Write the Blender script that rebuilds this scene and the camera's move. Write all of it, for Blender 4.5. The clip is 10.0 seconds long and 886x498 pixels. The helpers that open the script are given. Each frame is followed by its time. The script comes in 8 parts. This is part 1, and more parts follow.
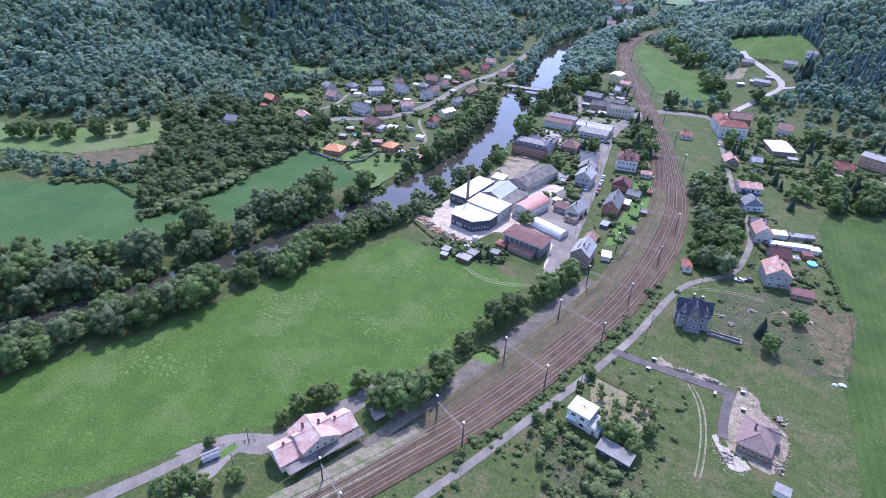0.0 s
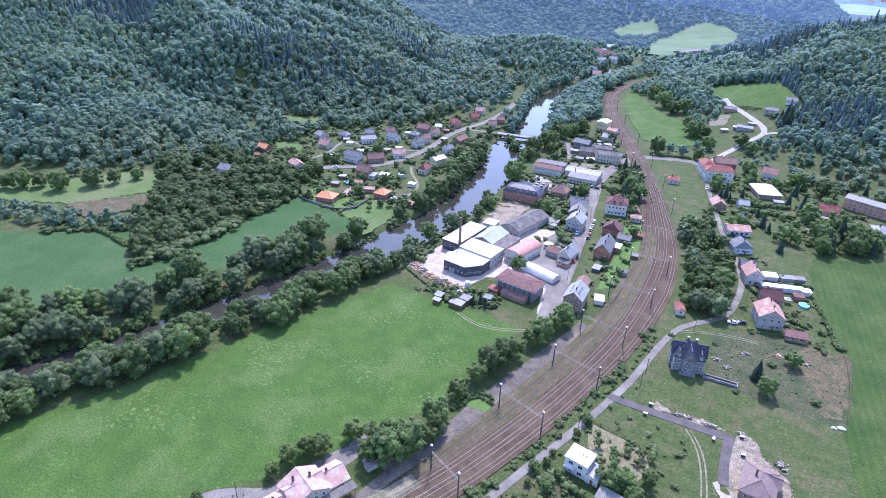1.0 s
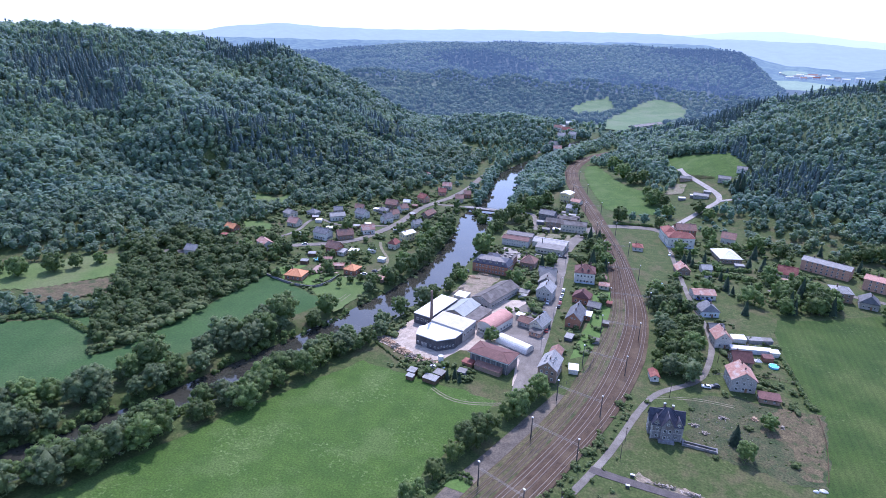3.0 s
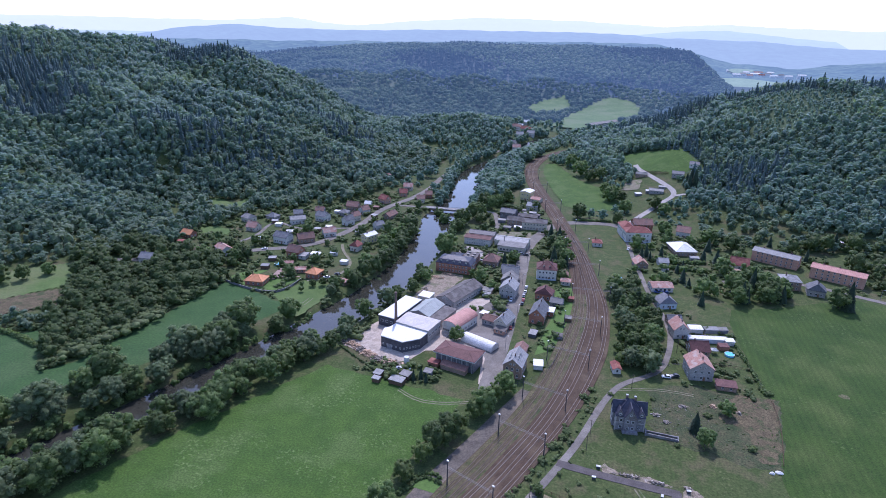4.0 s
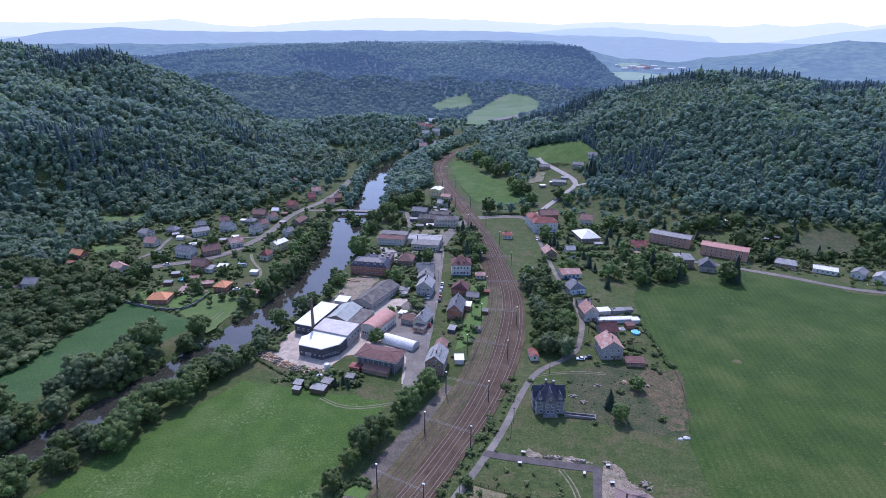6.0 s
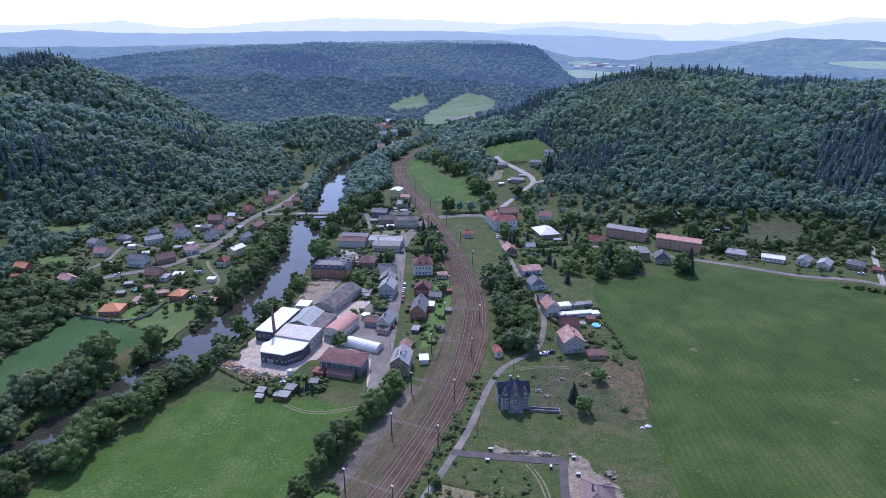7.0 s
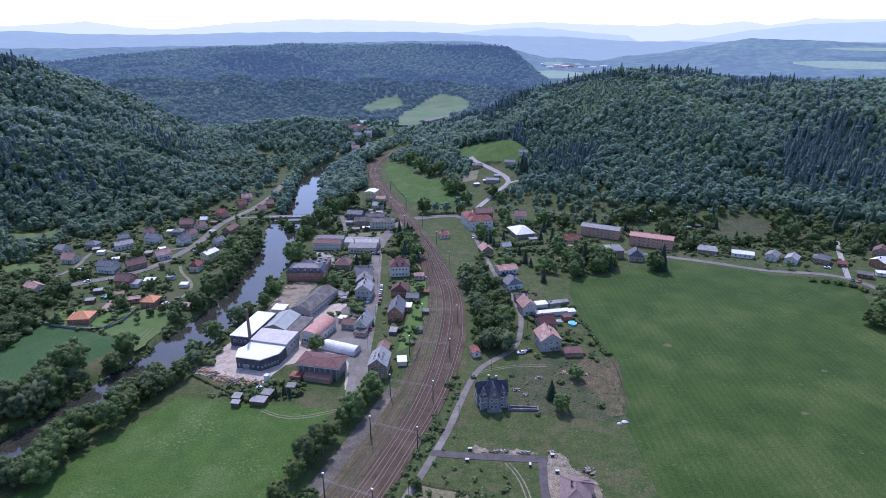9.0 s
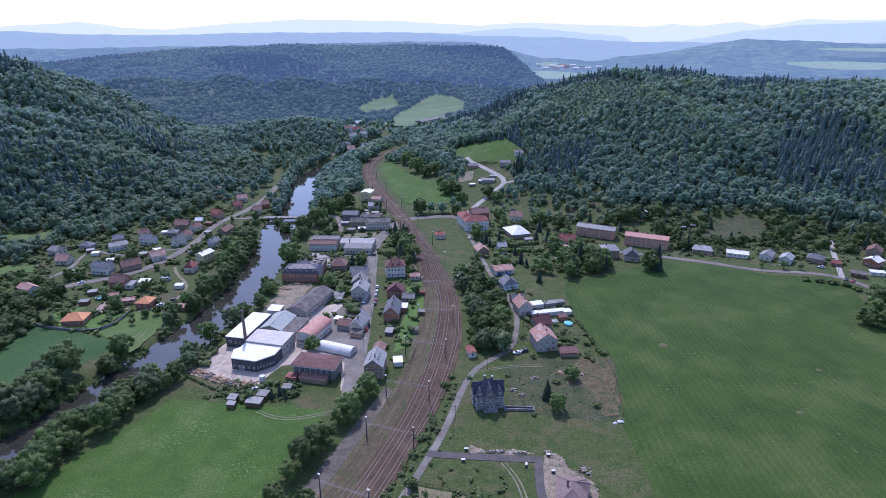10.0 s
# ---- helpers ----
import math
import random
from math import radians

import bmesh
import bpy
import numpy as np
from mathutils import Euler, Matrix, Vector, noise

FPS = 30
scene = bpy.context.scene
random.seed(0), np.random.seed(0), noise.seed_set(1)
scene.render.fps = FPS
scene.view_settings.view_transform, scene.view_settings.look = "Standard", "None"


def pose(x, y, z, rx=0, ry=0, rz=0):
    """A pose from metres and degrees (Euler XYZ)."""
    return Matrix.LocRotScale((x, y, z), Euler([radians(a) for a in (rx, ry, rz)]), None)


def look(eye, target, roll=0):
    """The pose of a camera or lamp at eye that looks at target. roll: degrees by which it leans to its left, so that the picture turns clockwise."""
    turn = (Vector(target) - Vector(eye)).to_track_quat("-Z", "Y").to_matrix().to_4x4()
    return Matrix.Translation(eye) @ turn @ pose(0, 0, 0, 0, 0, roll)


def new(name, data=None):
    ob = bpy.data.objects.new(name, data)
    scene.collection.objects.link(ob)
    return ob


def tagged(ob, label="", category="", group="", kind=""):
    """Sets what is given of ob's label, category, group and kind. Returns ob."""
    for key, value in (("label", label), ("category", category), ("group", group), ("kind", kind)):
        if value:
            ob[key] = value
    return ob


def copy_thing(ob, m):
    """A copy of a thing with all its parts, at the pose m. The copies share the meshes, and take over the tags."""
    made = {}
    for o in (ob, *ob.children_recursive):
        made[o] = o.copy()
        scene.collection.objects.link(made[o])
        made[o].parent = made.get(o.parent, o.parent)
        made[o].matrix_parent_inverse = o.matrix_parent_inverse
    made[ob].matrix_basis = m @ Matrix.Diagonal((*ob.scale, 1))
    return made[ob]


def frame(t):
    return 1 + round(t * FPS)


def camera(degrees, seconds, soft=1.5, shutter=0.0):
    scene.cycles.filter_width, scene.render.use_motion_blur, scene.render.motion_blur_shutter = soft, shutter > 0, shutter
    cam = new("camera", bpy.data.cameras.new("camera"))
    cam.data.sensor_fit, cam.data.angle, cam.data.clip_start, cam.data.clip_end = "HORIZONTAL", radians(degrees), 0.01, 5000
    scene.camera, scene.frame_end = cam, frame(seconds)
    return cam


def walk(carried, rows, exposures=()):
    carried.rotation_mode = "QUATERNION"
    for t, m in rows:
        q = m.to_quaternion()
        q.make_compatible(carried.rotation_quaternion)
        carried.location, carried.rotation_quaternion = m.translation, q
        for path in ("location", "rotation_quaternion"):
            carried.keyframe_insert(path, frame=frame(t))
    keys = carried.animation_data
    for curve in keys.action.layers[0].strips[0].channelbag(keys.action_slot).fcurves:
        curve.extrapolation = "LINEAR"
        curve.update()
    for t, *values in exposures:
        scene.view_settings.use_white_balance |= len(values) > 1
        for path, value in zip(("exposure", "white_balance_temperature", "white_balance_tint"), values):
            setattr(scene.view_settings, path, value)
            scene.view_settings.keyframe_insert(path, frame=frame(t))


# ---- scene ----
EYE = (0.0, 0.0, 150.0)
cam = camera(74.0, 10.0, soft=0.8)
# seconds, heading east of north, tilt, lean, in degrees
TURNS = [
    (0, -23.15, -32.09, 2.61), (0.5, -22.83, -29.92, 2.44), (1, -22.53, -27.62, 2.28), (1.5, -22.27, -25.37, 2.16),
    (2, -21.85, -23.10, 2.08), (2.5, -21.04, -20.96, 1.89), (4, -15.81, -20.26, 1.31), (4.5, -13.91, -20.23, 1.12),
    (5, -11.94, -20.19, 0.96), (5.5, -9.77, -20.16, 0.73), (6, -6.90, -20.16, 0.44), (7.5, -1.87, -20.13, -0.08),
    (8, -1.28, -20.11, -0.13), (8.5, -0.78, -20.08, -0.09), (9, -0.44, -20.06, -0.03), (9.5, -0.19, -20.03, -0.06),
    (10, 0.0, -20.02, 0.0)]


def heading(yaw, tilt, lean):
    a, b = radians(yaw), radians(tilt)
    way = Vector((math.sin(a) * math.cos(b), math.cos(a) * math.cos(b), math.sin(b)))
    return look(EYE, Vector(EYE) + way, lean)


walk(cam, [(t, heading(y, p, r)) for t, y, p, r in TURNS],
     [(0.0, 1.32, 5450, 28), (0.5, 1.44, 5450, 28), (1.0, 1.53, 5430, 28), (2.5, 1.35, 5430, 28), (4.0, 0.67, 5440, 28), (10.0, 0.58, 5440, 28)])

# ---- world and sun ----
SUN_AZ, SUN_EL = -13.0, 53.0
world = bpy.data.worlds.new("sky")
scene.world = world
world.use_nodes = True
wn = world.node_tree
sky = wn.nodes.new("ShaderNodeTexSky")
sky.sky_type = "NISHITA"
sky.sun_disc = False
sky.sun_elevation, sky.sun_rotation = radians(SUN_EL), radians(SUN_AZ)
sky.air_density, sky.dust_density, sky.ozone_density = 1.0, 0.9, 0.9
wn.links.new(sky.outputs[0], wn.nodes["Background"].inputs[0])
wn.nodes["Background"].inputs[1].default_value = 0.15
sun = new("sun", bpy.data.lights.new("sun", "SUN"))
sun.data.energy, sun.data.angle, sun.data.color = 2.1, radians(0.55), (1.0, 0.95, 0.87)
toward = Vector((math.sin(radians(SUN_AZ)) * math.cos(radians(SUN_EL)),
                 math.cos(radians(SUN_AZ)) * math.cos(radians(SUN_EL)), math.sin(radians(SUN_EL))))
sun.matrix_world = look(toward * 500, (0, 0, 0))


# ---- materials ----
def material(name, low, high, size=4.0, rough=0.9, bump=0.0, fine=0.5, metal=0.0, third=None, patch=60.0, island=0.0, each=0.0,
             spec=0.3, stripes=None, glow_through=0.0, haze_sheen=0.0, haze_glow=None, tuft=0.21, fleck=None):
    """Two colours mixed by noise of that size in metres, a third in larger patches, and fine grain and relief."""
    m = bpy.data.materials.new(name)
    m.use_nodes = True
    n, l = m.node_tree.nodes, m.node_tree.links
    b = n["Principled BSDF"]
    geo = n.new("ShaderNodeNewGeometry")

    def noise_of(metres, detail=4.0):
        t = n.new("ShaderNodeTexNoise")
        t.inputs["Scale"].default_value = 1.0 / metres
        t.inputs["Detail"].default_value = detail
        t.inputs["Roughness"].default_value = 0.6
        l.new(geo.outputs["Position"], t.inputs["Vector"])
        return t

    def ramp(source, a, c):
        r = n.new("ShaderNodeMapRange")
        r.inputs["From Min"].default_value, r.inputs["From Max"].default_value = a, c
        l.new(source, r.inputs["Value"])
        return r.outputs[0]

    def mix(fac, a, c, mode="MIX"):
        x = n.new("ShaderNodeMix")
        x.data_type, x.blend_type = "RGBA", mode
        for socket, value in ((x.inputs["Factor"], fac), (x.inputs["A"], a), (x.inputs["B"], c)):
            if isinstance(value, (tuple, list)):
                socket.default_value = (*value, 1.0)
            elif isinstance(value, float):
                socket.default_value = value
            else:
                l.new(value, socket)
        return x.outputs["Result"]

    def both_of(a, c):
        x = n.new("ShaderNodeMath")
        x.operation = "MULTIPLY"
        l.new(a, x.inputs[0])
        l.new(c, x.inputs[1])
        return x.outputs[0]

    big = noise_of(size)
    colour = mix(ramp(big.outputs["Fac"], 0.36, 0.64), low, high)
    if third:
        colour = mix(ramp(noise_of(patch, 9.0).outputs["Fac"], 0.5, 0.64), colour, third)
    if fleck:
        colour = mix(both_of(ramp(noise_of(1.5, 3.0).outputs["Fac"], 0.54, 0.66), ramp(noise_of(24.0, 6.0).outputs["Fac"], 0.5, 0.62)), colour, fleck)
    grain = noise_of(fine, 2.0)
    tone = n.new("ShaderNodeMapRange")
    tone.inputs["From Min"].default_value, tone.inputs["From Max"].default_value = 0.3, 0.7
    tone.inputs["To Min"].default_value, tone.inputs["To Max"].default_value = 1.0 - tuft, 1.0 + tuft
    l.new(grain.outputs["Fac"], tone.inputs["Value"])
    colour = mix(1.0, colour, tone.outputs[0], "MULTIPLY")
    for amount, source in ((island, geo.outputs["Random Per Island"]), (each, None)):
        if amount:
            if source is None:
                source = n.new("ShaderNodeObjectInfo").outputs["Random"]
            v = n.new("ShaderNodeMapRange")
            v.inputs["To Min"].default_value, v.inputs["To Max"].default_value = 1.0 - amount, 1.0 + amount
            l.new(source, v.inputs["Value"])
            colour = mix(1.0, colour, v.outputs[0], "MULTIPLY")
    height = grain.outputs["Fac"]
    if stripes:
        axis, pitch, depth, shade = stripes
        tc = n.new("ShaderNodeTexCoord")
        w = n.new("ShaderNodeTexWave")
        w.bands_direction = axis
        w.inputs["Scale"].default_value = 0.314 / pitch
        w.inputs["Distortion"].default_value = 0.15
        l.new(tc.outputs["Object"], w.inputs["Vector"])
        v = n.new("ShaderNodeMapRange")
        v.inputs["To Min"].default_value = shade
        l.new(w.outputs["Fac"], v.inputs["Value"])
        colour = mix(1.0, colour, v.outputs[0], "MULTIPLY")
        height = w.outputs["Fac"]
    l.new(colour, b.inputs["Base Color"])
    if glow_through:
        thin = n.new("ShaderNodeBsdfTranslucent")
        l.new(mix(1.0, colour, (1.25, 1.3, 0.75), "MULTIPLY"), thin.inputs["Color"])
        both = n.new("ShaderNodeMixShader")
        both.inputs[0].default_value = glow_through
        l.new(b.outputs[0], both.inputs[1])
        l.new(thin.outputs[0], both.inputs[2])
        l.new(both.outputs[0], n["Material Output"].inputs["Surface"])
    # blue-tinted gloss that stands in for haze over the woods
    if haze_sheen:
        b.inputs["Sheen Weight"].default_value = haze_sheen
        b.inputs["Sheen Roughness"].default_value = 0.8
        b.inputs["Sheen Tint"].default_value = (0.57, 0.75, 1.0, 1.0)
    # emission that stands in for bright haze in front of far ground
    if haze_glow:
        b.inputs["Emission Color"].default_value = (*haze_glow, 1.0)
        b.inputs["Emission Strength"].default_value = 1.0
    b.inputs["Roughness"].default_value = rough
    b.inputs["Metallic"].default_value = metal
    b.inputs["Specular IOR Level"].default_value = spec
    if bump:
        bp = n.new("ShaderNodeBump")
        bp.inputs["Strength"].default_value = min(1.0, bump)
        bp.inputs["Distance"].default_value = bump
        l.new(height, bp.inputs["Height"])
        l.new(bp.outputs[0], b.inputs["Normal"])
    return m


GRASS = material("rough_grass", (0.04508, 0.06992, 0.01702), (0.07176, 0.092, 0.02668), 4, 0.95, 0.1, 0.9, third=(0.09936, 0.092, 0.04232), patch=16, tuft=0.34, fleck=(0.115, 0.1242, 0.04876))
MEADOW = material("meadow_grass", (0.04416, 0.09024, 0.01392), (0.06144, 0.1133, 0.01776), 9, 0.95, 0.08, 0.7, third=(0.0768, 0.1229, 0.0288), patch=20, tuft=0.34, fleck=(0.1296, 0.1824, 0.0576))
CROP = material("crop_grass", (0.0305, 0.0651, 0.00915), (0.0478, 0.0864, 0.0127), 18, 0.95, 0.08, 0.7, third=(0.0712, 0.102, 0.0224), patch=40, tuft=0.34, stripes=("X", 3.2, 0.02, 0.86), fleck=(0.0864, 0.122, 0.0325))
CLOVER = material("clover_field", (0.0342, 0.081, 0.0216), (0.0468, 0.099, 0.027), 16, 0.95, 0.12, 0.9, third=(0.0585, 0.106, 0.0342), patch=30, tuft=0.3)
DRY = material("dry_weeds", (0.047, 0.064, 0.026), (0.1, 0.088, 0.045), 3.5, 0.95, 0.25, 0.8, third=(0.034, 0.056, 0.019), patch=7, tuft=0.5)
ASPHALT = material("worn_asphalt", (0.15, 0.133, 0.113), (0.2, 0.178, 0.152), 5, 0.9, 0.02, 0.4, third=(0.235, 0.21, 0.18), patch=12)
NEWASPHALT = material("dark_asphalt", (0.085, 0.073, 0.068), (0.12, 0.103, 0.096), 4, 0.9, 0.02, 0.4)
GRAVEL = material("pale_gravel", (0.3, 0.27, 0.24), (0.4, 0.36, 0.32), 3, 0.95, 0.08, 0.4)
YARD = material("concrete_yard", (0.42, 0.345, 0.275), (0.52, 0.435, 0.352), 4, 0.9, 0.03, 0.5, third=(0.38, 0.31, 0.245), patch=9)
DIRT = material("track_dirt", (0.17, 0.15, 0.1), (0.25, 0.22, 0.15), 2, 0.95, 0.06, 0.5, third=(0.1, 0.13, 0.05), patch=5)
BALLAST = material("rusty_ballast", (0.0691, 0.0448, 0.0275), (0.0995, 0.0656, 0.0412), 3, 0.95, 0.1, 0.4, third=(0.126, 0.092, 0.0563), patch=20, tuft=0.35)
OLDBALLAST = material("weedy_ballast", (0.0882, 0.077, 0.0382), (0.132, 0.113, 0.0597), 5, 0.95, 0.1, 0.5, third=(0.0547, 0.0735, 0.0214), patch=7, tuft=0.5, fleck=(0.0441, 0.0684, 0.0153))
RAIL = material("polished_rail", (0.238, 0.202, 0.168), (0.299, 0.258, 0.217), 2, 0.5, 0, 0.5, metal=0.2)
OLDRAIL = material("rusty_rail", (0.16, 0.125, 0.098), (0.22, 0.175, 0.14), 2, 0.7, 0, 0.5, metal=0.2)
SLEEPER = material("concrete_sleeper", (0.084, 0.0541, 0.0372), (0.112, 0.0737, 0.0516), 2, 0.9, 0, 0.4, each=0.15, island=0.12)
STEEL = material("galvanised_steel", (0.25, 0.25, 0.26), (0.34, 0.34, 0.35), 1, 0.5, 0, 0.3, metal=0.4)
PALESTEEL = material("pale_steel", (0.2, 0.185, 0.168), (0.27, 0.25, 0.228), 1, 0.6, 0, 0.3, metal=0.2)
DARKSTEEL = material("dark_steel", (0.05, 0.05, 0.055), (0.08, 0.08, 0.085), 1, 0.6, 0, 0.3)
LEAF = material("broad_leaves", (0.0907, 0.143, 0.0454), (0.178, 0.24, 0.0778), 2.5, 0.6, 0.2, 0.6, island=0.2, each=0.3, glow_through=0.5, spec=0.35)
WILLOW = material("willow_leaves", (0.118, 0.165, 0.076), (0.178, 0.226, 0.105), 2.5, 0.6, 0.2, 0.6, island=0.25, each=0.22, glow_through=0.48, spec=0.35)
LIME = material("bright_leaves", (0.1, 0.148, 0.038), (0.15, 0.198, 0.056), 2.5, 0.6, 0.2, 0.6, island=0.2, each=0.22, glow_through=0.46, spec=0.35)
SHRUB = material("shrub_leaves", (0.11, 0.155, 0.05), (0.18, 0.22, 0.085), 4.0, 0.7, 0.2, 0.6, island=0.3, glow_through=0.45, spec=0.4)
NEEDLE = material("conifer_needles", (0.022, 0.045, 0.022), (0.042, 0.07, 0.03), 2.0, 0.7, 0.2, 0.6, island=0.2, each=0.25, glow_through=0.15, spec=0.4)
# hill woods: colours lifted and blued with distance to stand in for haze
WOODS = material("mixed_woodland", (0.088, 0.159, 0.0782), (0.171, 0.263, 0.127), 9, 0.6, 0.0, 2.0, third=(0.226, 0.302, 0.138), patch=60, island=0.2, glow_through=0.44, spec=0.3, haze_sheen=0.35)
HAZETINTWOODS = material("upper_woodland", (0.101, 0.172, 0.0933), (0.185, 0.27, 0.146), 9, 0.6, 0.0, 2.0, third=(0.228, 0.302, 0.154), patch=60, island=0.2, glow_through=0.44, spec=0.3, haze_sheen=0.42)
EDGE = material("wood_edge_leaves", (0.0789, 0.137, 0.0561), (0.153, 0.223, 0.0903), 8, 0.6, 0.0, 1.5, third=(0.197, 0.249, 0.104), patch=40, island=0.22, glow_through=0.48, spec=0.35, haze_sheen=0.25)
SPRUCE = material("spruce_woodland", (0.055, 0.0968, 0.066), (0.0935, 0.143, 0.099), 10, 0.75, 0.0, 2.0, island=0.2, glow_through=0.35, spec=0.3, haze_sheen=0.35)
# far woods: emission adds the bright haze in front of them
HAZYWOODS = material("hazy_woodland", (0.055, 0.095, 0.058), (0.105, 0.15, 0.085), 60, 0.8, 0.3, 4.0, third=(0.14, 0.18, 0.095), patch=180, island=0.18, glow_through=0.4, haze_glow=(0.034, 0.058, 0.108))
FARWOODS = material("distant_woodland", (0.05, 0.085, 0.055), (0.095, 0.135, 0.08), 90, 0.8, 0.3, 5.0, third=(0.13, 0.165, 0.09), patch=260, island=0.15, glow_through=0.4, haze_glow=(0.06, 0.1, 0.185))
FARSPRUCE = material("distant_spruce", (0.025, 0.045, 0.035), (0.045, 0.07, 0.05), 90, 0.8, 0.3, 5.0, island=0.15, glow_through=0.3, haze_glow=(0.05, 0.085, 0.16))
BARK = material("bark", (0.08, 0.065, 0.05), (0.13, 0.11, 0.09), 1, 0.9, 0.05, 0.3)
WATER = material("river_water", (0.035, 0.035, 0.028), (0.05, 0.048, 0.036), 14, 0.06, 0.006, 1.2, spec=0.6)


# ---- mesh building ----
class Build:
    """Collects vertices and faces for one mesh."""

    def __init__(self):
        self.v, self.f = [], []

    def add(self, verts, faces):
        k = len(self.v)
        self.v += [tuple(p) for p in verts]
        self.f += [tuple(i + k for i in q) for q in faces]
        return self

    def box(self, cx, cy, z0, sx, sy, sz, turn=0.0, taper=1.0):
        c, s = math.cos(turn), math.sin(turn)
        pts = []
        for z, k in ((z0, 1.0), (z0 + sz, taper)):
            for a, b in ((-1, -1), (1, -1), (1, 1), (-1, 1)):
                x, y = a * sx / 2 * k, b * sy / 2 * k
                pts.append((cx + x * c - y * s, cy + x * s + y * c, z))
        return self.add(pts, [(3, 2, 1, 0), (4, 5, 6, 7), (0, 1, 5, 4), (1, 2, 6, 5), (2, 3, 7, 6), (3, 0, 4, 7)])

    def prism(self, outline, z0, z1):
        """An upright prism over an outline given anticlockwise."""
        k = len(outline)
        pts = [(x, y, z0) for x, y in outline] + [(x, y, z1) for x, y in outline]
        return self.add(pts, [tuple(range(k - 1, -1, -1)), tuple(range(k, 2 * k))] +
                        [(i, (i + 1) % k, k + (i + 1) % k, k + i) for i in range(k)])

    def section(self, outline, x0, x1):
        """An outline of (y, z), clockwise seen from +x, pushed along x."""
        k = len(outline)
        pts = [(x0, y, z) for y, z in outline] + [(x1, y, z) for y, z in outline]
        return self.add(pts, [tuple(range(k)), tuple(range(2 * k - 1, k - 1, -1))] +
                        [(i, k + i, k + (i + 1) % k, (i + 1) % k) for i in range(k)])

    def rod(self, a, b, r0, r1=None, sides=6):
        r1 = r0 if r1 is None else r1
        a, b = Vector(a), Vector(b)
        z = (b - a).normalized()
        x = z.orthogonal().normalized()
        y = z.cross(x)
        pts = []
        for p, r in ((a, r0), (b, r1)):
            for i in range(sides):
                w = 2 * math.pi * i / sides
                pts.append(p + (x * math.cos(w) + y * math.sin(w)) * r)
        return self.add(pts, [tuple(range(sides - 1, -1, -1)), tuple(range(sides, 2 * sides))] +
                        [(i, (i + 1) % sides, sides + (i + 1) % sides, sides + i) for i in range(sides)])

    def pipe(self, points, r):
        """A square tube along a line of points."""
        k = len(points)
        pts = [(x + a * r, y + a * r, z + b * r) for x, y, z in points for a, b in ((-1, -1), (1, -1), (1, 1), (-1, 1))]
        f = [(4 * i + j, 4 * i + (j + 1) % 4, 4 * i + 4 + (j + 1) % 4, 4 * i + 4 + j) for i in range(k - 1) for j in range(4)]
        return self.add(pts, f + [(0, 1, 2, 3), (4 * k - 1, 4 * k - 2, 4 * k - 3, 4 * k - 4)])

    def mesh(self, name, mat, smooth=False):
        me = bpy.data.meshes.new(name)
        me.from_pydata(self.v, [], self.f)
        bm = bmesh.new()
        bm.from_mesh(me)
        bmesh.ops.recalc_face_normals(bm, faces=bm.faces)
        bm.to_mesh(me)
        bm.free()
        me.materials.append(mat)
        if smooth:
            me.polygons.foreach_set("use_smooth", [True] * len(me.polygons))
        return me


def arrays_mesh(name, verts, faces, mat, smooth=False):
    """A mesh from arrays of vertices and of equal-sized faces."""
    me = bpy.data.meshes.new(name)
    k = faces.shape[1]
    me.vertices.add(len(verts))
    me.vertices.foreach_set("co", verts.astype(np.float32).ravel())
    me.loops.add(faces.size)
    me.loops.foreach_set("vertex_index", faces.astype(np.int32).ravel())
    me.polygons.add(len(faces))
    me.polygons.foreach_set("loop_start", np.arange(0, faces.size, k, dtype=np.int32))
    me.polygons.foreach_set("use_smooth", np.full(len(faces), smooth))
    me.update(calc_edges=True)
    me.materials.append(mat)
    return me


def part(name, made, mat, parent, label="", place=None, smooth=False):
    me = made.mesh(name, mat, smooth) if isinstance(made, Build) else made
    ob = new(name, me)
    ob.parent = parent
    if place is not None:
        ob.matrix_basis = place
    return tagged(ob, label)


def thing(name, label, category, group="", place=None, kind=""):
    ob = new(name)
    if place is not None:
        ob.matrix_basis = place
    return tagged(ob, label, category, group, kind)


# ---- plan lines ----
RIVER = [(-340, -160), (-290, -40), (-250, 40), (-217, 92), (-203, 112), (-189, 138), (-177, 165), (-166, 195), (-155, 225), (-143, 256),
         (-134.5, 283), (-129, 306), (-126, 340), (-125.5, 370), (-128, 415), (-132.5, 457), (-133, 494), (-134, 540), (-150, 630),
         (-146, 700), (-120, 800), (-90, 900), (-60, 1020)]
RAILWAY = [(-180, -90), (-130, -10), (-98, 42), (-75, 80), (-61, 103), (-47, 128), (-34, 157), (-24, 184), (-13, 219), (-5, 262), (-1, 318),
           (-8, 375), (-19, 430), (-33, 480), (-48, 530), (-61, 570), (-76, 620), (-86, 668), (-89, 705), (-86, 745), (-77, 773), (-60, 795), (-34, 810), (4, 820)]


def smooth_line(points, step=4.0):
    """Points at even steps along a soft curve through the given ones."""
    p = np.array(points, float)
    p = np.vstack([2 * p[0] - p[1], p, 2 * p[-1] - p[-2]])
    out = []
    for i in range(1, len(p) - 2):
        a, b, c, d = p[i - 1:i + 3]
        k = max(2, int(np.linalg.norm(c - b) / step))
        for u in np.arange(k) / k:
            out.append(0.5 * (2 * b + (c - a) * u + (2 * a - 5 * b + 4 * c - d) * u * u + (3 * b - a - 3 * c + d) * u ** 3))
    out.append(p[-2])
    out = np.array(out)
    for _ in range(4):
        out[1:-1] = (out[:-2] + 2 * out[1:-1] + out[2:]) / 4
    return out


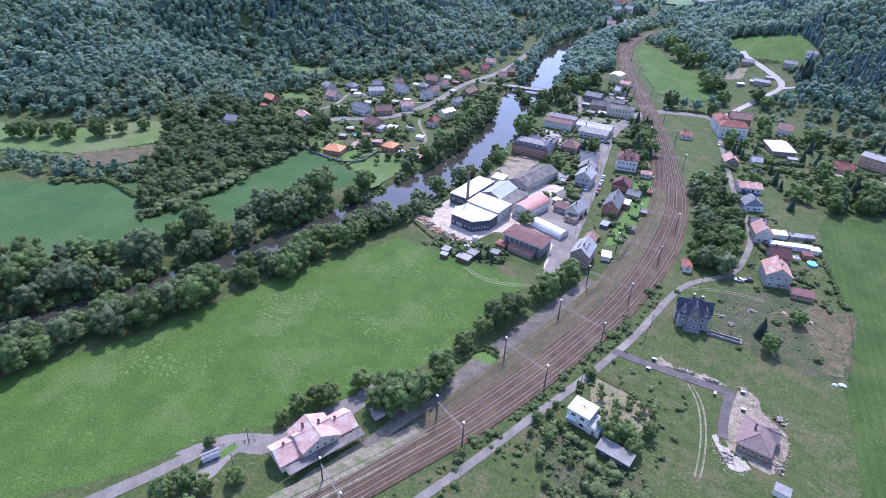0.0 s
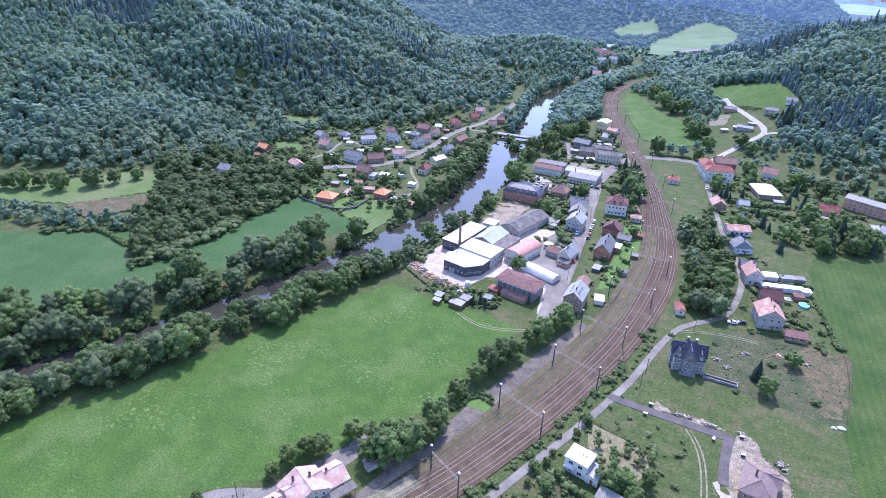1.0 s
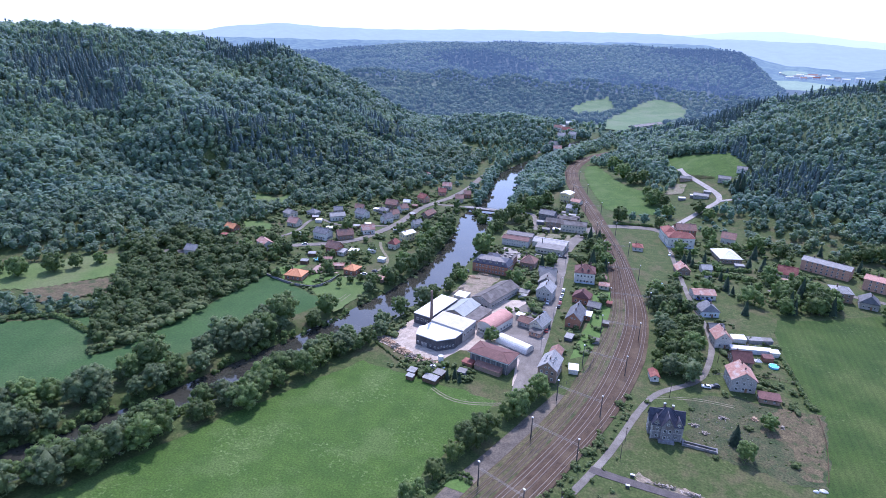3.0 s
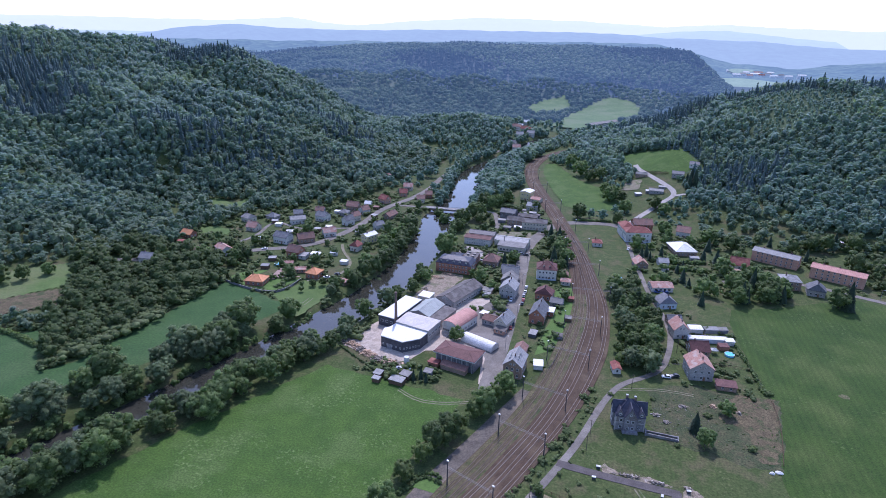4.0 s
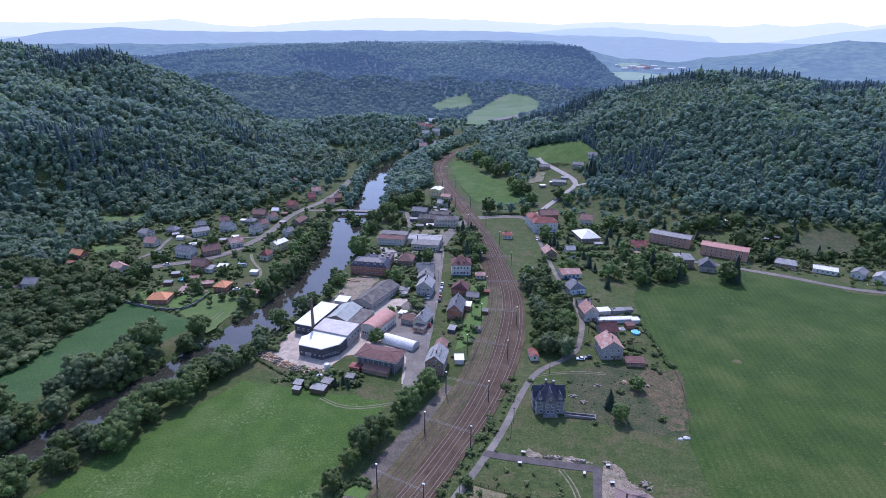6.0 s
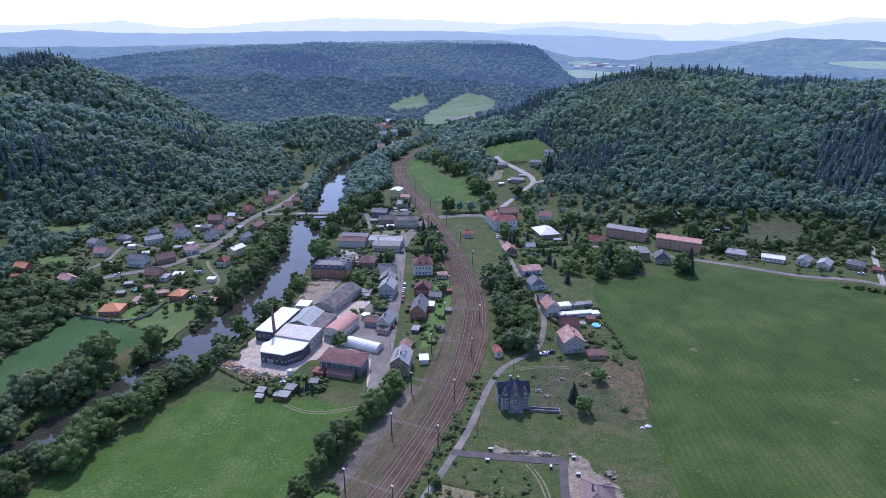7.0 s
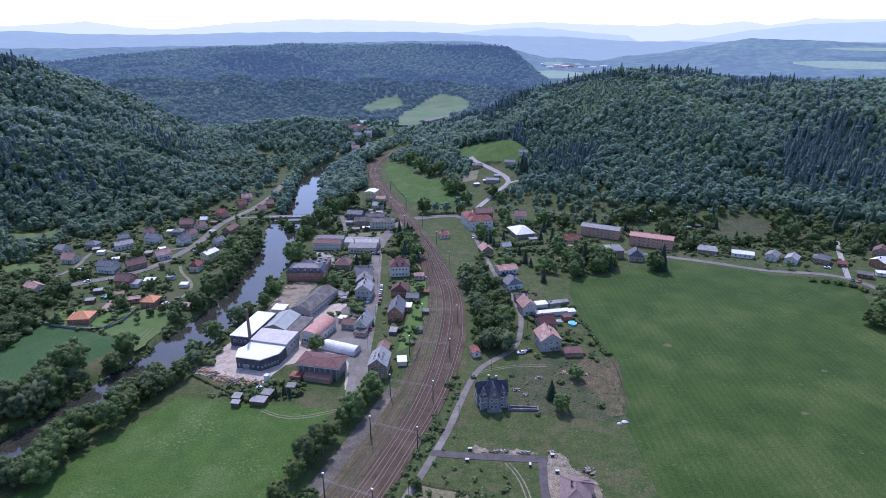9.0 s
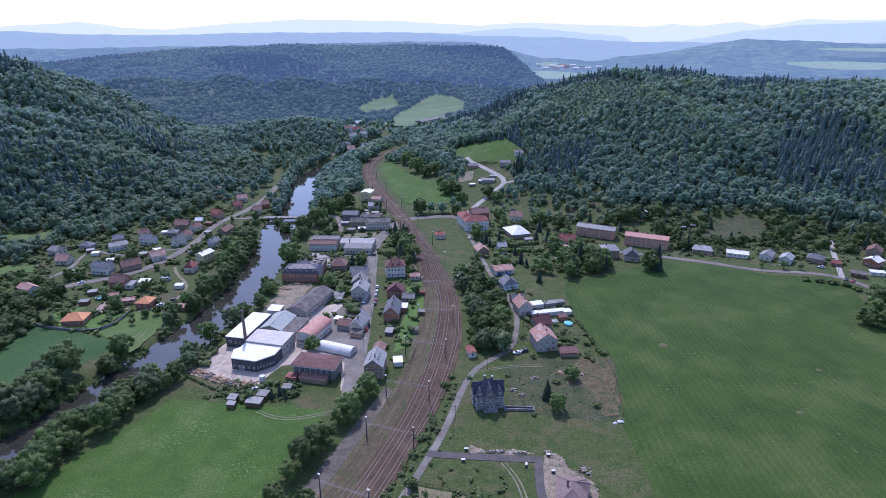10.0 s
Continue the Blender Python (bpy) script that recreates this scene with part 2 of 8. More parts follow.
def side_of(line):
    d = np.gradient(line, axis=0)
    d /= np.linalg.norm(d, axis=1, keepdims=True)
    return np.stack([d[:, 1], -d[:, 0]], 1)


def distance(x, y, line):
    """Distance from each place to a line of points."""
    best = np.full(np.shape(x), 1e9)
    for (ax, ay), (bx, by) in zip(line[:-1], line[1:]):
        dx, dy = bx - ax, by - ay
        u = np.clip(((x - ax) * dx + (y - ay) * dy) / (dx * dx + dy * dy), 0, 1)
        best = np.minimum(best, np.hypot(x - ax - u * dx, y - ay - u * dy))
    return best


RIVER_LINE, RAIL_LINE = smooth_line(RIVER), smooth_line(RAILWAY, 3.0)

# crests: x, y, height, half width of the hill
WEST_HILL = [(-1500, -500, 150, 700), (-1150, 150, 142, 640), (-850, 540, 133, 480), (-781, 656, 134, 430), (-719, 758, 124, 370), (-645, 790, 106, 280),
             (-596, 803, 115, 220), (-562, 822, 100, 165), (-560, 900, 84, 170), (-600, 1010, 52, 200), (-620, 1110, 17, 160)]
NORTH_HILL = [(-1100, 1700, 62, 800), (-960, 1754, 74, 800), (-807, 1830, 92, 800), (-674, 1883, 103, 800), (-467, 1945, 109, 780),
              (-220, 1988, 110, 760), (-42, 2000, 108, 740), (132, 1996, 106, 700), (220, 1990, 100, 620), (320, 1985, 88, 560)]
EAST_HILL = [(-8, 880, 6, 60), (38, 879, 18, 80), (81, 876, 38, 100), (124, 871, 60, 150), (157, 866, 76, 190), (195, 858, 85, 235), (245, 845, 93, 310), (291, 830, 93, 390),
             (335, 813, 87, 375), (380, 794, 84, 370), (436, 765, 89, 365), (517, 712, 90, 360), (720, 520, 94, 340), (900, 200, 95, 420), (1000, -400, 95, 500)]
# side ridges: x, y, height, half width
SPURS = [[(-590, 560, 92, 170), (-477, 512, 63, 135), (-434, 536, 51, 125), (-395, 554, 44, 120), (-345, 568, 33, 110), (-309, 572, 22, 100), (-270, 569, 9, 90)],
         [(-719, 758, 112, 200), (-560, 640, 84, 150), (-480, 655, 68, 135), (-400, 690, 44, 125), (-352, 712, 26, 115), (-300, 735, 10, 100)],
         [(-850, 540, 118, 200), (-700, 420, 86, 170), (-600, 372, 62, 150), (-520, 345, 40, 130), (-450, 330, 20, 110)],
         [(-308, 846, 12, 110), (-259, 862, 21, 120), (-210, 875, 25, 110), (-176, 882, 20, 90), (-150, 887, 6, 70)],
         [(245, 845, 84, 170), (215, 760, 62, 130), (180, 690, 38, 115), (150, 630, 16, 90)],
         [(380, 794, 74, 170), (372, 690, 60, 130), (340, 600, 38, 120), (320, 540, 18, 90)],
         [(-200, 1985, 108, 300), (-235, 1780, 92, 200), (-245, 1620, 62, 160), (-240, 1500, 28, 110)],
         [(40, 1995, 104, 280), (60, 1790, 84, 180), (85, 1650, 55, 140), (95, 1560, 34, 105)],
         [(-720, 1860, 100, 260), (-600, 1640, 84, 190), (-500, 1450, 58, 160), (-430, 1310, 28, 130)],
         [(-467, 1945, 104, 300), (-420, 1700, 78, 260), (-360, 1500, 46, 230), (-320, 1340, 20, 200)],
         [(-42, 2000, 104, 300), (-60, 1800, 80, 230), (-70, 1640, 48, 190), (-80, 1540, 18, 130)],
         [(-807, 1830, 88, 320), (-760, 1560, 74, 280), (-640, 1340, 52, 260), (-560, 1180, 28, 220)]]


def ridge(x, y, crest, power=0.85):
    z = np.zeros(np.shape(x))
    for (ax, ay, ah, aw), (bx, by, bh, bw) in zip(crest[:-1], crest[1:]):
        dx, dy = bx - ax, by - ay
        u = np.clip(((x - ax) * dx + (y - ay) * dy) / (dx * dx + dy * dy), 0, 1)
        d = np.hypot(x - ax - u * dx, y - ay - u * dy)
        k = np.clip(1 - d / (aw + (bw - aw) * u), 0, 1)
        z = np.maximum(z, (ah + (bh - ah) * u) * (k * k * (3 - 2 * k)) ** power)
    return z


def north(x, y):
    """The northern hill, which ends in a steep shoulder over the valley."""
    k = np.clip((345 + 0.1 * (y - 2000) - x) / 165, 0, 1)
    return ridge(x, y, NORTH_HILL) * k * k * (3 - 2 * k)


def roll_noise(x, y):
    return (np.sin(x * 0.013 + 1.3 * np.sin(y * 0.009)) * np.sin(y * 0.011 + 0.8) + 0.6 * np.sin(x * 0.029 + y * 0.021)
            + 0.4 * np.sin(x * 0.047 - y * 0.05 + 2))


def land(x, y):
    """Height of the ground, river bed left out."""
    x, y = np.asarray(x, float), np.asarray(y, float)
    z = np.maximum(np.maximum(ridge(x, y, WEST_HILL), north(x, y)), ridge(x, y, EAST_HILL))
    for crest in SPURS:
        side = ridge(x, y, crest, 0.75)
        z = np.maximum(z, side)
    gully = np.sin(x * 0.026 + 0.8 * np.sin(y * 0.012)) * np.sin(y * 0.019 + x * 0.006 + 1.0) + 0.5 * np.sin(x * 0.05 - y * 0.031)
    return z + np.clip(z / 40, 0, 1) * 2.0 * roll_noise(x, y) + 9.0 * np.clip((z - 15) / 35, 0, 1) * np.clip((80 - z) / 45, 0.05, 1) * gully


def river_half(y):
    """Half width of the river bed: narrow below the works, wide at the bridge."""
    return np.interp(y, [0, 225, 262, 430, 468, 500, 620, 680], [6.5, 6.5, 9.5, 9.5, 15.0, 13.5, 12.0, 8.0])


def ground_height(x, y):
    z = land(x, y)
    d = distance(x, y, RIVER_LINE[::3])
    k = np.clip((d - river_half(y)) / 8.0, 0, 1)
    return z - 5.0 * (1 - k * k * (3 - 2 * k))


def axis_steps(lo, hi, step):
    core = np.arange(lo, hi + step, step)
    out, g = [], step
    left, right = [core[0]], [core[-1]]
    while right[-1] < 6000:
        g *= 1.13
        right.append(right[-1] + g)
        left.append(left[-1] - g)
    return np.concatenate([left[:0:-1], core, right[1:]])


def grid_sheet(name, xs, ys, height, mat):
    gx, gy = np.meshgrid(xs, ys)
    z = height(gx, gy)
    v = np.stack([gx.ravel(), gy.ravel(), z.ravel()], 1)
    nx, ny = len(xs), len(ys)
    i = (np.arange(ny - 1)[:, None] * nx + np.arange(nx - 1)[None]).ravel()
    return new(name, arrays_mesh(name, v, np.stack([i, i + 1, i + nx + 1, i + nx], 1), mat, True))


ground = grid_sheet("ground", axis_steps(-420, 430, 5.0), axis_steps(-40, 760, 5.0), ground_height, GRASS)
tagged(ground, "green valley floor rising into wooded hills", "ground", kind="structure")


def ribbon(name, line, left, right, z, mat, label, category, lift=0.0):
    """A strip along a line between two offsets to its right, laid on the ground, with a thin edge."""
    p, s = np.array(line), side_of(np.array(line))
    left, right = np.broadcast_to(left, len(p)), np.broadcast_to(right, len(p))
    a, b = p + s * left[:, None], p + s * right[:, None]
    za, zb = land(a[:, 0], a[:, 1]) + z, land(b[:, 0], b[:, 1]) + z
    k = len(p)
    v = np.vstack([np.column_stack([a, za]), np.column_stack([b, zb]), np.column_stack([a, za - 0.4]), np.column_stack([b, zb - 0.4])])
    i = np.arange(k - 1)
    f = np.vstack([np.stack([i, i + k, i + k + 1, i + 1], 1), np.stack([i + 2 * k, i, i + 1, i + 2 * k + 1], 1),
                   np.stack([i + k, i + 3 * k, i + 3 * k + 1, i + k + 1], 1)])
    return tagged(new(name, arrays_mesh(name, v, f, mat)), label, category, kind="structure")


def patch(name, outline, z, mat, label, category="field", ragged=1.5, step=2.0):
    """A piece of ground cover with a ragged outline."""
    p = np.array(list(outline) + [outline[0]], float)
    pts = []
    for a, b in zip(p[:-1], p[1:]):
        k = max(1, int(np.linalg.norm(b - a) / step))
        side = np.array([b[1] - a[1], a[0] - b[0]]) / max(1e-6, np.linalg.norm(b - a))
        for u in np.arange(k) / k:
            q = a + (b - a) * u
            w = noise.noise(Vector((q[0] * 0.13, q[1] * 0.13, 3.0))) + 0.6 * noise.noise(Vector((q[0] * 0.5, q[1] * 0.5, 7.0)))
            pts.append(q + side * w * ragged)
    bm = bmesh.new()
    vs = [bm.verts.new((x, y, float(land(x, y)) + z)) for x, y in pts]
    fc = bm.faces.new(vs)
    bmesh.ops.triangulate(bm, faces=[fc])
    bmesh.ops.recalc_face_normals(bm, faces=bm.faces)
    if sum(f.normal.z for f in bm.faces) < 0:
        bmesh.ops.reverse_faces(bm, faces=bm.faces)
    me = bpy.data.meshes.new(name)
    bm.to_mesh(me)
    bm.free()
    me.materials.append(mat)
    return tagged(new(name, me), label, category, kind="structure")


def draped(name, outline, mat, label, category="field", lift=0.35, cell=2.5):
    """A field lying on sloping ground, cell by cell."""
    p = np.array(outline, float)
    xs, ys = np.arange(p[:, 0].min() // 5 * 5, p[:, 0].max() + 5, cell), np.arange(p[:, 1].min() // 5 * 5, p[:, 1].max() + 5, cell)
    gx, gy = np.meshgrid(xs, ys)
    v = np.stack([gx.ravel(), gy.ravel(), ground_height(gx, gy).ravel() + lift], 1)
    i = (np.arange(len(ys) - 1)[:, None] * len(xs) + np.arange(len(xs) - 1)[None]).ravel()
    f = np.stack([i, i + 1, i + len(xs) + 1, i + len(xs)], 1)
    c = v[f].mean(1)
    hit = np.zeros(len(f), bool)
    for (ax, ay), (bx, by) in zip(p, np.roll(p, -1, axis=0)):
        if ay != by:
            hit ^= ((ay > c[:, 1]) != (by > c[:, 1])) & (c[:, 0] < (bx - ax) * (c[:, 1] - ay) / (by - ay) + ax)
    return tagged(new(name, arrays_mesh(name, v, f[hit], mat, True)), label, category, kind="structure")


water_line = RIVER_LINE
water = ribbon("water", water_line, -river_half(water_line[:, 1]) - 7.5, river_half(water_line[:, 1]) + 7.5, -2.6, WATER, "calm brown river reflecting sky and trees", "river")

patch("meadow", [(-205, 55), (-174, 104), (-148, 162), (-118, 219), (-78, 215), (-49, 212), (-57, 181), (-64, 149), (-82, 121), (-98, 97),
                 (-112, 86), (-127, 62), (-160, 30)], 0.04, MEADOW, "mown bright green hay meadow beside the river", "meadow")
patch("east_field", [(72, 60), (74, 206), (82, 251), (76, 300), (75, 331), (79, 349), (103, 358), (153, 389), (185, 379), (216, 362), (250, 358), (262, 345),
                     (242, 300), (300, 200), (330, 60)], 0.04, CROP, "large mown green field behind the house gardens", "field", 0.6)
patch("clover_field", [(-357, 150), (-342, 168), (-299, 187), (-275, 203), (-241, 173), (-232, 184), (-227, 249), (-223, 289), (-189, 278), (-166, 270), (-180, 238), (-194, 205), (-214, 165), (-240, 132), (-262, 110), (-300, 96)], 0.04, CLOVER, "dark green clover field on the far river bank", "field")


# ---- trees ----
def ico(level):
    bm = bmesh.new()
    bmesh.ops.create_icosphere(bm, subdivisions=level, radius=1.0)
    v = np.array([p.co[:] for p in bm.verts])
    f = np.array([[q.index for q in t.verts] for t in bm.faces])
    bm.free()
    return v, f


ICO1, ICO2 = ico(1), ico(2)


def clumps(rng, blobs, leaves, leaf, level=1, wild=0.6, core=0.9):
    """Triangles of a crown: lumpy masses with small leaf sprays standing out of them. blobs: x, y, z, rx, rz."""
    base, faces = ICO1 if level == 1 else ICO2
    vs, fs, k = [], [], 0
    for x, y, z, rx, rz in blobs:
        lump = 1 + rng.normal(0, 0.17, len(base))[:, None]
        vs.append(base * lump * (rx, rx, rz) * core + (x, y, z))
        fs.append(faces + k)
        k += len(base)
    blobs = np.array(blobs)
    weight = blobs[:, 3] ** 2
    pick = rng.choice(len(blobs), leaves, p=weight / weight.sum())
    d = rng.normal(0, 1, (leaves, 3))
    d[:, 2] += 0.25
    d /= np.linalg.norm(d, axis=1, keepdims=True)
    r = blobs[pick]
    centre = r[:, :3] + d * np.stack([r[:, 3], r[:, 3], r[:, 4]], 1) * rng.uniform(core - 0.06, core + 0.26, (leaves, 1))
    d = d * 0.75 + (0, 0, 0.65)
    d /= np.linalg.norm(d, axis=1, keepdims=True)
    t1 = np.cross(d, rng.normal(0, 1, (leaves, 3)))
    t1 /= np.linalg.norm(t1, axis=1, keepdims=True)
    t1 += d * rng.uniform(-wild, wild, (leaves, 1))
    t2 = np.cross(d, t1) + d * rng.uniform(-wild, wild, (leaves, 1))
    s = leaf * rng.uniform(0.6, 1.4, (leaves, 1))
    tri = np.stack([centre - t1 * s, centre + t1 * s * 0.6 + t2 * s, centre + t1 * s * 0.6 - t2 * s], 1).reshape(-1, 3)
    vs.append(tri)
    fs.append(k + np.arange(leaves * 3).reshape(-1, 3))
    return np.vstack(vs), np.vstack(fs)


def broad_blobs(rng, n, spread, z0, z1, small=0.24, large=0.4):
    """A domed head with boughs of uneven size standing out all over it."""
    mid, half = z0 + (z1 - z0) * 0.46, (z1 - z0) * 0.5
    out = [(0, 0, mid, spread * 0.74, half * 0.84)]
    lean = rng.uniform(0, 6.28)
    for i in range(n):
        h = 0.97 - 1.5 * (i + rng.uniform(0, 1)) / n
        a = 2.4 * i + rng.uniform(-0.6, 0.6)
        s = spread * rng.uniform(small, large)
        q = rng.uniform(0.66, 0.95)
        w = math.sqrt(1 - h * h) * q * spread * (1 + 0.14 * math.cos(a - lean))
        out.append((w * math.cos(a), w * math.sin(a), mid + half * h * q, s, s * rng.uniform(0.75, 1.0)))
    return out


def conifer_tris(rng, height, radius, tiers, sprays):
    """Layers of drooping boughs round a stem."""
    vs, fs, k = [], [], 0
    for i in range(tiers):
        u = i / tiers
        z, r = height * (0.06 + 0.9 * u), radius * (1 - u) ** 0.85 + 0.06 * radius
        for j in range(sprays):
            a = 2 * math.pi * (j + rng.uniform(-0.3, 0.3)) / sprays + i
            q = r * rng.uniform(0.75, 1.15)
            w = 0.55 * q * 3.0 / sprays * 2.2
            c, s = math.cos(a), math.sin(a)
            tip = (q * c, q * s, z - 0.18 * q)
            up = (0, 0, z + height * 0.16)
            l_ = (0.55 * q * c - w * s, 0.55 * q * s + w * c, z - 0.1 * q)
            r_ = (0.55 * q * c + w * s, 0.55 * q * s - w * c, z - 0.1 * q)
            vs += [up, l_, tip, r_]
            fs += [(k, k + 1, k + 2), (k, k + 2, k + 3)]
            k += 4
    return np.array(vs), np.array(fs)


def trunk_build(height, r, limbs, rng):
    b = Build().rod((0, 0, -0.6), (0, 0, height * 0.55), r, r * 0.6, 7)
    for i in range(limbs):
        a = 6.28 * i / max(1, limbs) + rng.uniform(-0.4, 0.4)
        z = height * rng.uniform(0.25, 0.5)
        b.rod((0, 0, z), (math.cos(a) * height * 0.22, math.sin(a) * height * 0.22, z + height * 0.25), r * 0.45, r * 0.15, 5)
    return b


def tree_kind(seed, style, mat, height, spread, label, blobs=26, leaves=1800):
    rng = np.random.default_rng(seed)
    ob = thing("tree" if style != "bush" else "bush", label, "tree" if style != "bush" else "bush")
    if style == "conifer":
        v, f = conifer_tris(rng, height, spread, 15, 13)
        part("trunk", Build().rod((0, 0, -0.6), (0, 0, height * 0.9), 0.22, 0.05, 6), BARK, ob)
    elif style == "bush":
        v, f = clumps(rng, broad_blobs(rng, 6, spread, 0.1, height), leaves, 0.24)
        v[:, 2] = np.maximum(v[:, 2], -0.1)
    else:
        low = 0.0 if style == "full" else 0.2
        v, f = clumps(rng, broad_blobs(rng, blobs, spread, height * low, height, 0.16, 0.3), leaves, 0.015 * height + 0.06, 1, 0.35, 0.88)
        part("trunk", trunk_build(height, 0.03 * height * 0.8, 4, rng), BARK, ob)
    part("crown", arrays_mesh("crown", v, f, mat, True), mat, ob)
    return ob


KINDS = {
    "leaf": [tree_kind(1 + i, "full", LEAF, 12, 4.6 + 0.4 * i, "leafy green broadleaf tree with a dense rounded crown") for i in range(4)],
    "willow": [tree_kind(11 + i, "full", WILLOW, 11, 4.9, "grey-green willow with a soft billowing crown") for i in range(3)],
    "lime": [tree_kind(21 + i, "full", LIME, 10, 4.4, "yellow-green broadleaf tree with a loose crown", 20, 1200) for i in range(2)],
    "fir": [tree_kind(31 + i, "conifer", NEEDLE, 13, 3.2, "dark green conifer with drooping boughs") for i in range(2)],
    "orchard": [tree_kind(41 + i, "tree", LEAF, 5, 2.4, "small round fruit tree in a garden", 8, 420) for i in range(2)],
    "bush": [tree_kind(51 + i, "bush", SHRUB, 2.2, 1.9, "low green garden bush", 6, 260) for i in range(2)],
}
USED = set()
TREE_RNG = random.Random(5)


def plant(kind, x, y, size=1.0, wide=1.0, group="", label=""):
    base = TREE_RNG.choice(KINDS[kind])
    k = size * TREE_RNG.uniform(0.9, 1.1)
    m = (Matrix.Translation((x, y, float(ground_height(np.array([x]), np.array([y]))[0]))) @ Matrix.Rotation(TREE_RNG.uniform(0, 6.28), 4, "Z")
         @ Matrix.Diagonal((k * wide, k * wide, k, 1)))
    if base.name not in USED:
        USED.add(base.name)
        ob = base
        ob.matrix_basis = m
        return tagged(ob, label, group=group)
    keep = base.scale.copy()
    base.scale = (1, 1, 1)
    ob = copy_thing(base, m)
    base.scale = keep
    return tagged(ob, label, group=group)


def forest(name, places, templates, mat, label, seed=3, broad=(0.85, 1.2)):
    """Many crowns joined in one mesh. places: x, y, z, size."""
    rng = np.random.default_rng(seed)
    if not len(places):
        return None
    vs, fs, k = [], [], 0
    pick = rng.integers(0, len(templates), len(places))
    for t, (tv, tf) in enumerate(templates):
        p = places[pick == t]
        if not len(p):
            continue
        a = rng.uniform(0, 6.28, len(p))
        c, s = np.cos(a)[:, None], np.sin(a)[:, None]
        sc, wd = p[:, 3:4], p[:, 3:4] * rng.uniform(*broad, (len(p), 1))
        x = (tv[None, :, 0] * c - tv[None, :, 1] * s) * wd + p[:, 0:1]
        y = (tv[None, :, 0] * s + tv[None, :, 1] * c) * wd + p[:, 1:2]
        z = tv[None, :, 2] * sc + p[:, 2:3]
        vs.append(np.stack([x, y, z], 2).reshape(-1, 3))
        fs.append((tf[None] + (np.arange(len(p)) * len(tv))[:, None, None]).reshape(-1, 3) + k)
        k += len(p) * len(tv)
    return tagged(new(name, arrays_mesh(name, np.vstack(vs), np.vstack(fs), mat, True)), label, "woodland", kind="stuff")


def scatter(rng, x0, x1, y0, y1, step, keep):
    """Jittered places on a lattice, where keep(x, y) holds."""
    gx, gy = np.meshgrid(np.arange(x0, x1, step), np.arange(y0, y1, step))
    x = (gx + rng.uniform(-0.45, 0.45, gx.shape) * step).ravel()
    y = (gy + rng.uniform(-0.45, 0.45, gy.shape) * step).ravel()
    ok = keep(x, y)
    return x[ok], y[ok]


def in_sector(x, y, a0, a1):
    a = np.degrees(np.arctan2(x, y))
    return (a > a0) & (a < a1)


rng = np.random.default_rng(8)
NEAR_BROAD = [clumps(np.random.default_rng(60 + i), [(0, 0, 5.2, 2.5 - 0.12 * i, 3.4 + 0.35 * (i % 4))], 58, 0.72, 1, 0.55, 0.74) for i in range(8)]
HIGH_BROAD = [clumps(np.random.default_rng(160 + i), [(0, 0, 5.2, 2.6 - 0.12 * i, 3.4 + 0.35 * (i % 4))], 42, 0.74, 1, 0.6, 0.76) for i in range(8)]
NEAR_FIR = [conifer_tris(np.random.default_rng(70 + i), 11.5 + i, 2.6 + 0.25 * i, 6, 6) for i in range(4)]
FAR_BROAD = [clumps(np.random.default_rng(80 + i), [(0, 0, 7.0, 6.0, 4.8)], 26, 1.1, 1, 0.4, 0.86) for i in range(4)]
FAR_FIR = [conifer_tris(np.random.default_rng(86 + i), 16.0, 5.6, 4, 6) for i in range(2)]

# ---- building materials ----
PLASTER = {
    "white": material("white_plaster", (0.53, 0.495, 0.435), (0.63, 0.59, 0.525), 3, 0.9, 0.02, 0.4, each=0.06),
    "cream": material("cream_plaster", (0.46, 0.41, 0.32), (0.54, 0.485, 0.385), 3, 0.9, 0.02, 0.4, each=0.1),
    "grey": material("grey_plaster", (0.3, 0.28, 0.255), (0.38, 0.355, 0.33), 3, 0.9, 0.03, 0.4, each=0.15),
    "dirty": material("weathered_plaster", (0.17, 0.165, 0.17), (0.26, 0.25, 0.25), 2, 0.9, 0.03, 0.4, third=(0.15, 0.13, 0.12), patch=3),
    "brick": material("red_brick", (0.27, 0.12, 0.075), (0.36, 0.17, 0.11), 2, 0.9, 0.03, 0.3, each=0.1),
    "brown": material("brown_render", (0.25, 0.17, 0.12), (0.32, 0.23, 0.17), 2, 0.9, 0.03, 0.3, each=0.1),
    "yellow": material("yellow_plaster", (0.6, 0.5, 0.26), (0.66, 0.56, 0.32), 3, 0.9, 0.02, 0.4),
    "orange": material("salmon_render", (0.42, 0.24, 0.165), (0.5, 0.29, 0.2), 4, 0.9, 0.02, 0.4),
    "blue": material("pale_blue_plaster", (0.5, 0.56, 0.6), (0.58, 0.63, 0.66), 3, 0.9, 0.02, 0.4),
    "wood": material("brown_boards", (0.14, 0.085, 0.05), (0.2, 0.13, 0.08), 1, 0.85, 0.03, 0.3, stripes=("X", 0.25, 0.02, 0.7)),
    "dark": material("dark_cladding", (0.06, 0.06, 0.07), (0.1, 0.1, 0.11), 2, 0.7, 0.02, 0.4),
    "glass": material("ribbed_glazing", (0.12, 0.12, 0.13), (0.2, 0.2, 0.21), 1.5, 0.35, 0.02, 0.4, stripes=("X", 0.8, 0.02, 0.55)),
}
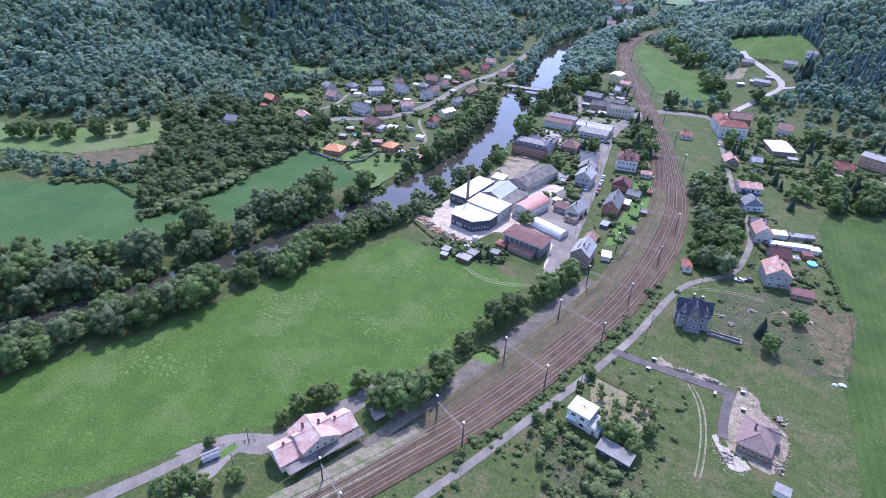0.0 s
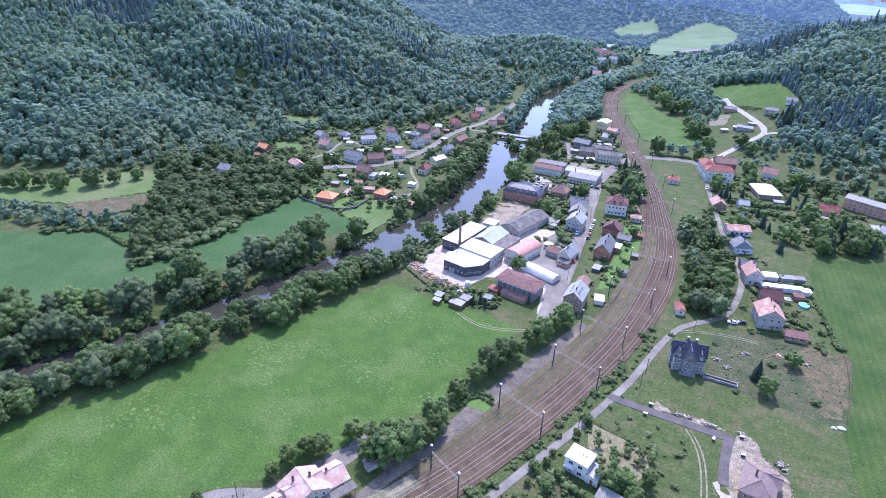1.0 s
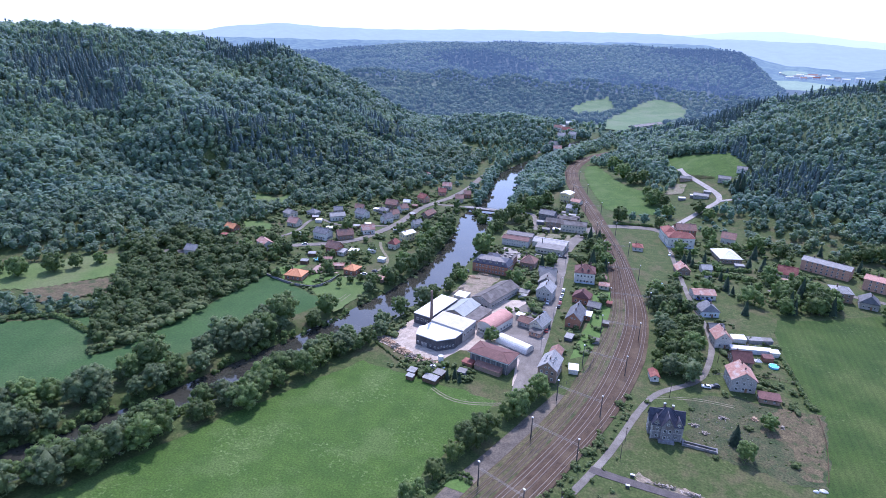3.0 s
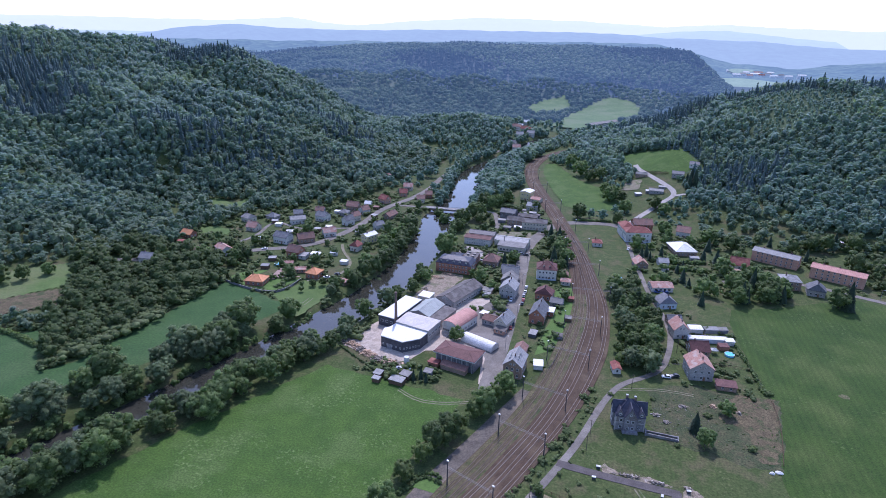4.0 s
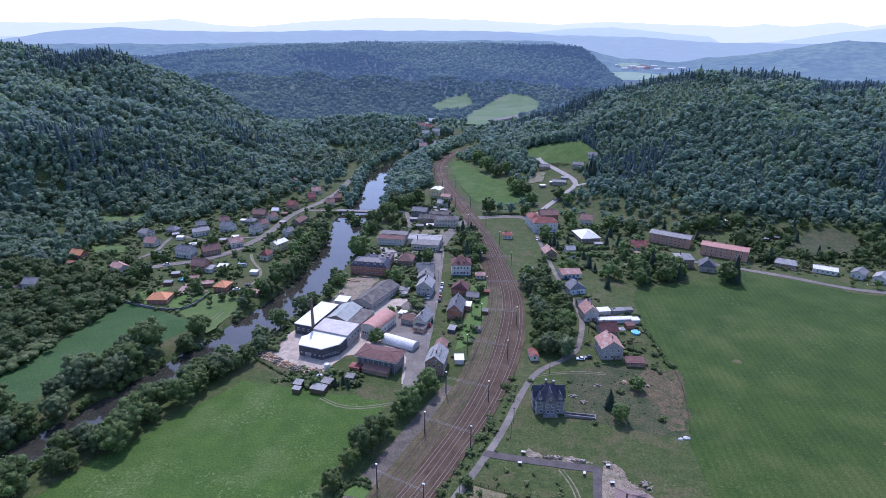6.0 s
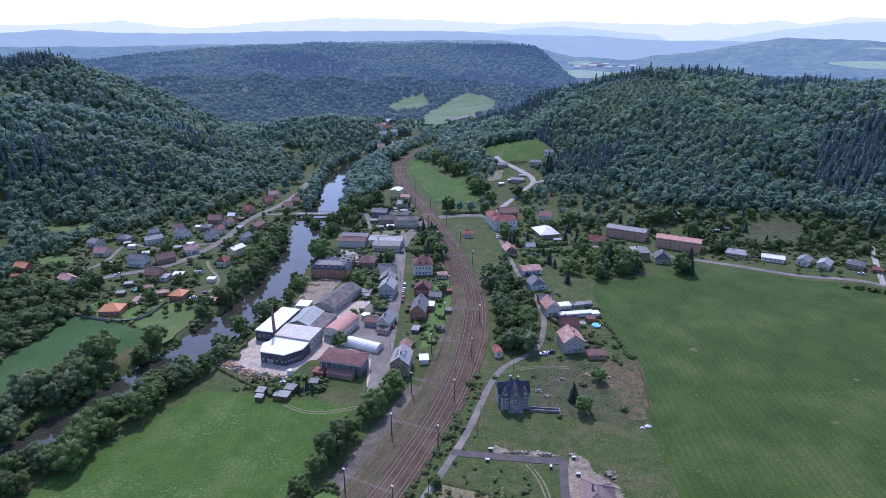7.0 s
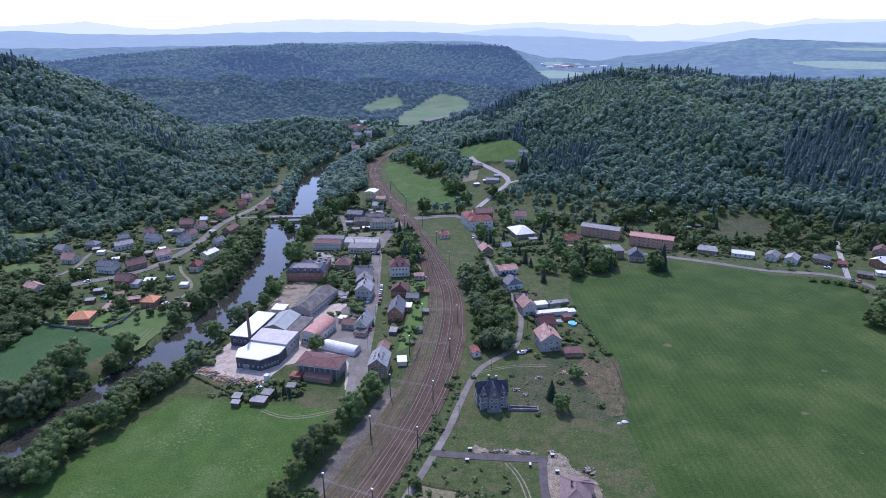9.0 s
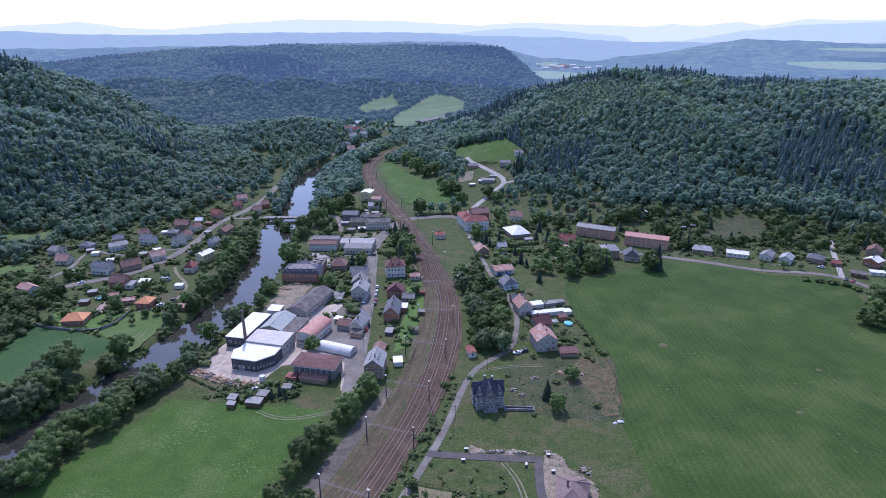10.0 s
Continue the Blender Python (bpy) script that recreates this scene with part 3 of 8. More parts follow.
ROOFS = {
    "red": material("red_tiles", (0.21, 0.066, 0.052), (0.28, 0.095, 0.075), 1.5, 0.75, 0.06, 0.4, each=0.12, third=(0.33, 0.14, 0.1), patch=4),
    "orange": material("orange_tiles", (0.62, 0.25, 0.11), (0.7, 0.31, 0.15), 1.5, 0.7, 0.06, 0.4),
    "maroon": material("maroon_sheet", (0.125, 0.055, 0.048), (0.175, 0.078, 0.068), 2, 0.7, 0.05, 0.4, stripes=("X", 0.6, 0.03, 0.8)),
    "brown": material("brown_tiles", (0.2, 0.108, 0.082), (0.27, 0.155, 0.12), 1.5, 0.8, 0.06, 0.4, each=0.2, third=(0.17, 0.115, 0.1), patch=4),
    "pink": material("faded_red_tiles", (0.36, 0.185, 0.14), (0.44, 0.255, 0.2), 1.5, 0.8, 0.06, 0.4, third=(0.44, 0.34, 0.29), patch=3),
    "pale": material("bleached_tiles", (0.44, 0.26, 0.215), (0.52, 0.34, 0.285), 1.5, 0.8, 0.06, 0.4, third=(0.56, 0.46, 0.4), patch=4),
    "slate": material("grey_slate", (0.115, 0.115, 0.12), (0.18, 0.178, 0.182), 1.5, 0.65, 0.05, 0.4, each=0.2),
    "black": material("dark_slate", (0.035, 0.036, 0.055), (0.06, 0.062, 0.085), 1.5, 0.5, 0.05, 0.4),
    "light": material("light_grey_sheet", (0.25, 0.242, 0.23), (0.34, 0.33, 0.315), 2, 0.6, 0.05, 0.4, stripes=("X", 0.7, 0.03, 0.85), each=0.2),
    "offwhite": material("old_white_membrane", (0.5, 0.455, 0.405), (0.6, 0.55, 0.495), 4, 0.75, 0.02, 0.5, stripes=("Y", 1.6, 0.02, 0.92)),
    "white": material("white_membrane", (0.68, 0.65, 0.6), (0.76, 0.73, 0.68), 5, 0.5, 0.01, 0.5),
    "asbestos": material("grey_corrugated", (0.235, 0.218, 0.2), (0.31, 0.29, 0.268), 3, 0.9, 0.05, 0.4, stripes=("X", 0.5, 0.03, 0.82), third=(0.2, 0.192, 0.168), patch=5),
    "mossy": material("grey_green_sheet", (0.33, 0.35, 0.32), (0.42, 0.43, 0.4), 3, 0.7, 0.05, 0.4, stripes=("X", 0.8, 0.03, 0.88)),
    "felt": material("dark_felt", (0.115, 0.1, 0.09), (0.165, 0.147, 0.134), 3, 0.92, 0.02, 0.4, third=(0.205, 0.186, 0.168), patch=6),
    "taupe": material("taupe_tiles", (0.185, 0.128, 0.115), (0.24, 0.172, 0.155), 1.5, 0.75, 0.05, 0.4),
    "salmon": material("salmon_sheet", (0.45, 0.22, 0.17), (0.54, 0.28, 0.225), 3, 0.65, 0.03, 0.4, stripes=("X", 0.9, 0.03, 0.9)),
}
FRAME = material("white_frame", (0.5, 0.49, 0.46), (0.66, 0.65, 0.62), 1, 0.6, 0, 0.3)
DOORWOOD = material("door_paint", (0.18, 0.1, 0.06), (0.25, 0.15, 0.09), 1, 0.6, 0, 0.3)
CHIMNEY = material("chimney_brick", (0.14, 0.095, 0.08), (0.22, 0.155, 0.13), 0.6, 0.9, 0.02, 0.2)
PANE = bpy.data.materials.new("window_glass")
PANE.use_nodes = True
pb = PANE.node_tree.nodes["Principled BSDF"]
pb.inputs["Base Color"].default_value = (0.025, 0.03, 0.035, 1)
pb.inputs["Roughness"].default_value = 0.08


def ring(w, h, t, d):
    """A frame of width w and height h in the plane y = 0, facing -y."""
    b = Build()
    b.box(0, 0, 0, w, d, t).box(0, 0, h - t, w, d, t)
    b.box(-w / 2 + t / 2, 0, t, t, d, h - 2 * t).box(w / 2 - t / 2, 0, t, t, d, h - 2 * t).box(0, 0, t, t * 0.7, d * 0.9, h - 2 * t)
    return b


WINDOWS = {}
for key, w_, h_ in (("small", 0.8, 1.0), ("normal", 1.05, 1.4), ("wide", 1.6, 1.4), ("roof", 0.9, 1.2), ("band", 2.6, 1.2)):
    WINDOWS[key] = (ring(w_, h_, 0.1, 0.14).mesh("window", FRAME), Build().box(0, 0.02, 0.08, w_ - 0.12, 0.05, h_ - 0.16).mesh("pane", PANE), w_, h_)
DOOR = (Build().box(0, 0, 0, 1.0, 0.1, 2.05).mesh("door", DOORWOOD), Build().box(0.38, -0.07, 0.95, 0.06, 0.05, 0.14).mesh("handle", STEEL))
GATE = Build().box(0, 0, 0, 3.0, 0.12, 2.8).mesh("gate", STEEL)


def window_at(parent, m, key="normal"):
    frame_mesh, pane_mesh, w, h = WINDOWS[key]
    f = part("window", frame_mesh, None, parent, "", m)
    part("pane", pane_mesh, None, f)


FACES = {"front": (0, -1, 0.0), "back": (0, 1, math.pi), "left": (-1, 0, -math.pi / 2), "right": (1, 0, math.pi / 2)}


def windows_on(parent, x, y, L, W, side, cols, z, key="normal", inset=0.85, base=None):
    """A row of windows along one side of a block."""
    sx, sy, turn = FACES[side]
    run = (L if sy else W) * inset
    frame_mesh, pane_mesh, w, h = WINDOWS[key]
    base = base or Matrix.Identity(4)
    for i in range(cols):
        u = (i + 0.5) / cols * run - run / 2
        px, py = (x + u, y + sy * (W / 2 + 0.04)) if sy else (x + sx * (L / 2 + 0.04), y + u)
        window_at(parent, base @ Matrix.Translation((px, py, z)) @ Matrix.Rotation(turn, 4, "Z"), key)


def roof_build(L, W, eave, rise, kind, over=0.45, thick=0.22):
    """A roof over a block centred at the origin, ridge along x."""
    b = Build()
    if kind == "gable":
        s = rise / (W / 2)
        y = W / 2 + over
        lo = eave - over * s
        b.section([(-y, lo), (-y, lo + thick), (0, eave + rise + thick * 1.1), (y, lo + thick), (y, lo), (0, eave + rise)], -L / 2 - over, L / 2 + over)
        b.box(0, 0, eave + rise + thick * 0.9, L + 2 * over, 0.3, 0.16)
    elif kind == "barrel":
        n = 12
        arc = [(-(W / 2 + 0.1) * math.cos(math.pi * i / n), eave + rise * math.sin(math.pi * i / n)) for i in range(n + 1)]
        inner = [(-(W / 2 - 0.1) * math.cos(math.pi * i / n), eave + (rise - 0.2) * math.sin(math.pi * i / n)) for i in range(n, -1, -1)]
        b.section(arc + inner, -L / 2 - 0.15, L / 2 + 0.15)
    elif kind == "flat":
        b.box(0, 0, eave, L + 2 * over, W + 2 * over, 0.3)
    elif kind == "mono":
        y = W / 2 + over
        b.section([(-y, eave - 0.02), (-y, eave + thick), (y, eave + rise + thick), (y, eave + rise - 0.02)], -L / 2 - over, L / 2 + over)
    else:
        x, y = L / 2 + over, W / 2 + over
        lo = eave - 0.15
        low = [(-x, -y, lo), (x, -y, lo), (x, y, lo), (-x, y, lo)]
        edge = [(p[0], p[1], lo + thick) for p in low]
        if kind == "mansard":
            q = 0.62 * rise
            k = min(L, W) * 0.17
            mid = [(-x + k, -y + k, eave + q), (x - k, -y + k, eave + q), (x - k, y - k, eave + q), (-x + k, y - k, eave + q)]
            r = max(0.3, (x - k) - (y - k) * 0.9)
            top = [(-r, 0, eave + rise), (r, 0, eave + rise)]
            b.add(low + edge + mid + top, [(3, 2, 1, 0), (0, 1, 5, 4), (1, 2, 6, 5), (2, 3, 7, 6), (3, 0, 4, 7), (4, 5, 9, 8), (5, 6, 10, 9), (6, 7, 11, 10), (7, 4, 8, 11),
                                            (8, 9, 13, 12), (9, 10, 13), (10, 11, 12, 13), (11, 8, 12)])
        else:
            if kind == "half":
                r = x - 0.35 * y
            else:
                r = max(0.05, x - y)
            top = [(-r, 0, eave + rise), (r, 0, eave + rise)]
            b.add(low + edge + top, [(3, 2, 1, 0), (0, 1, 5, 4), (1, 2, 6, 5), (2, 3, 7, 6), (3, 0, 4, 7), (4, 5, 9, 8), (5, 6, 9), (6, 7, 8, 9), (7, 4, 8)])
            if kind == "hip":
                for ex, ey in ((-x, -y), (x, -y), (x, y), (-x, y)):
                    b.rod((ex, ey, lo + thick), (math.copysign(r, ex), 0, eave + rise), 0.14, sides=4)
    return b


def turned(b, quarter):
    if quarter:
        b.v = [(-y, x, z) for x, y, z in b.v]
    return b


def block(parent, x, y, L, W, eave, rise, roof, wall, tile, axis="x", floors=None, cols=None, key="normal", z0=-0.3, over=0.45, sides=("front", "back", "left", "right"),
          roof_label="", wall_label=""):
    """Walls, roof and windows of one block, L along x and W along y."""
    l, w = (L, W) if axis == "x" else (W, L)
    b = Build()
    if roof == "gable":
        b.section([(-w / 2, z0), (-w / 2, eave - 0.03), (0, eave + rise - 0.06), (w / 2, eave - 0.03), (w / 2, z0)], -l / 2, l / 2)
    elif roof == "mono":
        b.section([(-w / 2, z0), (-w / 2, eave - 0.05), (w / 2, eave + rise - 0.05), (w / 2, z0)], -l / 2, l / 2)
    elif roof == "barrel":
        n = 12
        b.section([(-w / 2 + 0.12, z0)] + [(-(w / 2 - 0.12) * math.cos(math.pi * i / n), eave + (rise - 0.22) * math.sin(math.pi * i / n)) for i in range(n + 1)] + [(w / 2 - 0.12, z0)], -l / 2, l / 2)
    else:
        b.box(0, 0, z0, l, w, eave - z0 - 0.02)
    here = Matrix.Translation((x, y, 0))
    part("wall", turned(b, axis == "y"), PLASTER[wall] if isinstance(wall, str) else wall, parent, wall_label, here)
    part("roof", turned(roof_build(l, w, eave, rise, roof, over), axis == "y"), ROOFS[tile], parent, roof_label, here)
    if floors is None:
        floors = max(1, int(eave / 2.75))
    for f in range(floors):
        z = 0.95 + f * (eave - 0.3) / floors
        for side in sides:
            run = L if side in ("front", "back") else W
            windows_on(parent, x, y, L, W, side, cols or max(1, int(run / 2.9)), z, key)
    if roof == "gable" and rise > 2.4:
        for side in (("left", "right") if axis == "x" else ("front", "back")):
            if side in sides:
                windows_on(parent, x, y, L, W, side, 2 if w > 7 else 1, eave + 0.25, "small", 0.4)


def chimney(parent, x, y, z, h=1.3, s=0.6, cap=None):
    b = Build().box(x, y, z - 1.2, s, s, h + 1.2).box(x, y, z + h - 0.15, s + 0.16, s + 0.16, 0.15)
    c = part("chimney", b, CHIMNEY, parent)
    if cap:
        part("cap", Build().box(x, y, z + h + 0.005, s + 0.2, s + 0.2, 0.25, taper=0.6), cap, c, "white chimney cap")


def door_at(parent, x, y, turn=0.0):
    d = part("door", DOOR[0], None, parent, "", Matrix.Translation((x, y, 0)) @ Matrix.Rotation(turn, 4, "Z"))
    part("handle", DOOR[1], None, d)


SPOTS = []


def house(x, y, rot, L, W, eave, rise, roof, wall, tile, label, axis="x", category="house", name="house", chim=1, group="", **more):
    z = float(land(x, y))
    SPOTS.append((x, y, 0.5 * math.hypot(L, W)))
    ob = thing(name, label, category, group, pose(x, y, z, 0, 0, rot))
    block(ob, 0, 0, L, W, eave, rise, roof, wall, tile, axis, z0=-0.3 if z < 0.5 else -2.5, **more)
    for i in range(chim):
        u = (-0.22, 0.25)[i % 2]
        cx, cy = (u * L, 0.35) if axis == "x" else (0.35, u * W)
        chimney(ob, cx, cy, eave + rise * (0.93 if roof in ("gable", "hip", "half", "mansard") else 1.0))
    if eave > 2.3 and category in ("house", "villa", "cottage"):
        door_at(ob, L * 0.12, -W / 2 - 0.05)
    return ob


def dormers(ob, L, W, eave, rise, n, wall, tile, front=-1, inset=0.2, up=0.3, span=0.8):
    """Small gabled dormers on the slope that faces the front."""
    for i in range(n):
        x = (i + 0.5) / n * L * span - L * span / 2
        y = front * (W / 2 - inset * W / 2 - 0.6)
        z = eave + rise * up
        m = Matrix.Translation((x, y, z)) @ Matrix.Rotation(0 if front < 0 else math.pi, 4, "Z")
        b = Build()
        b.box(0, 0.7, -0.5, 1.3, 1.9, 1.5)
        d = part("dormer", b, PLASTER[wall], ob, "", m)
        part("roof", turned(roof_build(2.3, 1.35, 1.0, 0.6, "gable", 0.12, 0.1), True), ROOFS[tile], d, "", Matrix.Translation((0, 0.6, 0)))
        window_at(d, Matrix.Translation((0, -0.3, -0.15)), "small")


# ---- station side, east of the river meadow ----
def railway_station():
    ob = thing("railway_station", "pale pink-roofed railway station with gabled centre and low wings", "station", "", pose(-81.8, 97.3, 0, 0, 0, 62.6))
    block(ob, 0, 0, 11.6, 9.6, 5.4, 3.0, "gable", "cream", "pale", "y", cols=4, over=0.6, floors=2)
    block(ob, 0, 0.6, 11.5, 5.4, 5.4, 1.7, "gable", "cream", "pale", "x", floors=0, over=0.5)
    block(ob, -9.2, 0.4, 6.9, 8.2, 3.6, 2.3, "gable", "cream", "pale", "x", cols=2, over=0.6)
    block(ob, 9.2, 0.4, 6.9, 8.2, 3.6, 2.3, "gable", "cream", "pale", "x", cols=2, over=0.6)
    for cx, cy, z in ((-2.4, 2.2, 7.6), (2.2, 0.6, 7.8), (-9.6, 0.6, 5.6), (7.6, 0.6, 5.6)):
        chimney(ob, cx, cy, z)
    canopy = part("canopy", Build().box(0.6, -6.5, 3.0, 25.5, 3.2, 0.2), ROOFS["felt"], ob, "flat dark platform canopy")
    for i in range(7):
        part("post", Build().rod((-11.5 + i * 4.0, -7.8, -0.1), (-11.5 + i * 4.0, -7.8, 3.0), 0.09), DARKSTEEL, canopy)
    door_at(ob, 1.5, -4.85)


railway_station()


# ---- villas and houses east of the line ----
def corner_villa():
    """A square stone villa: steep hipped roof, a gabled bay on three sides and gabled corner dormers."""
    ob = thing("villa", "dark grey stone villa with steep gabled slate roof and white-capped chimneys", "villa", "", pose(19.2, 217.0, 0, 0, 0, 8))
    L, W, e, r = 11.4, 9.8, 6.6, 5.4
    block(ob, 0, 0, L, W, e, r, "hip", "dirty", "black", "x", cols=4, floors=2, over=0.3)
    for turn, reach in ((0.0, W / 2), (math.pi / 2, L / 2), (-math.pi / 2, L / 2)):
        m = Matrix.Rotation(turn, 4, "Z")
        bay = part("bay", Build().section([(-2.3, -0.3), (-2.3, e + 0.2), (0, e + 3.9), (2.3, e + 0.2), (2.3, -0.3)], -reach - 0.9, -1.0), PLASTER["dirty"], ob, "gabled stone bay", m @ Matrix.Rotation(math.pi / 2, 4, "Z"))
        part("bay_roof", roof_build(reach + 0.4, 4.6, e + 0.25, 3.9, "gable", 0.3, 0.18), ROOFS["black"], bay, "steep slate gable roof", Matrix.Translation((-reach / 2 - 0.75, 0, 0)))
        for z, key in ((1.0, "normal"), (4.0, "normal"), (e + 0.7, "small")):
            for u in ((-0.9, 0.9) if key == "normal" else (0.0,)):
                window_at(ob, m @ Matrix.Translation((u, -reach - 0.95, z)), key)
    for sx in (-1, 1):
        m = Matrix.Translation((sx * 4.2, -W / 2 + 0.2, e - 0.2))
        d = part("dormer", Build().section([(-1.0, 0), (-1.0, 1.5), (0, 3.0), (1.0, 1.5), (1.0, 0)], -0.2, 3.0), PLASTER["dirty"], ob, "gabled corner dormer", m @ Matrix.Rotation(math.pi / 2, 4, "Z"))
        part("dormer_roof", roof_build(3.2, 2.0, 1.5, 1.5, "gable", 0.18, 0.14), ROOFS["black"], d, "", Matrix.Translation((1.4, 0, 0)))
        window_at(ob, m @ Matrix.Translation((0, -0.25, 0.5)), "small")
        part("quoin", Build().box(sx * (L / 2), -W / 2, -0.2, 0.5, 0.5, e), PLASTER["grey"], ob, "pale corner stones")
    part("string_course", Build().box(0, 0, 3.5, L + 0.2, W + 0.2, 0.25), PLASTER["grey"], ob, "pale stone string course")
    chimney(ob, -1.2, 1.0, e + r - 0.3, 1.3, 0.8, FRAME)
    chimney(ob, 2.0, 0.6, e + r - 0.6, 1.3, 0.8, FRAME)
    part("terrace", Build().box(0, -6.6, -0.3, 6.0, 1.8, 1.1), PLASTER["dirty"], ob)


corner_villa()
house(51.3, 266.5, 10, 10.6, 11.5, 6.3, 3.6, "gable", "grey", "pink", "tall grey house with faded red tiled roof", "y", chim=2, cols=3)
house(14.0, 257.7, 13, 3.7, 6.2, 2.6, 0.9, "gable", "white", "red", "small garden hut with red roof and white walls", "y", category="hut", name="hut", chim=0, floors=1)
house(62.4, 257.5, 4, 8.4, 4.6, 2.3, 0.7, "mono", "brown", "maroon", "low brown shed with rusty sheet roof", category="shed", name="shed", chim=0, floors=1)
house(53.6, 289.0, 14, 9.0, 9.0, 3.0, 3.4, "gable", "brown", "maroon", "long barn with dark red roof", "x", category="barn", name="barn", chim=1, floors=1)
house(45.6, 306.0, 14, 8.0, 10.0, 5.2, 3.6, "gable", "white", "pink", "white gabled house with pale red tiles", "y", chim=2)
house(44.2, 320.0, 14, 7.5, 5.5, 3.0, 1.6, "gable", "brown", "slate", "low grey-roofed outbuilding beside a white house", "x", category="shed", name="shed", chim=0, floors=1)
house(41.0, 341.5, 20, 10.2, 9.2, 3.6, 3.9, "half", "blue", "slate", "pale blue cottage with dark hipped roof", "y", category="cottage", chim=1)
house(39.6, 366.5, 16, 13.0, 9.5, 3.2, 1.6, "gable", "white", "pink", "low workshop with red and white sheet roof", "x", category="workshop", name="workshop", chim=0, key="wide")
house(13.2, 363.5, 6, 8.0, 9.0, 3.4, 2.2, "hip", "grey", "slate", "small grey house with low hipped roof beside the tracks", category="cottage", chim=1)
house(-2.4, 438.5, 6, 7.0, 7.5, 3.0, 2.2, "hip", "white", "red", "tiny white building with orange-red hipped roof", category="hut", name="hut", chim=1)
house(28.0, 403.0, 14, 8.5, 10, 3.6, 3.0, "gable", "brown", "pink", "old brown house with patched tiled roof by the lane", "y", chim=1)
house(43.5, 412.0, 14, 6.5, 7, 3.0, 2.0, "gable", "white", "light", "little white outbuilding behind conifers", "x", category="shed", name="shed", chim=0)


def school():
    ob = thing("school", "white two-storey school with red hipped roof", "school", "", pose(26.6, 461.5, 0, 0, 0, 14))
    block(ob, 0, 0, 19.5, 11.5, 8.0, 3.4, "hip", "white", "red", "x", cols=6, key="normal")
    block(ob, -5.5, 11.5, 9.5, 16, 8.0, 3.4, "hip", "white", "red", "y", cols=4)
    part("plinth", Build().box(0, 0, -0.2, 19.7, 11.7, 1.0), PLASTER["blue"], ob, "pale blue painted plinth")
    chimney(ob, 3, 0.5, 11.2)
    chimney(ob, -5.5, 14, 11.2)
    door_at(ob, 2, -5.8)


school()
house(31.1, 490, 14, 15, 10, 6.0, 3.5, "gable", "brick", "brown", "brown brick house behind the school", "x", chim=2)
house(63.0, 484, -10, 10, 10, 5.0, 3.4, "gable", "white", "brown", "white house with brown roof on the slope", "x")
house(58.5, 445, -74, 20, 15, 3.6, 3.6, "hip", "brown", "white", "brown hall under a bright white pyramid roof", "x", category="hall", name="hall", chim=0)
house(94.6, 424, -8, 11.5, 10, 3.6, 4.0, "gable", "cream", "red", "cottage with steep red roof", "x", category="cottage")


def apartment_block(x, y, rot, L, tile, label):
    ob = thing("apartment_block", label, "apartment block", "apartment blocks", pose(x, y, float(land(x, y)), 0, 0, rot))
    block(ob, 0, 0, L, 10.5, 7.4, 1.6, "gable", "orange", tile, "x", cols=8, floors=3, key="normal", sides=("front", "back"))
    windows_on(ob, 0, 0, L, 10.5, "right", 1, 1.2)
    windows_on(ob, 0, 0, L, 10.5, "right", 1, 4.0)
    for k in (-0.3, 0.0, 0.3):
        chimney(ob, L * k, 0.6, 8.8, 1.4, 0.8)
    for k in (-0.25, 0.25):
        door_at(ob, L * k, -5.3)


apartment_block(121.5, 442.5, -26, 29.5, "light", "salmon two-storey apartment block with grey roof")
apartment_block(154.0, 420.0, -24, 31, "salmon", "salmon two-storey apartment block with pinkish roof")
house(119.8, 398, 2, 11.0, 12.0, 6.0, 2.6, "hip", "brown", "light", "square brown villa with light grey hipped roof", chim=1, cols=3)
house(133.5, 391, -10, 9.8, 10.0, 4.0, 4.2, "half", "grey", "slate", "grey cottage with dark half-hipped roof", "y", category="cottage")
house(190.0, 405.0, -22, 13.0, 9.0, 3.0, 2.4, "half", "brown", "light", "long bungalow with grey roof beside the road", category="bungalow", chim=1)
house(212.0, 397.0, -22, 14.0, 8.0, 3.0, 1.2, "gable", "white", "white", "low white bungalow with pale roof", category="bungalow", chim=0)
house(231.0, 392.0, -42, 7.6, 11.0, 3.4, 2.0, "gable", "white", "light", "new white bungalow with grey sheet roof", "y", category="bungalow", chim=0)
house(241.5, 386.0, -40, 7.6, 11.0, 3.4, 2.0, "gable", "white", "light", "new white bungalow with grey sheet roof", "y", category="bungalow", chim=0)
house(262.0, 386.0, -38, 10.0, 9.5, 3.4, 2.6, "hip", "brown", "slate", "brick cottage with grey hipped roof", category="cottage")
house(297.0, 378.0, -60, 9.0, 9.0, 4.5, 1.8, "gable", "brick", "white", "brick house with a pale sunlit roof", "y")
house(312.0, 399.0, -40, 9.0, 11.0, 4.2, 3.0, "gable", "brown", "brown", "brown house with tiled roof at the wood's edge", "y")
house(271.3, 378.5, -21, 5.3, 5.5, 2.5, 1.2, "gable", "wood", "red", "small red-roofed timber garden shed", category="shed", name="shed", chim=0)
house(274.0, 358.5, -30, 8.5, 4.5, 2.5, 0.6, "mono", "wood", "felt", "dark timber shed beside the road", category="shed", name="shed", chim=0)
house(288.0, 361.0, -14, 8.3, 3.4, 2.3, 0.5, "mono", "white", "white", "long white garage with flat roof", category="garage", name="garage", chim=0)


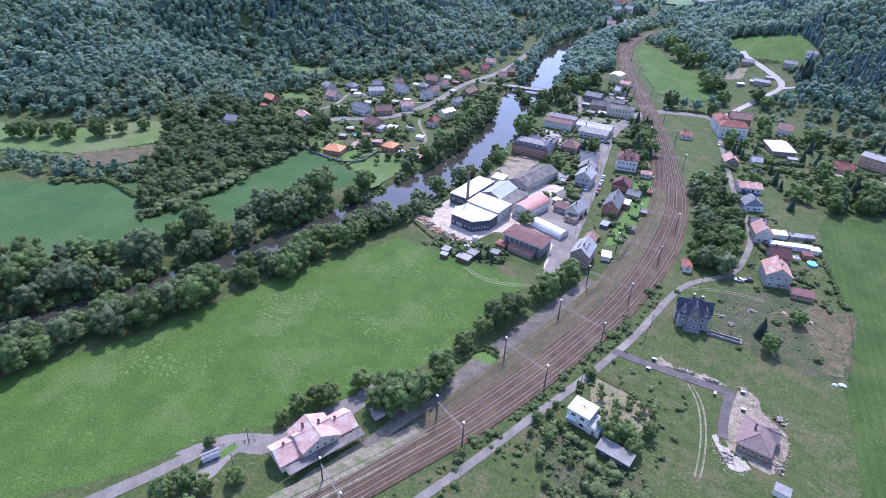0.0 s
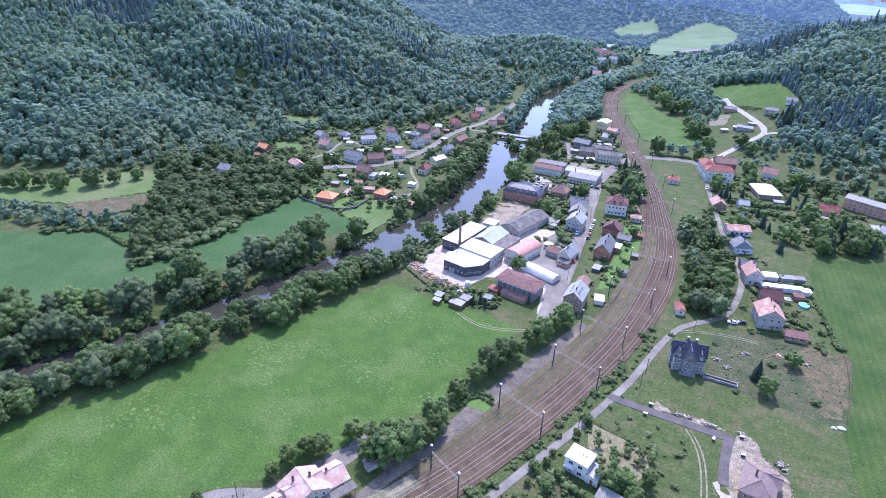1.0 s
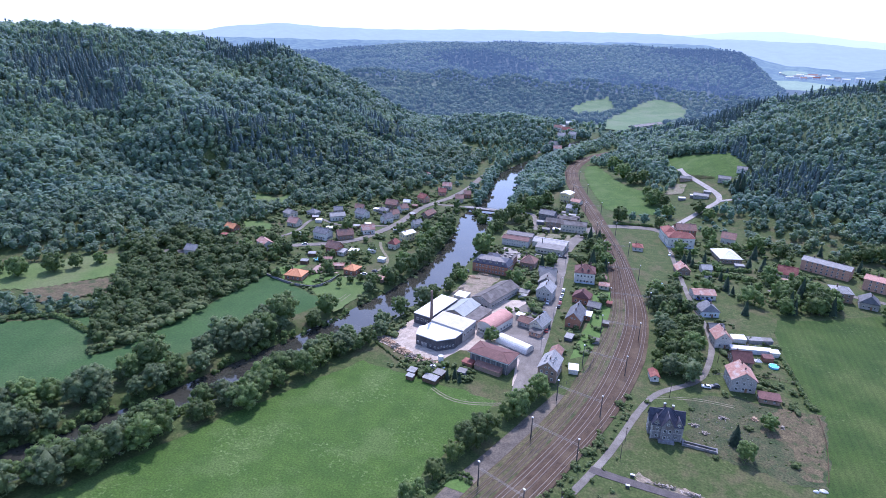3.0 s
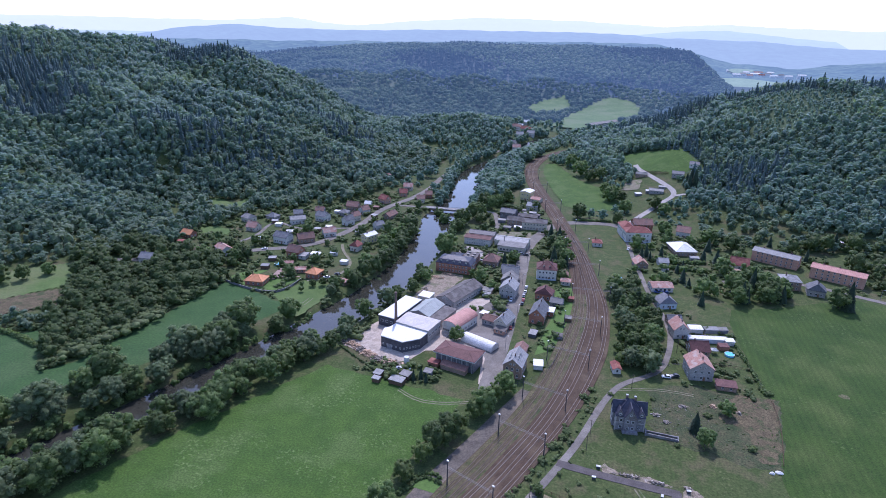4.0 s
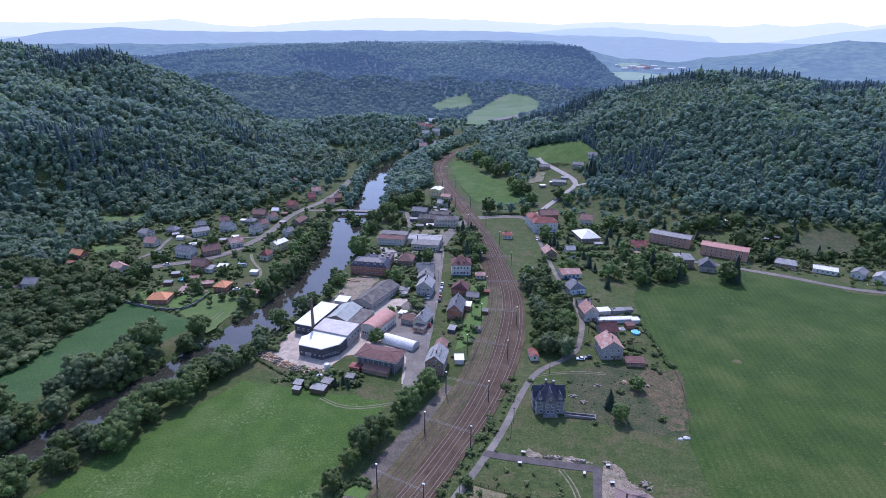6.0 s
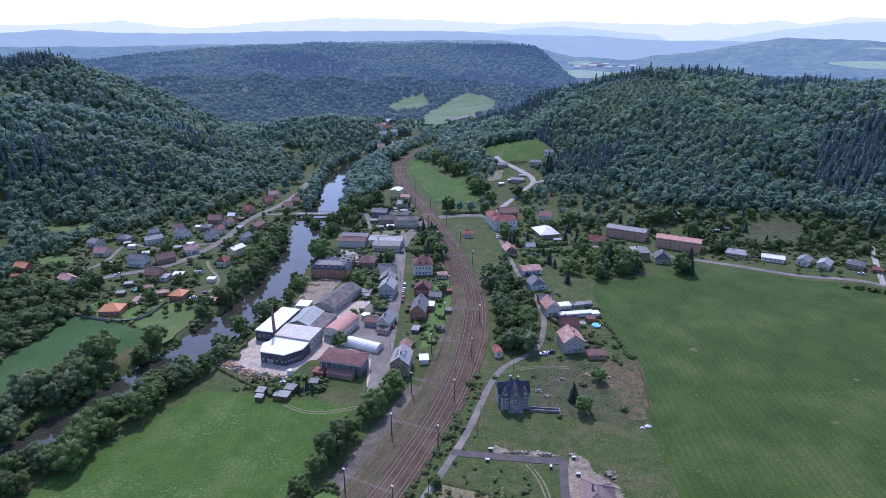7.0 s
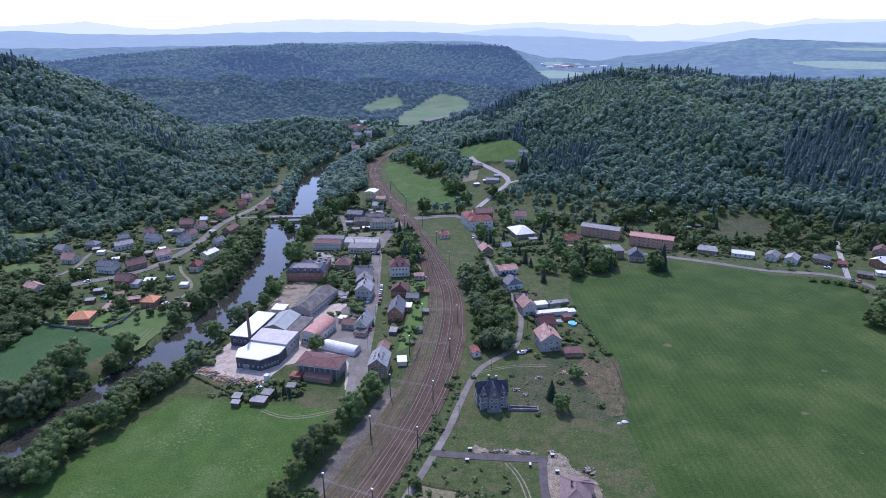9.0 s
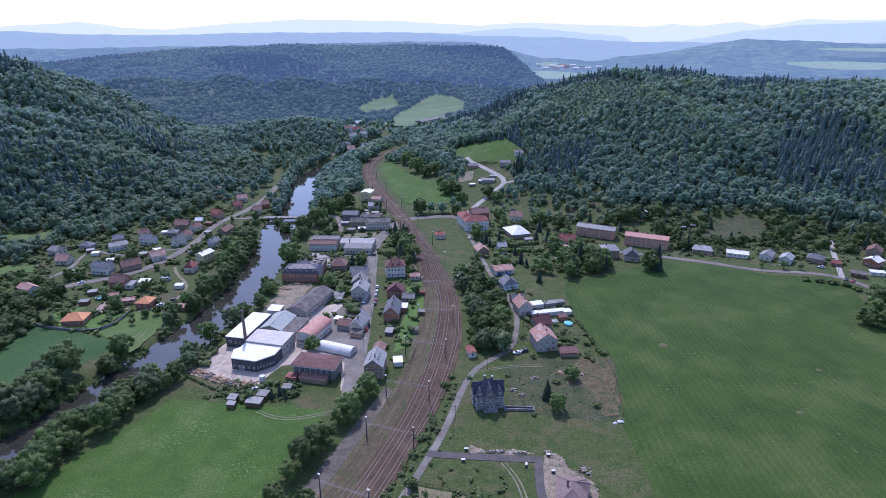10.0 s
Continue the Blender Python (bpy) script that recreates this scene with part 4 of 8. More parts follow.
def new_bungalow():
    ob = thing("bungalow", "new bungalow with brown hipped roof on bare building ground", "bungalow", "", pose(44.0, 160.5, 0, 0, 0, -10))
    block(ob, 0, 0, 9.4, 13.0, 3.0, 2.8, "hip", "brown", "taupe", "y", cols=3, over=0.6)
    part("wing", roof_build(6.0, 5.0, 3.0, 1.8, "gable", 0.5), ROOFS["taupe"], ob, "", Matrix.Translation((2.6, 3.2, 0)))
    chimney(ob, -1.5, 0.5, 5.6)
    door_at(ob, 1, -6.55)


new_bungalow()


def flat_house():
    ob = thing("house", "white cubic house with flat pale roof in an overgrown garden", "house", "", pose(-9.3, 144.3, 0, 0, 0, -14))
    block(ob, 0, 0, 7.6, 6.6, 5.8, 0.3, "flat", "white", "white", "x", cols=2, floors=2, over=0.25, key="wide")
    block(ob, 5.9, -0.6, 4.0, 6.0, 3.3, 0.3, "flat", "white", "light", "x", cols=1, floors=1, over=0.2)
    for i, (a, b) in enumerate(((-0.5, 0.3), (0.2, 0.2), (1.8, 0.1), (0.6, 0.4))):
        part("vent", Build().rod((a, b, 6.1), (a, b, 6.9), 0.14), CHIMNEY, ob)
    part("awning", Build().box(-1.8, -4.0, 2.9, 3.4, 1.4, 0.12), FRAME, ob, "white terrace awning")
    door_at(ob, 5.9, -3.66)


flat_house()
house(3.6, 134.2, -14, 10.5, 4.2, 2.4, 0.5, "mono", "dark", "asbestos", "long low shed with grey sheet roof under trees", category="shed", name="shed", chim=0, floors=1)


# ---- factory quarter between river and street ----
def factory():
    ob = thing("factory", "white-roofed factory halls with dark walls and a paved yard", "factory")
    front = [(-100.5, 244.2), (-88.1, 241.3), (-80.9, 247.3), (-79.3, 254.6), (-98.0, 259.2), (-99.3, 254.5), (-101.8, 252.1)]
    rear = [(-98.1, 259.2), (-79.0, 254.5), (-76.2, 267.5), (-95.8, 271.8)]

    def swell(outline, k):
        c = np.mean(outline, axis=0)
        return [tuple(c + (np.array(p) - c) * k) for p in outline]

    part("hall", Build().prism(front, -0.2, 5.7), PLASTER["dark"], ob, "dark clad front hall")
    part("roof", Build().prism(swell(front, 1.02), 5.75, 6.15), ROOFS["white"], ob, "flat white roof")
    part("hall", Build().prism(rear, -0.2, 6.7), PLASTER["grey"], ob, "grey rear hall")
    part("roof", Build().prism(swell(rear, 1.02), 6.75, 7.1), ROOFS["offwhite"], ob, "flat off-white roof")
    for i in range(6):
        a = Vector((*front[1], 0)).lerp(Vector((*front[2], 0)), (i + 0.5) / 6)
        window_at(ob, Matrix.Translation((a.x + 0.08, a.y - 0.08, 1.6)) @ Matrix.Rotation(math.atan2(6.0, 7.2), 4, "Z"), "small")
    for i in range(5):
        a = Vector((*front[0], 0)).lerp(Vector((*front[1], 0)), (i + 0.5) / 5)
        window_at(ob, Matrix.Translation((a.x - 0.02, a.y - 0.1, 1.6)) @ Matrix.Rotation(math.atan2(-2.9, 12.4), 4, "Z"), "small")
    for i in range(4):
        a = Vector((*rear[1], 0)).lerp(Vector((*rear[2], 0)), (i + 0.5) / 4)
        window_at(ob, Matrix.Translation((a.x + 0.1, a.y, 3.2)) @ Matrix.Rotation(math.atan2(13.0, 2.8), 4, "Z"), "wide")
    side = part("side_hall", Build().box(0, 0, -0.2, 10.5, 28, 5.9), PLASTER["dark"], ob, "long dark side hall", pose(-102.6, 278.4, 0, 0, 0, -12))
    part("roof", Build().box(0, 0, 5.72, 10.9, 28.4, 0.35), ROOFS["white"], side, "flat white roof")
    windows_on(side, 0, 0, 10.5, 28, "front", 3, 2.4, "wide")
    gate = part("gate", GATE, None, ob, "grey sliding gate", pose(-95.6, 242.95, 0, 0, 0, -13))


factory()
house(-89.1, 284.7, -12, 12.2, 18.0, 4.4, 2.4, "gable", "grey", "mossy", "workshop with grey-green corrugated gable roof", "y", category="workshop", name="workshop", chim=0, key="wide", floors=1)
house(-79.2, 282.3, -13, 8.0, 16.5, 3.8, 0.3, "flat", "grey", "felt", "flat-roofed workshop between two halls", category="workshop", name="workshop", chim=0, floors=1)
house(-77.6, 312.8, -19, 12.6, 31.0, 4.6, 2.6, "gable", "grey", "felt", "long warehouse with dark felt gable roof", "y", category="warehouse", name="warehouse", chim=0, key="wide", floors=1)
house(-68.0, 277.0, -20, 10.0, 19.5, 4.4, 2.8, "barrel", "white", "salmon", "white workshop under a curved red roof", "y", category="workshop", name="workshop", chim=0, cols=6, floors=1)
house(-53.4, 261.5, -22, 18.5, 7.2, 0.6, 3.3, "barrel", "white", "white", "white barrel-vaulted storage tunnel", "x", category="store", name="storage_tunnel", chim=0, floors=0)


def brown_works():
    ob = thing("workshop", "glazed workshop under a broad brown hipped roof", "workshop", "", pose(-58.8, 240.8, 0, 0, 0, -12))
    block(ob, 0, 0, 20.0, 10.6, 6.6, 1.5, "hip", "glass", "maroon", "x", floors=0, over=0.9)
    part("fascia", Build().box(0, -6.2, 6.1, 21.8, 0.14, 0.4).box(10.9, 0, 6.1, 0.14, 12.4, 0.4).box(-10.9, 0, 6.1, 0.14, 12.4, 0.4), FRAME, ob, "white roof fascia")
    for i in range(8):
        part("pier", Build().box(-9.4 + i * 2.68, -5.4, -0.2, 0.4, 0.3, 6.4), PLASTER["grey"], ob)
    low = part("annex", Build().box(1.0, -7.2, -0.2, 13, 3.6, 2.5), PLASTER["brown"], ob, "low lean-to annex")
    part("annex_roof", Build().add([(-5.8, -9.2, 2.3), (7.8, -9.2, 2.3), (7.8, -5.4, 3.2), (-5.8, -5.4, 3.2), (-5.8, -9.2, 2.45), (7.8, -9.2, 2.45), (7.8, -5.4, 3.35), (-5.8, -5.4, 3.35)],
                                    [(3, 2, 1, 0), (4, 5, 6, 7), (0, 1, 5, 4), (1, 2, 6, 5), (2, 3, 7, 6), (3, 0, 4, 7)]), ROOFS["brown"], low)
    part("shed", Build().box(-9.5, -7.6, -0.2, 5.0, 4.0, 2.3), PLASTER["brick"], ob)
    part("shed_roof", Build().box(-9.5, -7.6, 2.12, 5.6, 4.6, 0.2), ROOFS["red"], ob, "red sheet roof")


brown_works()


def stack():
    b = Build().rod((0, 0, 0), (0, 0, 22.0), 1.0, 0.52, 14)
    ob = tagged(new("factory_chimney", b.mesh("factory_chimney", CHIMNEY)), "tall round brick factory chimney", "chimney")
    ob.matrix_basis = pose(-99.4, 262.6, 0)
    part("crown", Build().rod((0, 0, 21.3), (0, 0, 22.2), 0.66, 0.68, 14), CHIMNEY, ob)
    part("base", Build().box(0, 0, -0.2, 2.2, 2.2, 3.4), CHIMNEY, ob)


stack()
house(-45.2, 285.8, -15, 7.2, 11.5, 4.2, 3.4, "gable", "cream", "light", "cream gabled house with light grey roof", "y", chim=1)
house(-45.6, 277.2, -14, 5.8, 4.0, 2.4, 0.4, "mono", "orange", "felt", "orange painted lean-to porch", category="porch", name="porch", chim=0, floors=1)
house(-53.0, 287.0, -15, 7.0, 7.0, 3.0, 1.6, "gable", "grey", "brown", "low outbuilding with brown roof", "x", category="shed", name="shed", chim=0, floors=1)
house(-58.0, 293.5, -15, 3.6, 3.6, 2.4, 0.3, "flat", "grey", "white", "tiny grey flat-roofed hut in a garden", category="hut", name="hut", chim=0, floors=1)


def street_house():
    ob = house(-31.8, 241.8, -4, 8.6, 12.5, 6.6, 3.4, "gable", "brown", "light", "tall brown house with blue-grey sheet roof and roof windows", "y", chim=1, cols=3)
    s = math.atan2(3.4, 4.3)
    for yy in (-3.5, -1.0, 1.5):
        for side in (-1, 1):
            window_at(ob, Matrix.Translation((side * 2.3, yy, 8.45 + 0.03)) @ Matrix.Rotation(side * math.pi / 2, 4, "Z") @ Matrix.Rotation(-(math.pi / 2 - s), 4, "X") @ Matrix.Translation((0, -0.24, 0)), "roof")


street_house()
house(-32.0, 256.5, -4, 5.6, 12.0, 3.4, 1.8, "gable", "brick", "brown", "rear wing with faded brown tiles", "y", category="house", chim=1, floors=1)
house(-28.6, 301.0, -3, 8.2, 15.5, 5.0, 4.0, "gable", "brick", "slate", "brick house with long grey-blue roof", "y", chim=2)
house(-23.0, 308.0, -3, 4.4, 6.0, 3.0, 0.4, "flat", "brick", "white", "brick annex with white flat roof", category="annex", name="annex", chim=0, floors=1)
house(-28.8, 330.0, -5, 10.0, 8.0, 3.8, 3.8, "half", "brick", "maroon", "maroon-roofed house with half-hipped gable", "y", chim=1)
house(-20.5, 322.0, -8, 7.0, 6.0, 2.6, 1.8, "gable", "dirty", "asbestos", "weathered grey shed behind a house", "x", category="shed", name="shed", chim=0, floors=1)


def white_villa():
    ob = house(-31.8, 363.5, 7, 12.6, 12.0, 7.2, 4.2, "hip", "white", "maroon", "white two-storey villa with dark red hipped roof", "x", category="villa", name="villa", chim=2, cols=5)
    part("plinth", Build().box(0, 0, -0.2, 12.9, 12.3, 1.1), PLASTER["blue"], ob, "pale blue plinth")
    dormers(ob, 12.6, 12.0, 7.2, 4.2, 2, "white", "maroon", -1, 0.25, 0.25, 0.6)


white_villa()
house(-18.4, 355.0, 3, 6.0, 5.5, 2.7, 1.6, "hip", "cream", "pink", "garden pavilion with faded red roof", category="shed", name="shed", chim=0, floors=1)
house(-20.0, 366.0, 3, 4.0, 5.0, 2.6, 1.8, "gable", "brown", "brown", "small brown garden shed beside the villa", "y", category="shed", name="shed", chim=0, floors=1)
house(-50.0, 326.6, -4, 9.4, 11.0, 6.2, 3.6, "gable", "grey", "light", "grey street house with shining grey roof", "y", chim=2, cols=3)
house(-52.0, 340.0, 0, 9.4, 9.0, 5.6, 3.4, "gable", "dirty", "asbestos", "grey terraced house with weathered roof", "y", chim=1)
house(-53.2, 351.0, 2, 10.0, 9.0, 5.4, 3.6, "gable", "cream", "asbestos", "cream terraced house with grey roof", "x", chim=2)
house(-55.5, 361.5, 2, 11.0, 6.5, 3.6, 2.2, "gable", "grey", "slate", "low grey outbuilding behind the terrace", "x", category="shed", name="shed", chim=0, floors=1)
house(-71.0, 318.0 + 9, -20, 8.5, 5.0, 2.6, 0.4, "flat", "dark", "felt", "flat-roofed garage row in a garden", category="garage", name="garage", chim=0, floors=1)


def brick_mill():
    ob = thing("mill", "three-storey brick mill with dark mansard roof and white dormers", "mill", "", pose(-91.5, 356.0, 0, 0, 0, -2))
    block(ob, 0, 0, 24.0, 13.5, 6.2, 3.6, "mansard", "brick", "black", "x", cols=9, floors=2, over=0.3)
    dormers(ob, 24.0, 13.5, 6.2, 3.6, 5, "white", "black", -1, 0.06, 0.26, 0.9)
    block(ob, 6.5, 14.0, 9.0, 14.5, 5.6, 1.0, "flat", "brick", "felt", "y", cols=4, floors=2, over=0.2)
    block(ob, -4.0, 12.5, 8.0, 11.0, 5.0, 2.0, "hip", "brick", "black", "y", cols=3, floors=1)
    for i in range(5):
        part("roof_unit", Build().box(4.5 + (i % 2) * 4, 9.5 + i * 2.3, 5.85, 1.8, 1.3, 1.0), PALESTEEL, ob, "pale roof ventilation unit")
    door_at(ob, 3, -6.8)


brick_mill()
house(-70.4, 372.5, -3, 10.0, 10.5, 4.2, 4.4, "hip", "brown", "brown", "brown house with steep pyramid roof", chim=1)


def long_works():
    ob = thing("works_building", "long white works with red roof and grey hall", "works", "", pose(-88.8, 412.5, 0, 0, 0, -2))
    block(ob, 0, 0, 20.0, 9.0, 5.0, 1.2, "gable", "white", "maroon", "x", cols=9, floors=2, key="small", over=0.3)
    block(ob, 25.0, 4.5, 25.0, 11.0, 5.0, 1.2, "gable", "cream", "light", "x", cols=7, floors=1, over=0.3, key="wide")
    block(ob, 27.0, -6.0, 20.0, 9.0, 4.2, 0.8, "mono", "cream", "asbestos", "x", cols=7, floors=1, over=0.3, key="wide", sides=("front", "left", "right"))
    block(ob, 0.0, 12.0, 20.0, 8.0, 4.6, 1.6, "gable", "grey", "black", "x", cols=6, floors=1, over=0.3)
    part("flue", Build().rod((20, -2.0, 4.5), (20, -2.0, 8.6), 0.3), DARKSTEEL, ob, "dark steel flue")


long_works()
house(-53.5, 463, 4, 20, 9.5, 6.2, 2.0, "gable", "cream", "felt", "long beige street building with dark roof", "x", chim=4, cols=7)
house(-70.0, 466, 4, 13, 9.0, 5.6, 2.2, "gable", "brown", "felt", "dark-roofed terrace joining the beige building", "x", chim=3)
house(-79.0, 486, -8, 13, 9.0, 5.6, 2.4, "gable", "dirty", "slate", "grey terrace house near the bridge", "x", chim=2)
house(-62.0, 484, 0, 16, 8, 4.0, 1.4, "gable", "brown", "felt", "row of dark sheds in a yard", "x", category="shed", name="shed", chim=0, floors=1)
house(-62.5, 517, -6, 10, 8, 4.5, 2.4, "gable", "cream", "light", "cream house with pale roof by the bend", "x", chim=1)
house(-73.0, 552, -14, 9.5, 12, 8.2, 1.0, "gable", "yellow", "white", "tall yellow block with white roof", "y", chim=0, cols=3)
house(-63.0, 545, -14, 9.0, 9, 3.4, 1.6, "gable", "cream", "pink", "low house with pinkish roof beside a yellow block", "x", chim=1)

# ---- west bank ----
house(-203.4, 293.0, 6, 11.5, 9.5, 3.2, 3.0, "hip", "brick", "orange", "new brick bungalow with bright orange hipped roof", category="bungalow", chim=1)
house(-174.6, 314.0, -4, 8.0, 8.6, 3.6, 2.8, "hip", "brick", "orange", "small brick house with orange hipped roof", chim=1)
house(-167.5, 387, -24, 7.0, 10.7, 6.2, 1.5, "gable", "yellow", "white", "tall yellow house with white sheet roof", "y", chim=1, cols=3)
house(-169.7, 368, -8, 6.4, 6.6, 4.0, 3.1, "half", "cream", "red", "cream cottage with red half-hipped roof", "y", category="cottage")
house(-172.5, 418, -36, 5.9, 7.4, 4.4, 2.4, "gable", "white", "light", "white house with pale blue-grey roof", "y")
house(-227.5, 365.5, -8, 12.0, 8.2, 5.3, 2.7, "gable", "white", "slate", "large white house with grey roof and two gables", "x", chim=2, cols=5)
house(-204.6, 343, -6, 10.1, 7.4, 4.4, 3.6, "gable", "brick", "brown", "brown brick house along the road", "x", chim=1)
house(-212.5, 372, 42, 12.0, 7.4, 3.9, 3.1, "gable", "brown", "brown", "long brown house beside the village road", "x", chim=2)
house(-202.5, 390.5, 40, 9.6, 7.4, 3.9, 2.9, "gable", "white", "pink", "white house with faded red roof", "x", chim=1)
house(-241.2, 411, 38, 12.0, 7.8, 4.0, 2.0, "gable", "white", "light", "long white house with light grey roof", "x", chim=1, cols=4)
house(-224.8, 424, -13, 9.6, 8.2, 4.8, 2.7, "gable", "white", "slate", "white house with slate roof below the wood", "x", chim=1)
house(-200.5, 421, -30, 6.8, 8.2, 4.8, 2.9, "gable", "white", "slate", "white gabled street house with slate roof", "y", chim=1)
house(-200, 433.5, -30, 6.4, 7.4, 4.8, 2.7, "gable", "cream", "brown", "cream street house with brown roof", "y", chim=1)
house(-281, 402, -20, 9.2, 8.2, 3.7, 2.7, "half", "cream", "asbestos", "grey-roofed house in a hillside garden", "x", chim=1)
house(-264.5, 412, -10, 8.8, 7.4, 3.5, 2.7, "hip", "grey", "slate", "grey house with slate roof on the slope", "x", chim=1)
house(-264.2, 383, -4, 8.8, 7.8, 3.5, 3.2, "gable", "cream", "pink", "cottage with large faded red roof", "x", category="cottage")
house(-254.5, 331, -30, 12.0, 7.4, 4.6, 2.0, "gable", "white", "pink", "long house with pinkish roof above the river plain", "x", chim=1)
house(-266.5, 322, -30, 8.8, 6.6, 3.5, 2.4, "gable", "brick", "brown", "red-brown house beside a long house", "x", chim=1)
house(-214, 461, 4, 10.4, 8.2, 4.4, 3.2, "gable", "brown", "brown", "brown-roofed house at the wood's edge", "x", chim=1)
house(-196.5, 492, -24, 8.8, 7.4, 4.4, 3.1, "gable", "orange", "red", "salmon house with red roof at the bend", "x", chim=1)
house(-175, 450, 80, 13.6, 7.0, 3.2, 2.5, "gable", "brown", "brown", "long low house with dark brown roof", "x", chim=1, floors=1)
house(-197.2, 341.0, 0, 5.0, 6.0, 2.6, 0.6, "mono", "white", "light", "little lean-to with pale blue sheet roof", category="shed", name="shed", chim=0, floors=1)
house(-190.5, 345.5, 4, 6.0, 4.4, 2.5, 0.5, "mono", "white", "white", "white flat-roofed garden shed", category="shed", name="shed", chim=0, floors=1)
house(-187.0, 318.0, 20, 7.0, 4.5, 2.5, 0.6, "gable", "orange", "pink", "timber garden pavilion with red roof", category="pavilion", name="pavilion", chim=0, floors=1)
house(-207, 478, 4, 5.6, 5.7, 2.6, 1.7, "gable", "white", "white", "small white cottage on the bend", category="cottage", chim=0)
house(-214.9, 444, 2, 8.0, 7.4, 3.0, 2.2, "hip", "grey", "slate", "grey bungalow below the wood", category="bungalow")
house(-152.6, 309.0, -12, 6.6, 3.6, 2.3, 0.4, "mono", "brown", "pink", "small riverside hut with pink roof", category="hut", name="hut", chim=0, floors=1)
house(-236, 441, 10, 7.2, 6.6, 3.5, 2.5, "gable", "cream", "brown", "cream hillside house with brown roof", "x")
house(-250, 428, 30, 7.2, 6.6, 3.2, 2.4, "gable", "grey", "slate", "grey hillside house with slate roof", "x")
house(-201, 455, -30, 7.2, 7.4, 4.0, 2.7, "gable", "white", "brown", "white house behind the street", "y")
house(-166, 506, 20, 7.2, 7.4, 4.0, 2.7, "gable", "cream", "brown", "cream riverside house with brown roof", "x")
house(-189, 522, 20, 7.2, 7.4, 3.9, 2.9, "gable", "orange", "red", "pink house with red roof by the road", "x")
house(-192, 545, 12, 8.8, 7.4, 3.7, 2.7, "gable", "cream", "pink", "cream house with pale roof above the road", "x")
house(-164, 524, 20, 6.4, 6.6, 4.0, 2.5, "gable", "brick", "brown", "brick house beside the river road", "x")
house(-222, 566, 14, 5.6, 5.7, 3.0, 2.2, "hip", "white", "pink", "white cottage among trees on the slope", category="cottage")
house(-227, 625, 14, 6.4, 5.7, 3.2, 2.7, "gable", "white", "slate", "white gabled cottage high on the slope", "x", category="cottage")
house(-272, 625, 14, 7.2, 5.7, 3.0, 2.4, "gable", "cream", "brown", "brown-roofed cottage in a clearing", category="cottage")
house(-300, 352, -10, 9.6, 6.6, 3.5, 2.4, "gable", "brick", "orange", "cottage with patched orange roof on the hillside", "x", category="cottage")
house(-291.0, 300.0, 4, 9, 8, 4.4, 2.6, "gable", "white", "light", "white house with pale roof among trees", "x")

# ---- north of the crossing ----
house(46.5, 594.0, -8, 13, 6, 3.2, 1.4, "gable", "grey", "light", "pale roofed builder's shed in a yard", category="shed", name="shed", chim=0, floors=1)
house(33.0, 641.0, 0, 11, 6, 3.2, 1.6, "gable", "brown", "asbestos", "grey-roofed barn beside the track", category="barn", name="barn", chim=0, floors=1)
house(67.5, 630.0, -6, 11, 7, 3.4, 2.0, "gable", "grey", "asbestos", "low grey farm building", category="barn", name="barn", chim=0, floors=1)
house(84.0, 648.0, -12, 9, 8, 3.4, 2.0, "gable", "white", "slate", "white farm cottage at the field's edge", category="cottage", chim=0)
house(-22.0, 1105.0, 58, 85, 14, 3.6, 2.2, "gable", "grey", "asbestos", "long grey farm shed below a field", category="barn", name="barn", chim=0, floors=1)
for hx, hy, hr, hk in ((-146, 933, 30, "pink"), (-144, 967, 20, "slate"), (-142, 883, 30, "brown"), (-130, 854, 10, "light"), (-134, 818, -20, "slate"), (-150, 1052, 30, "white"), (-156, 1130, 0, "light"), (-131, 901, 12, "red"),
                       (-164, 956, 40, "brown"), (-126, 803, 15, "pink"), (-152, 1000, -20, "white"), (-128, 930, 24, "red"), (-118, 880, 0, "light")):
    house(hx, hy, hr, 10.5, 8.5, 4.4, 3.4, "gable", "white" if hk != "slate" else "cream", hk, "village house far up the valley", "x", group="far village houses")

# ---- further ground ----
SPOTS += [(-82, 97.3, 13), (18.6, 214.8, 8), (26, 463, 13), (26, 475, 12), (121.5, 442.5, 15), (154, 420, 15), (44, 160, 9), (-9, 144, 7), (-92, 256, 16), (-102.6, 278, 10), (-102.6, 268, 10), (-102.6, 288, 10),
          (-58.8, 240, 12), (-91, 356, 14), (-86, 370, 10), (-88, 412, 12), (-64, 416, 13), (-62, 406, 12)]
FIELDS = []


def field(name, outline, z, mat, label, category="field", slope=False, **more):
    FIELDS.append(np.array(outline, float))
    if slope:
        return draped(name, outline, mat, label, category, **more)
    return patch(name, outline, z, mat, label, category, **more)


FIELDS += [np.array(o, float) for o in (
    [(-205, 55), (-174, 104), (-148, 162), (-118, 219), (-78, 215), (-49, 212), (-57, 181), (-64, 149), (-82, 121), (-98, 97), (-112, 86), (-127, 62), (-160, 30)],
    [(72, 60), (74, 206), (82, 251), (76, 300), (75, 331), (79, 349), (103, 358), (153, 389), (185, 379), (216, 362), (250, 358), (262, 345), (242, 300), (300, 200), (330, 60)],
    [(-357, 150), (-342, 168), (-299, 187), (-275, 203), (-241, 173), (-232, 184), (-227, 249), (-223, 289), (-189, 278), (-166, 270), (-180, 238), (-194, 205), (-214, 165), (-240, 132), (-262, 110), (-300, 96)])]
BARE = material("bare_soil", (0.075, 0.085, 0.03), (0.15, 0.135, 0.07), 1.5, 0.95, 0.1, 0.5, tuft=0.4)
